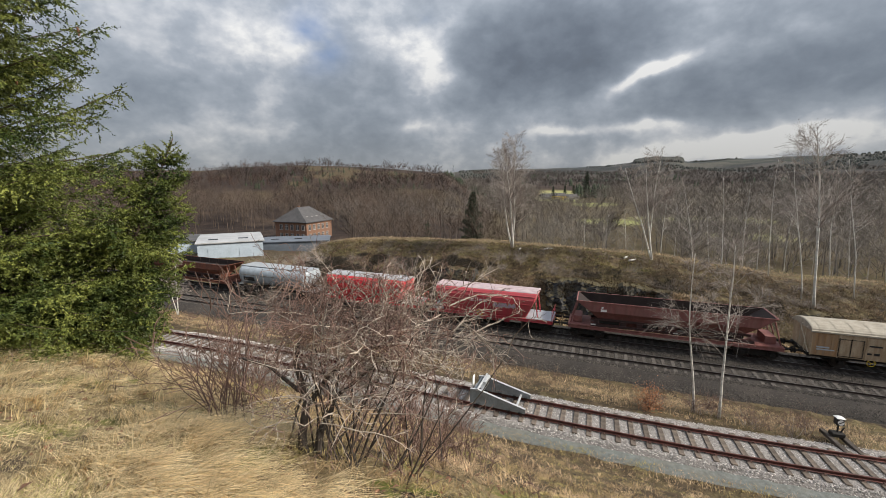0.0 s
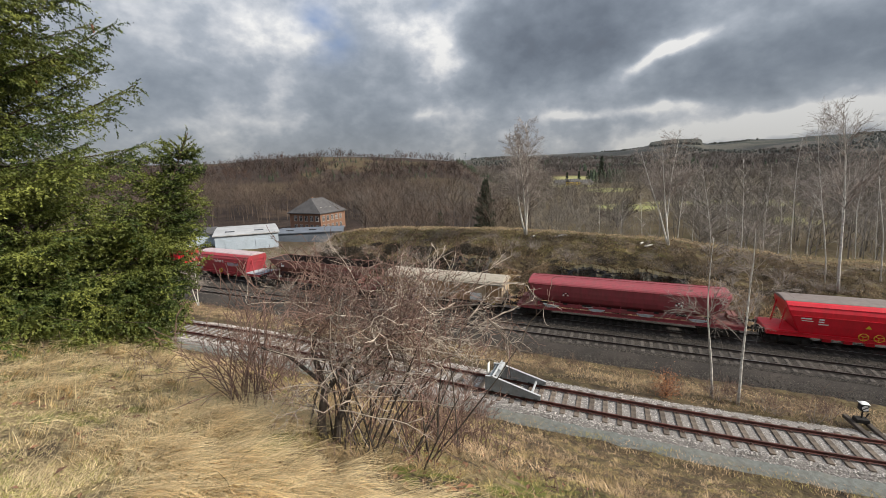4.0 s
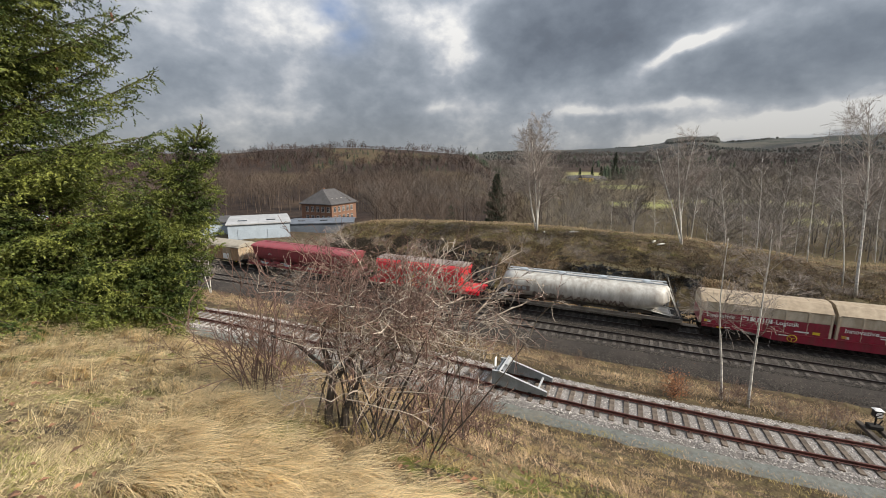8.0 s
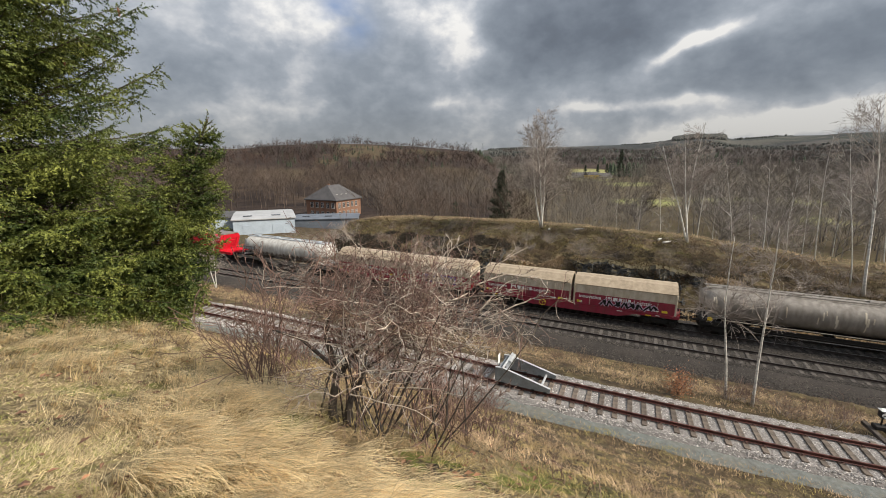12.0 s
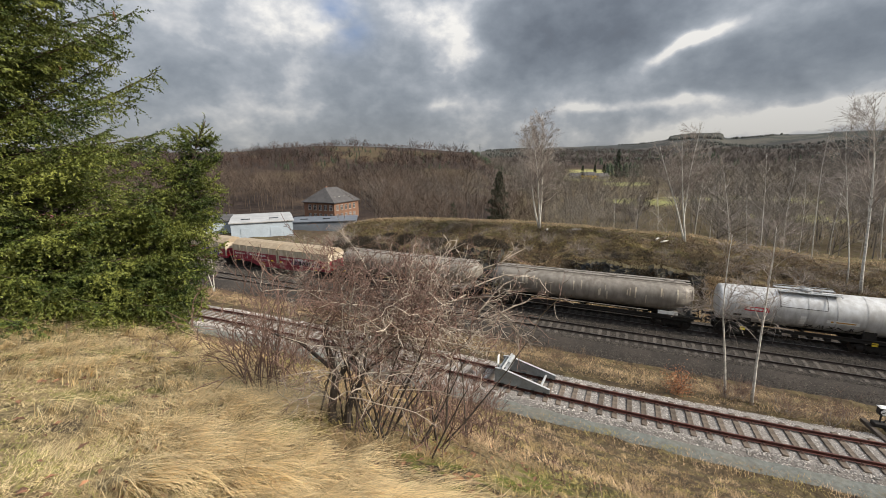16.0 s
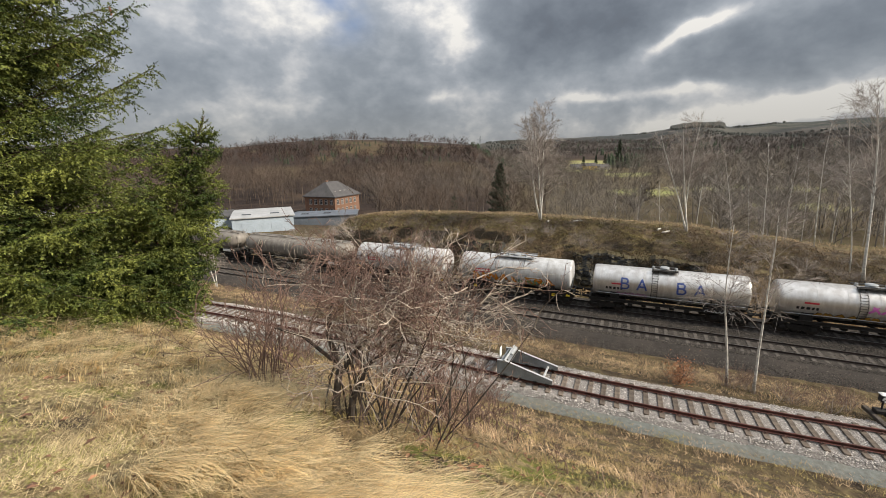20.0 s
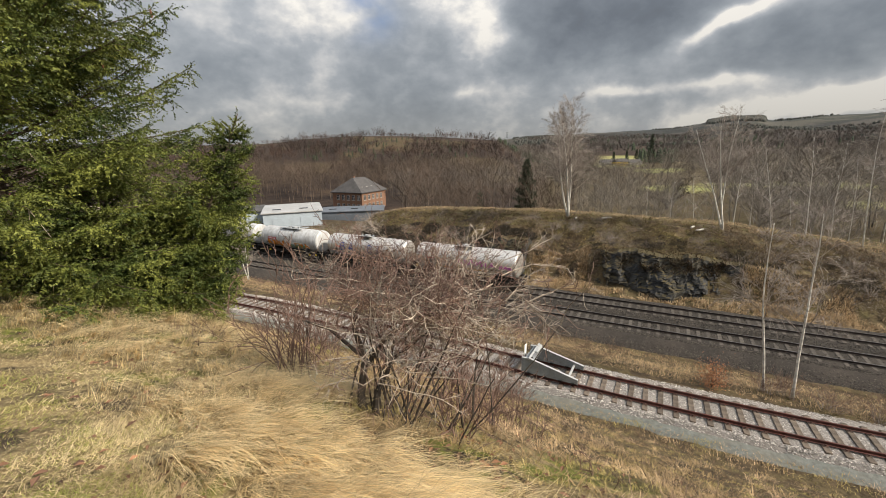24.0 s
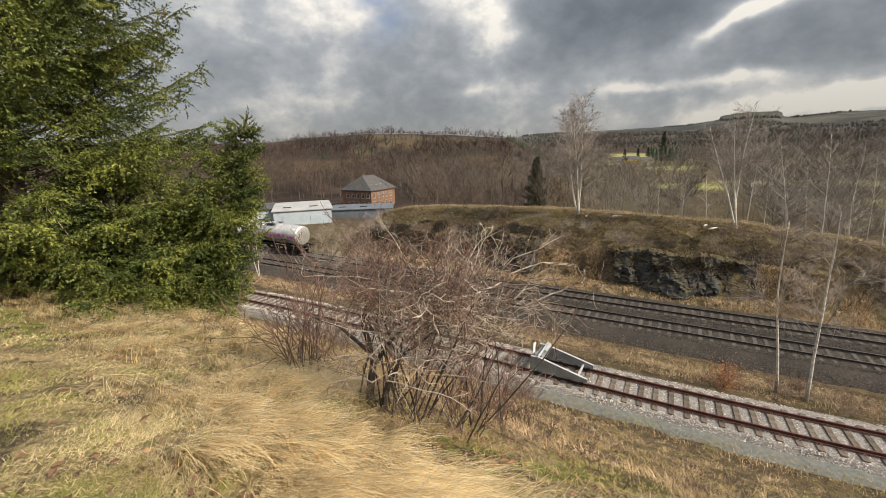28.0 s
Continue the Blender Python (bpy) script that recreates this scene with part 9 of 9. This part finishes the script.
def buffer_stop():
    h = math.atan2(line_s(6.6) - line_s(5.6), 1.0)
    t = thing("buffer_stop", "grey steel buffer stop with two wedge cheeks on the rails", "buffer stop", at=Matrix.Translation((6.05, 19.32, Z_SIDING)) @ Matrix.Rotation(h, 4, "Z"))
    out = [(-1.42, 0.02), (-1.42, 0.80), (-1.0, 0.82), (1.45, 0.24), (1.45, 0.02)]
    for sy in (-0.76, 0.76):
        g = Geo()
        a, b = [(x, sy - 0.05, z) for x, z in out], [(x, sy + 0.05, z) for x, z in out]
        g.loft([a, b], True, True)
        ck = part("side_cheek", g, M_GALV, t)
        g = Geo()
        for (x0, z0), (x1, z1) in ((out[1], out[2]), (out[2], out[3]), (out[3], out[4])):
            g.loft([[(x, sy - 0.065, z + 0.004), (x, sy + 0.065, z + 0.004), (x, sy + 0.065, z + 0.022), (x, sy - 0.065, z + 0.022)] for x, z in ((x0, z0), (x1, z1))], True, True)
        part("flange", g, M_GALV_LIGHT, ck, "pale galvanised flange")
        g = Geo()
        for x in (-1.0, -0.2, 0.6, 1.2):
            g.box(x, sy, 0.03, 0.18, 0.24, 0.06, bev=0.01)
        part("rail_clamp", g, M_BOGIE, ck)
    g = Geo().box(-1.22, 0, 0.56, 0.10, 1.5, 0.46, bev=0.02)
    part("cross_plate", g, M_GALV, t)
    part("cross_tube", Geo().tube([(-1.0, -0.95, 0.89), (-1.0, 0.95, 0.89)], 0.06, 10), M_GALV_LIGHT, t)
    for sy in (-0.42, 0.42):
        part("buffer_block", Geo().tube([(-1.17, sy, 0.58), (-0.95, sy, 0.58), (-0.93, sy, 0.58)], [0.16, 0.16, 0.12], 12), M_BOGIE, t)
    part("strut", Geo().box(0.95, 0, 0.16, 0.10, 1.42, 0.10, bev=0.015), M_GALV_LIGHT, t)
    part("head_plate", Geo().loft([[(-1.36, y, 0.52), (-1.36, y, 0.56), (-0.72, y, 0.80), (-0.72, y, 0.76)] for y in (-0.70, 0.70)], True, True), M_GALV_LIGHT, t, "pale sloping head plate")
    part("top_beam", Geo().box(-0.86, 0.35, 0.90, 0.16, 0.9, 0.12, bev=0.02), M_GALV_LIGHT, t)
    part("white_board", Geo().box(-1.52, 0.1, 0.80, 0.03, 0.34, 0.62, bev=0.008), M_WHITEP, t, "small white end board")
    part("board_post", Geo().box(-1.50, 0.1, 0.3, 0.05, 0.06, 0.6), M_GALV, t)


buffer_stop()


def point_lever():
    x, y = 20.55, 14.2
    h = math.atan2(line_s(20.5) - line_s(19.5), 1.0)
    t = thing("point_lever", "black point lever stand with a round white lantern face", "point lever", at=Matrix.Translation((x, y, 1.12)) @ Matrix.Rotation(h, 4, "Z"))
    for dx in (-0.28, 0.28):
        part("timber", Geo().box(dx, -0.55, 0.10, 0.22, 2.4, 0.16, bev=0.02), M_STEM, t, "tarred timber")
    part("gear_box", Geo().box(0, 0.1, 0.28, 0.5, 0.34, 0.2, bev=0.03), M_BOGIE, t)
    part("lever_arm", Geo().tube([(0.1, 0.1, 0.3), (0.25, 0.12, 0.62)], 0.025, 6), M_BOGIE, t)
    part("post", Geo().tube([(0, 0.1, 0.3), (0, 0.1, 0.75)], 0.035, 8), M_BOGIE, t)
    lan = part("lantern", Geo().box(0, 0.1, 0.92, 0.30, 0.28, 0.36, bev=0.05), M_BLACK, t)
    g = Geo()
    g.tube([(0, -0.045, 0.92), (0, -0.06, 0.92)], 0.125, 18)
    part("face", g, M_WHITEP, lan, "white lantern face")
    g = Geo()
    g.add([(-0.13, -0.064, 0.86), (-0.10, -0.064, 0.83), (0.13, -0.064, 0.99), (0.10, -0.064, 1.02)], [(0, 1, 2, 3)])
    part("face_bar", g, M_BLACK, lan)
    part("cap", Geo().box(0, 0.1, 1.12, 0.34, 0.32, 0.05, bev=0.02, taper=0.7), M_WHITEP, lan)
    m = thing("switch_cover", "yellow-marked cover plate on the siding rail", "cover plate", at=(21.4, line_s(21.4) - 0.66, Z_SIDING - 0.02))
    part("plate", Geo().box(0, 0, 0, 0.55, 0.28, 0.06, h, bev=0.015), M_YELLOW, m)
    part("rod", Geo().tube([(0, -0.3, -0.06), (0.3, 1.6, -0.06)], 0.025, 6), M_BOGIE, m)


point_lever()

# ---- buildings beyond the line ----
M_BRICK = mat("orange_brick", (0.25, 0.135, 0.085), (0.19, 0.105, 0.07), 0.9, 0, 1.2, fine=0.25, dirt=(0.16, 0.09, 0.06), dirt_scale=0.25, dirt_amount=0.5)
M_SLATE = mat("slate_roof", (0.085, 0.08, 0.08), (0.055, 0.052, 0.052), 0.7, 0, 0.8, fine=0.2)
M_SHEDROOF = mat("pale_sheet_roof", (0.43, 0.43, 0.43), (0.33, 0.335, 0.34), 0.5, 0.1, 0.4, fine=0.08, dirt=(0.30, 0.30, 0.29), dirt_scale=0.2, dirt_amount=0.5)
M_ANNEX = mat("blue_grey_sheet", (0.125, 0.142, 0.17), (0.09, 0.104, 0.125), 0.55, 0.1, 0.5, fine=0.1)
M_SHEDWALL = mat("pale_blue_sheet_wall", (0.36, 0.42, 0.48), (0.30, 0.35, 0.40), 0.6, 0, 0.6, fine=0.08)
M_GLASS = mat("window_glass", (0.05, 0.06, 0.07), (0.03, 0.035, 0.04), 0.12, 0, 1, spec=0.6)
M_FRAME = mat("weathered_window_frame", (0.42, 0.39, 0.36), rough=0.7)
M_PLASTER = mat("yellow_plaster", (0.62, 0.44, 0.08), (0.55, 0.38, 0.08), 0.9, 0, 0.6)
M_PLASTER2 = mat("grey_plaster", (0.40, 0.38, 0.35), (0.33, 0.31, 0.29), 0.9, 0, 0.6)


def window(parent, x, y, z, w, h, rot):
    m = Matrix.Translation((x, y, z)) @ Matrix.Rotation(rot, 4, "Z")
    g = Geo()
    for dx in (-w / 2, 0, w / 2):
        g.box(dx, 0, 0, 0.08, 0.10, h)
    for dz in (-h / 2, h / 2, h * 0.15):
        g.box(0, 0, dz, w, 0.10, 0.08)
    f = part("window", g, M_FRAME, parent, at=m)
    part("pane", Geo().box(0, 0.03, 0, w - 0.06, 0.03, h - 0.06), M_GLASS, f)
    part("sill", Geo().box(0, -0.06, -h / 2 - 0.06, w + 0.16, 0.22, 0.06), M_FRAME, f)


def brick_house():
    x, y = 127 * math.sin(radians(-10.4)), 127 * math.cos(radians(-10.4))
    t = thing("brick_house", "two-storey orange brick factory house with a dark hipped roof", "house", at=Matrix.Translation((x, y + 5, -4.4)) @ Matrix.Rotation(radians(61), 4, "Z"))
    L, W, H = 12.0, 11.2, 5.6
    part("wall", Geo().box(0, 0, H / 2, L, W, H), M_BRICK, t)
    g = Geo().loft([[(-L / 2 - 0.5, -W / 2 - 0.5, H), (L / 2 + 0.5, -W / 2 - 0.5, H), (L / 2 + 0.5, W / 2 + 0.5, H), (-L / 2 - 0.5, W / 2 + 0.5, H)],
                    [(-L / 2 - 0.5, -W / 2 - 0.5, H + 0.2), (L / 2 + 0.5, -W / 2 - 0.5, H + 0.2), (L / 2 + 0.5, W / 2 + 0.5, H + 0.2), (-L / 2 - 0.5, W / 2 + 0.5, H + 0.2)],
                    [(-2.8, -0.1, H + 4.3), (2.8, -0.1, H + 4.3), (2.8, 0.1, H + 4.3), (-2.8, 0.1, H + 4.3)]], True, True)
    roof = part("roof", g, M_SLATE, t)
    part("chimney", Geo().box(-1.5, 0.5, H + 4.2, 0.5, 0.5, 0.9, bev=0.03), M_BRICK, roof)
    for k in range(4):
        part("skylight", Geo().box(-3.6 + 2.2 * k, -W / 2 + 1.6, H + 1.66, 0.5, 0.4, 0.12), M_FRAME, roof)
        part("skylight", Geo().box(-L / 2 + 1.7, -3.0 + 2.0 * k, H + 1.98, 0.4, 0.5, 0.12), M_FRAME, roof)
    for z in (1.6, 4.2):
        for k in range(5):
            window(t, -L / 2 + 1.4 + k * 2.05, -W / 2 - 0.03, z, 1.0, 1.5, 0)
        for k in range(5):
            window(t, -L / 2 - 0.03, -W / 2 + 1.2 + k * 1.95, z, 1.0, 1.5, -math.pi / 2)
    part("cornice", Geo().box(0, 0, H - 0.15, L + 0.3, W + 0.3, 0.24), M_BRICK, t)


brick_house()


def shed(az, r, L, W, H, rise, rot, label, wall, roof, z):
    x, y = r * math.sin(radians(az)), r * math.cos(radians(az))
    t = thing("factory_shed", label, "shed", "factory sheds", at=Matrix.Translation((x, y, z)) @ Matrix.Rotation(radians(rot), 4, "Z"))
    part("wall", Geo().box(0, 0, H / 2, L, W, H), wall, t)
    g = Geo()
    prof = [(-W / 2 - 0.3, H), (-W / 2 - 0.3, H + 0.15), (0, H + rise), (W / 2 + 0.3, H + 0.15), (W / 2 + 0.3, H)]
    g.loft([[(xx, a, b) for a, b in prof] for xx in (-L / 2 - 0.3, L / 2 + 0.3)], True, True)
    rf = part("roof", g, roof, t)
    for k in range(int(L / 1.5)):
        xx = -L / 2 + 0.75 + k * 1.5
        g = Geo().loft([[(xx + d, a, b + 0.03) for a, b in prof[1:4]] for d in (-0.04, 0.04)], False)
        part("roof_seam", g, roof, rf)
    for k in range(max(1, int(L / 5))):
        xx = -L / 2 + 2.4 + k * 5
        part("roof_light", Geo().box(xx, -W / 4, H + rise * 0.5 + 0.14, 1.6, 0.7, 0.12), M_GLASS, rf)
        part("door", Geo().box(xx, -W / 2 - 0.03, H * 0.42, 1.6, 0.08, H * 0.8), wall, t)


shed(-18.8, 89.5, 10.6, 14, 5.3, 0.35, 18, "low factory shed with a pale sheet roof and blue-grey wall", M_SHEDWALL, M_SHEDROOF, -3.2)
shed(-25.2, 96, 10, 12, 4.3, 0.5, 22, "factory shed with a dark roof beside the pale one", M_SHEDWALL, M_SLATE, -2.6)
shed(-10.9, 101, 14.0, 9, 4.0, 0.6, 4, "blue-grey sheet-metal annex before the brick house", M_ANNEX, M_ANNEX, -4.3)


def cottage(az, r, L, W, H, wall, label, rot):
    x, y, z = at_bearing(az, r)
    t = thing("cottage", label, "house", "cottages", at=Matrix.Translation((x, y, z - 0.2)) @ Matrix.Rotation(radians(rot), 4, "Z"))
    part("wall", Geo().box(0, 0, H / 2, L, W, H), wall, t)
    prof = [(-W / 2 - 0.4, H - 0.1), (0, H + W * 0.38), (W / 2 + 0.4, H - 0.1), (0, H - 0.05)]
    part("roof", Geo().loft([[(xx, a, b) for a, b in prof] for xx in (-L / 2 - 0.4, L / 2 + 0.4)], True, True), M_SLATE, t)
    for k in range(3):
        window(t, -L / 3 + k * L / 3, -W / 2 - 0.04, H * 0.55, 1.2, 1.3, 0)


cottage(24.5, 430, 11, 8, 3.6, M_PLASTER, "small yellow cottage with a dark roof across the valley", 5)
cottage(22.9, 435, 12, 8, 2.8, M_PLASTER2, "grey cottage with a dark roof across the valley", -8)
cottage(26.0, 440, 13, 8, 2.6, M_PLASTER2, "long grey cottage across the valley", 12)
for az, r, h in ((23.7, 446, 12), (25.2, 450, 13), (26.3, 454, 14), (27.9, 470, 28)):
    x, y, z = at_bearing(az, r)
    spruce(x, y, z, h, h * 0.2, "dark conifer beside the cottages", int(az * 10), 1.0, 6, needles=5, full_to=0.1, material=M_NEEDLE_FAR, reach=0.9, width=0.14)


def mast():
    x, y, z = at_bearing(10.2, 470)
    t = thing("pylon", "thin lattice power pylon on the hill", "pylon", at=(x, y, z - 0.5))
    g = Geo()
    H = 16
    for sx, sy in ((-1, -1), (1, -1), (1, 1), (-1, 1)):
        g.tube([(sx * 1.3, sy * 1.3, 0), (sx * 0.25, sy * 0.25, H)], 0.10, 4)
    part("tower", g, M_GALV, t)
    for z2, w in ((H - 0.5, 2.0), (H - 3.2, 3.2), (H - 5.8, 2.6)):
        part("arm", Geo().tube([(-w, 0, z2), (w, 0, z2)], 0.10, 4), M_GALV, t)
    for k in range(6):
        z0 = k * H / 6
        s = lerp(1.3, 0.25, k / 6)
        part("brace", Geo().tube([(-s, -s, z0), (s, -s, z0 + H / 6)], 0.06, 4), M_GALV, t)


mast()

# the wide-crowned willow on the meadow
x, y, z = at_bearing(30.2, 128)
rnd_w = random.Random(5)
willow = thing("willow_tree", "round-crowned leafless willow on the meadow", "tree", at=(x, y, z))
wd, tw = Geo(), Geo()
for k in range(9):
    a = TAU * k / 9
    grow(wd, tw, Vector((0, 0, 1.2)), Vector((0.75 * math.cos(a), 0.75 * math.sin(a), 0.8)).normalized(), 5.0, 0.22, 4, rnd_w, 0.5, (3, 5), 0.62, 0.0, 0.12, 0.018, 5)
wd.tube([(0, 0, -0.3), (0, 0, 1.4)], [0.5, 0.4], 8)
part("trunk", wd, M_STEM, willow)
part("crown", tw, mat("olive_willow_twig", (0.20, 0.165, 0.085), (0.15, 0.12, 0.065), 0.9, 0, 1, island=0.3), willow, "olive-brown fine twigs")


def motions():
    """The train runs by along the far line, slowing a little."""
    for ob, u in WAGONS + LOADS:
        rows = []
        for t, s in enumerate(TRAIN_S):
            x, y, h = on_far_line(u + s + TRAIN_U)
            rows.append((float(t), pose(x, y, 0, 0, 0, h)))
        walk(ob, rows)
    # the wheels roll on the rail
    for ob, x in WHEELSETS:
        rows = []
        for k in range(0, 421):
            t = k / 15
            i = min(27, int(t))
            s = lerp(TRAIN_S[i], TRAIN_S[i + 1], t - i)
            rows.append((t, Matrix.Translation((x, 0, 0.46)) @ Matrix.Rotation(s / 0.46, 4, "Y")))
        walk(ob, rows)


motions()
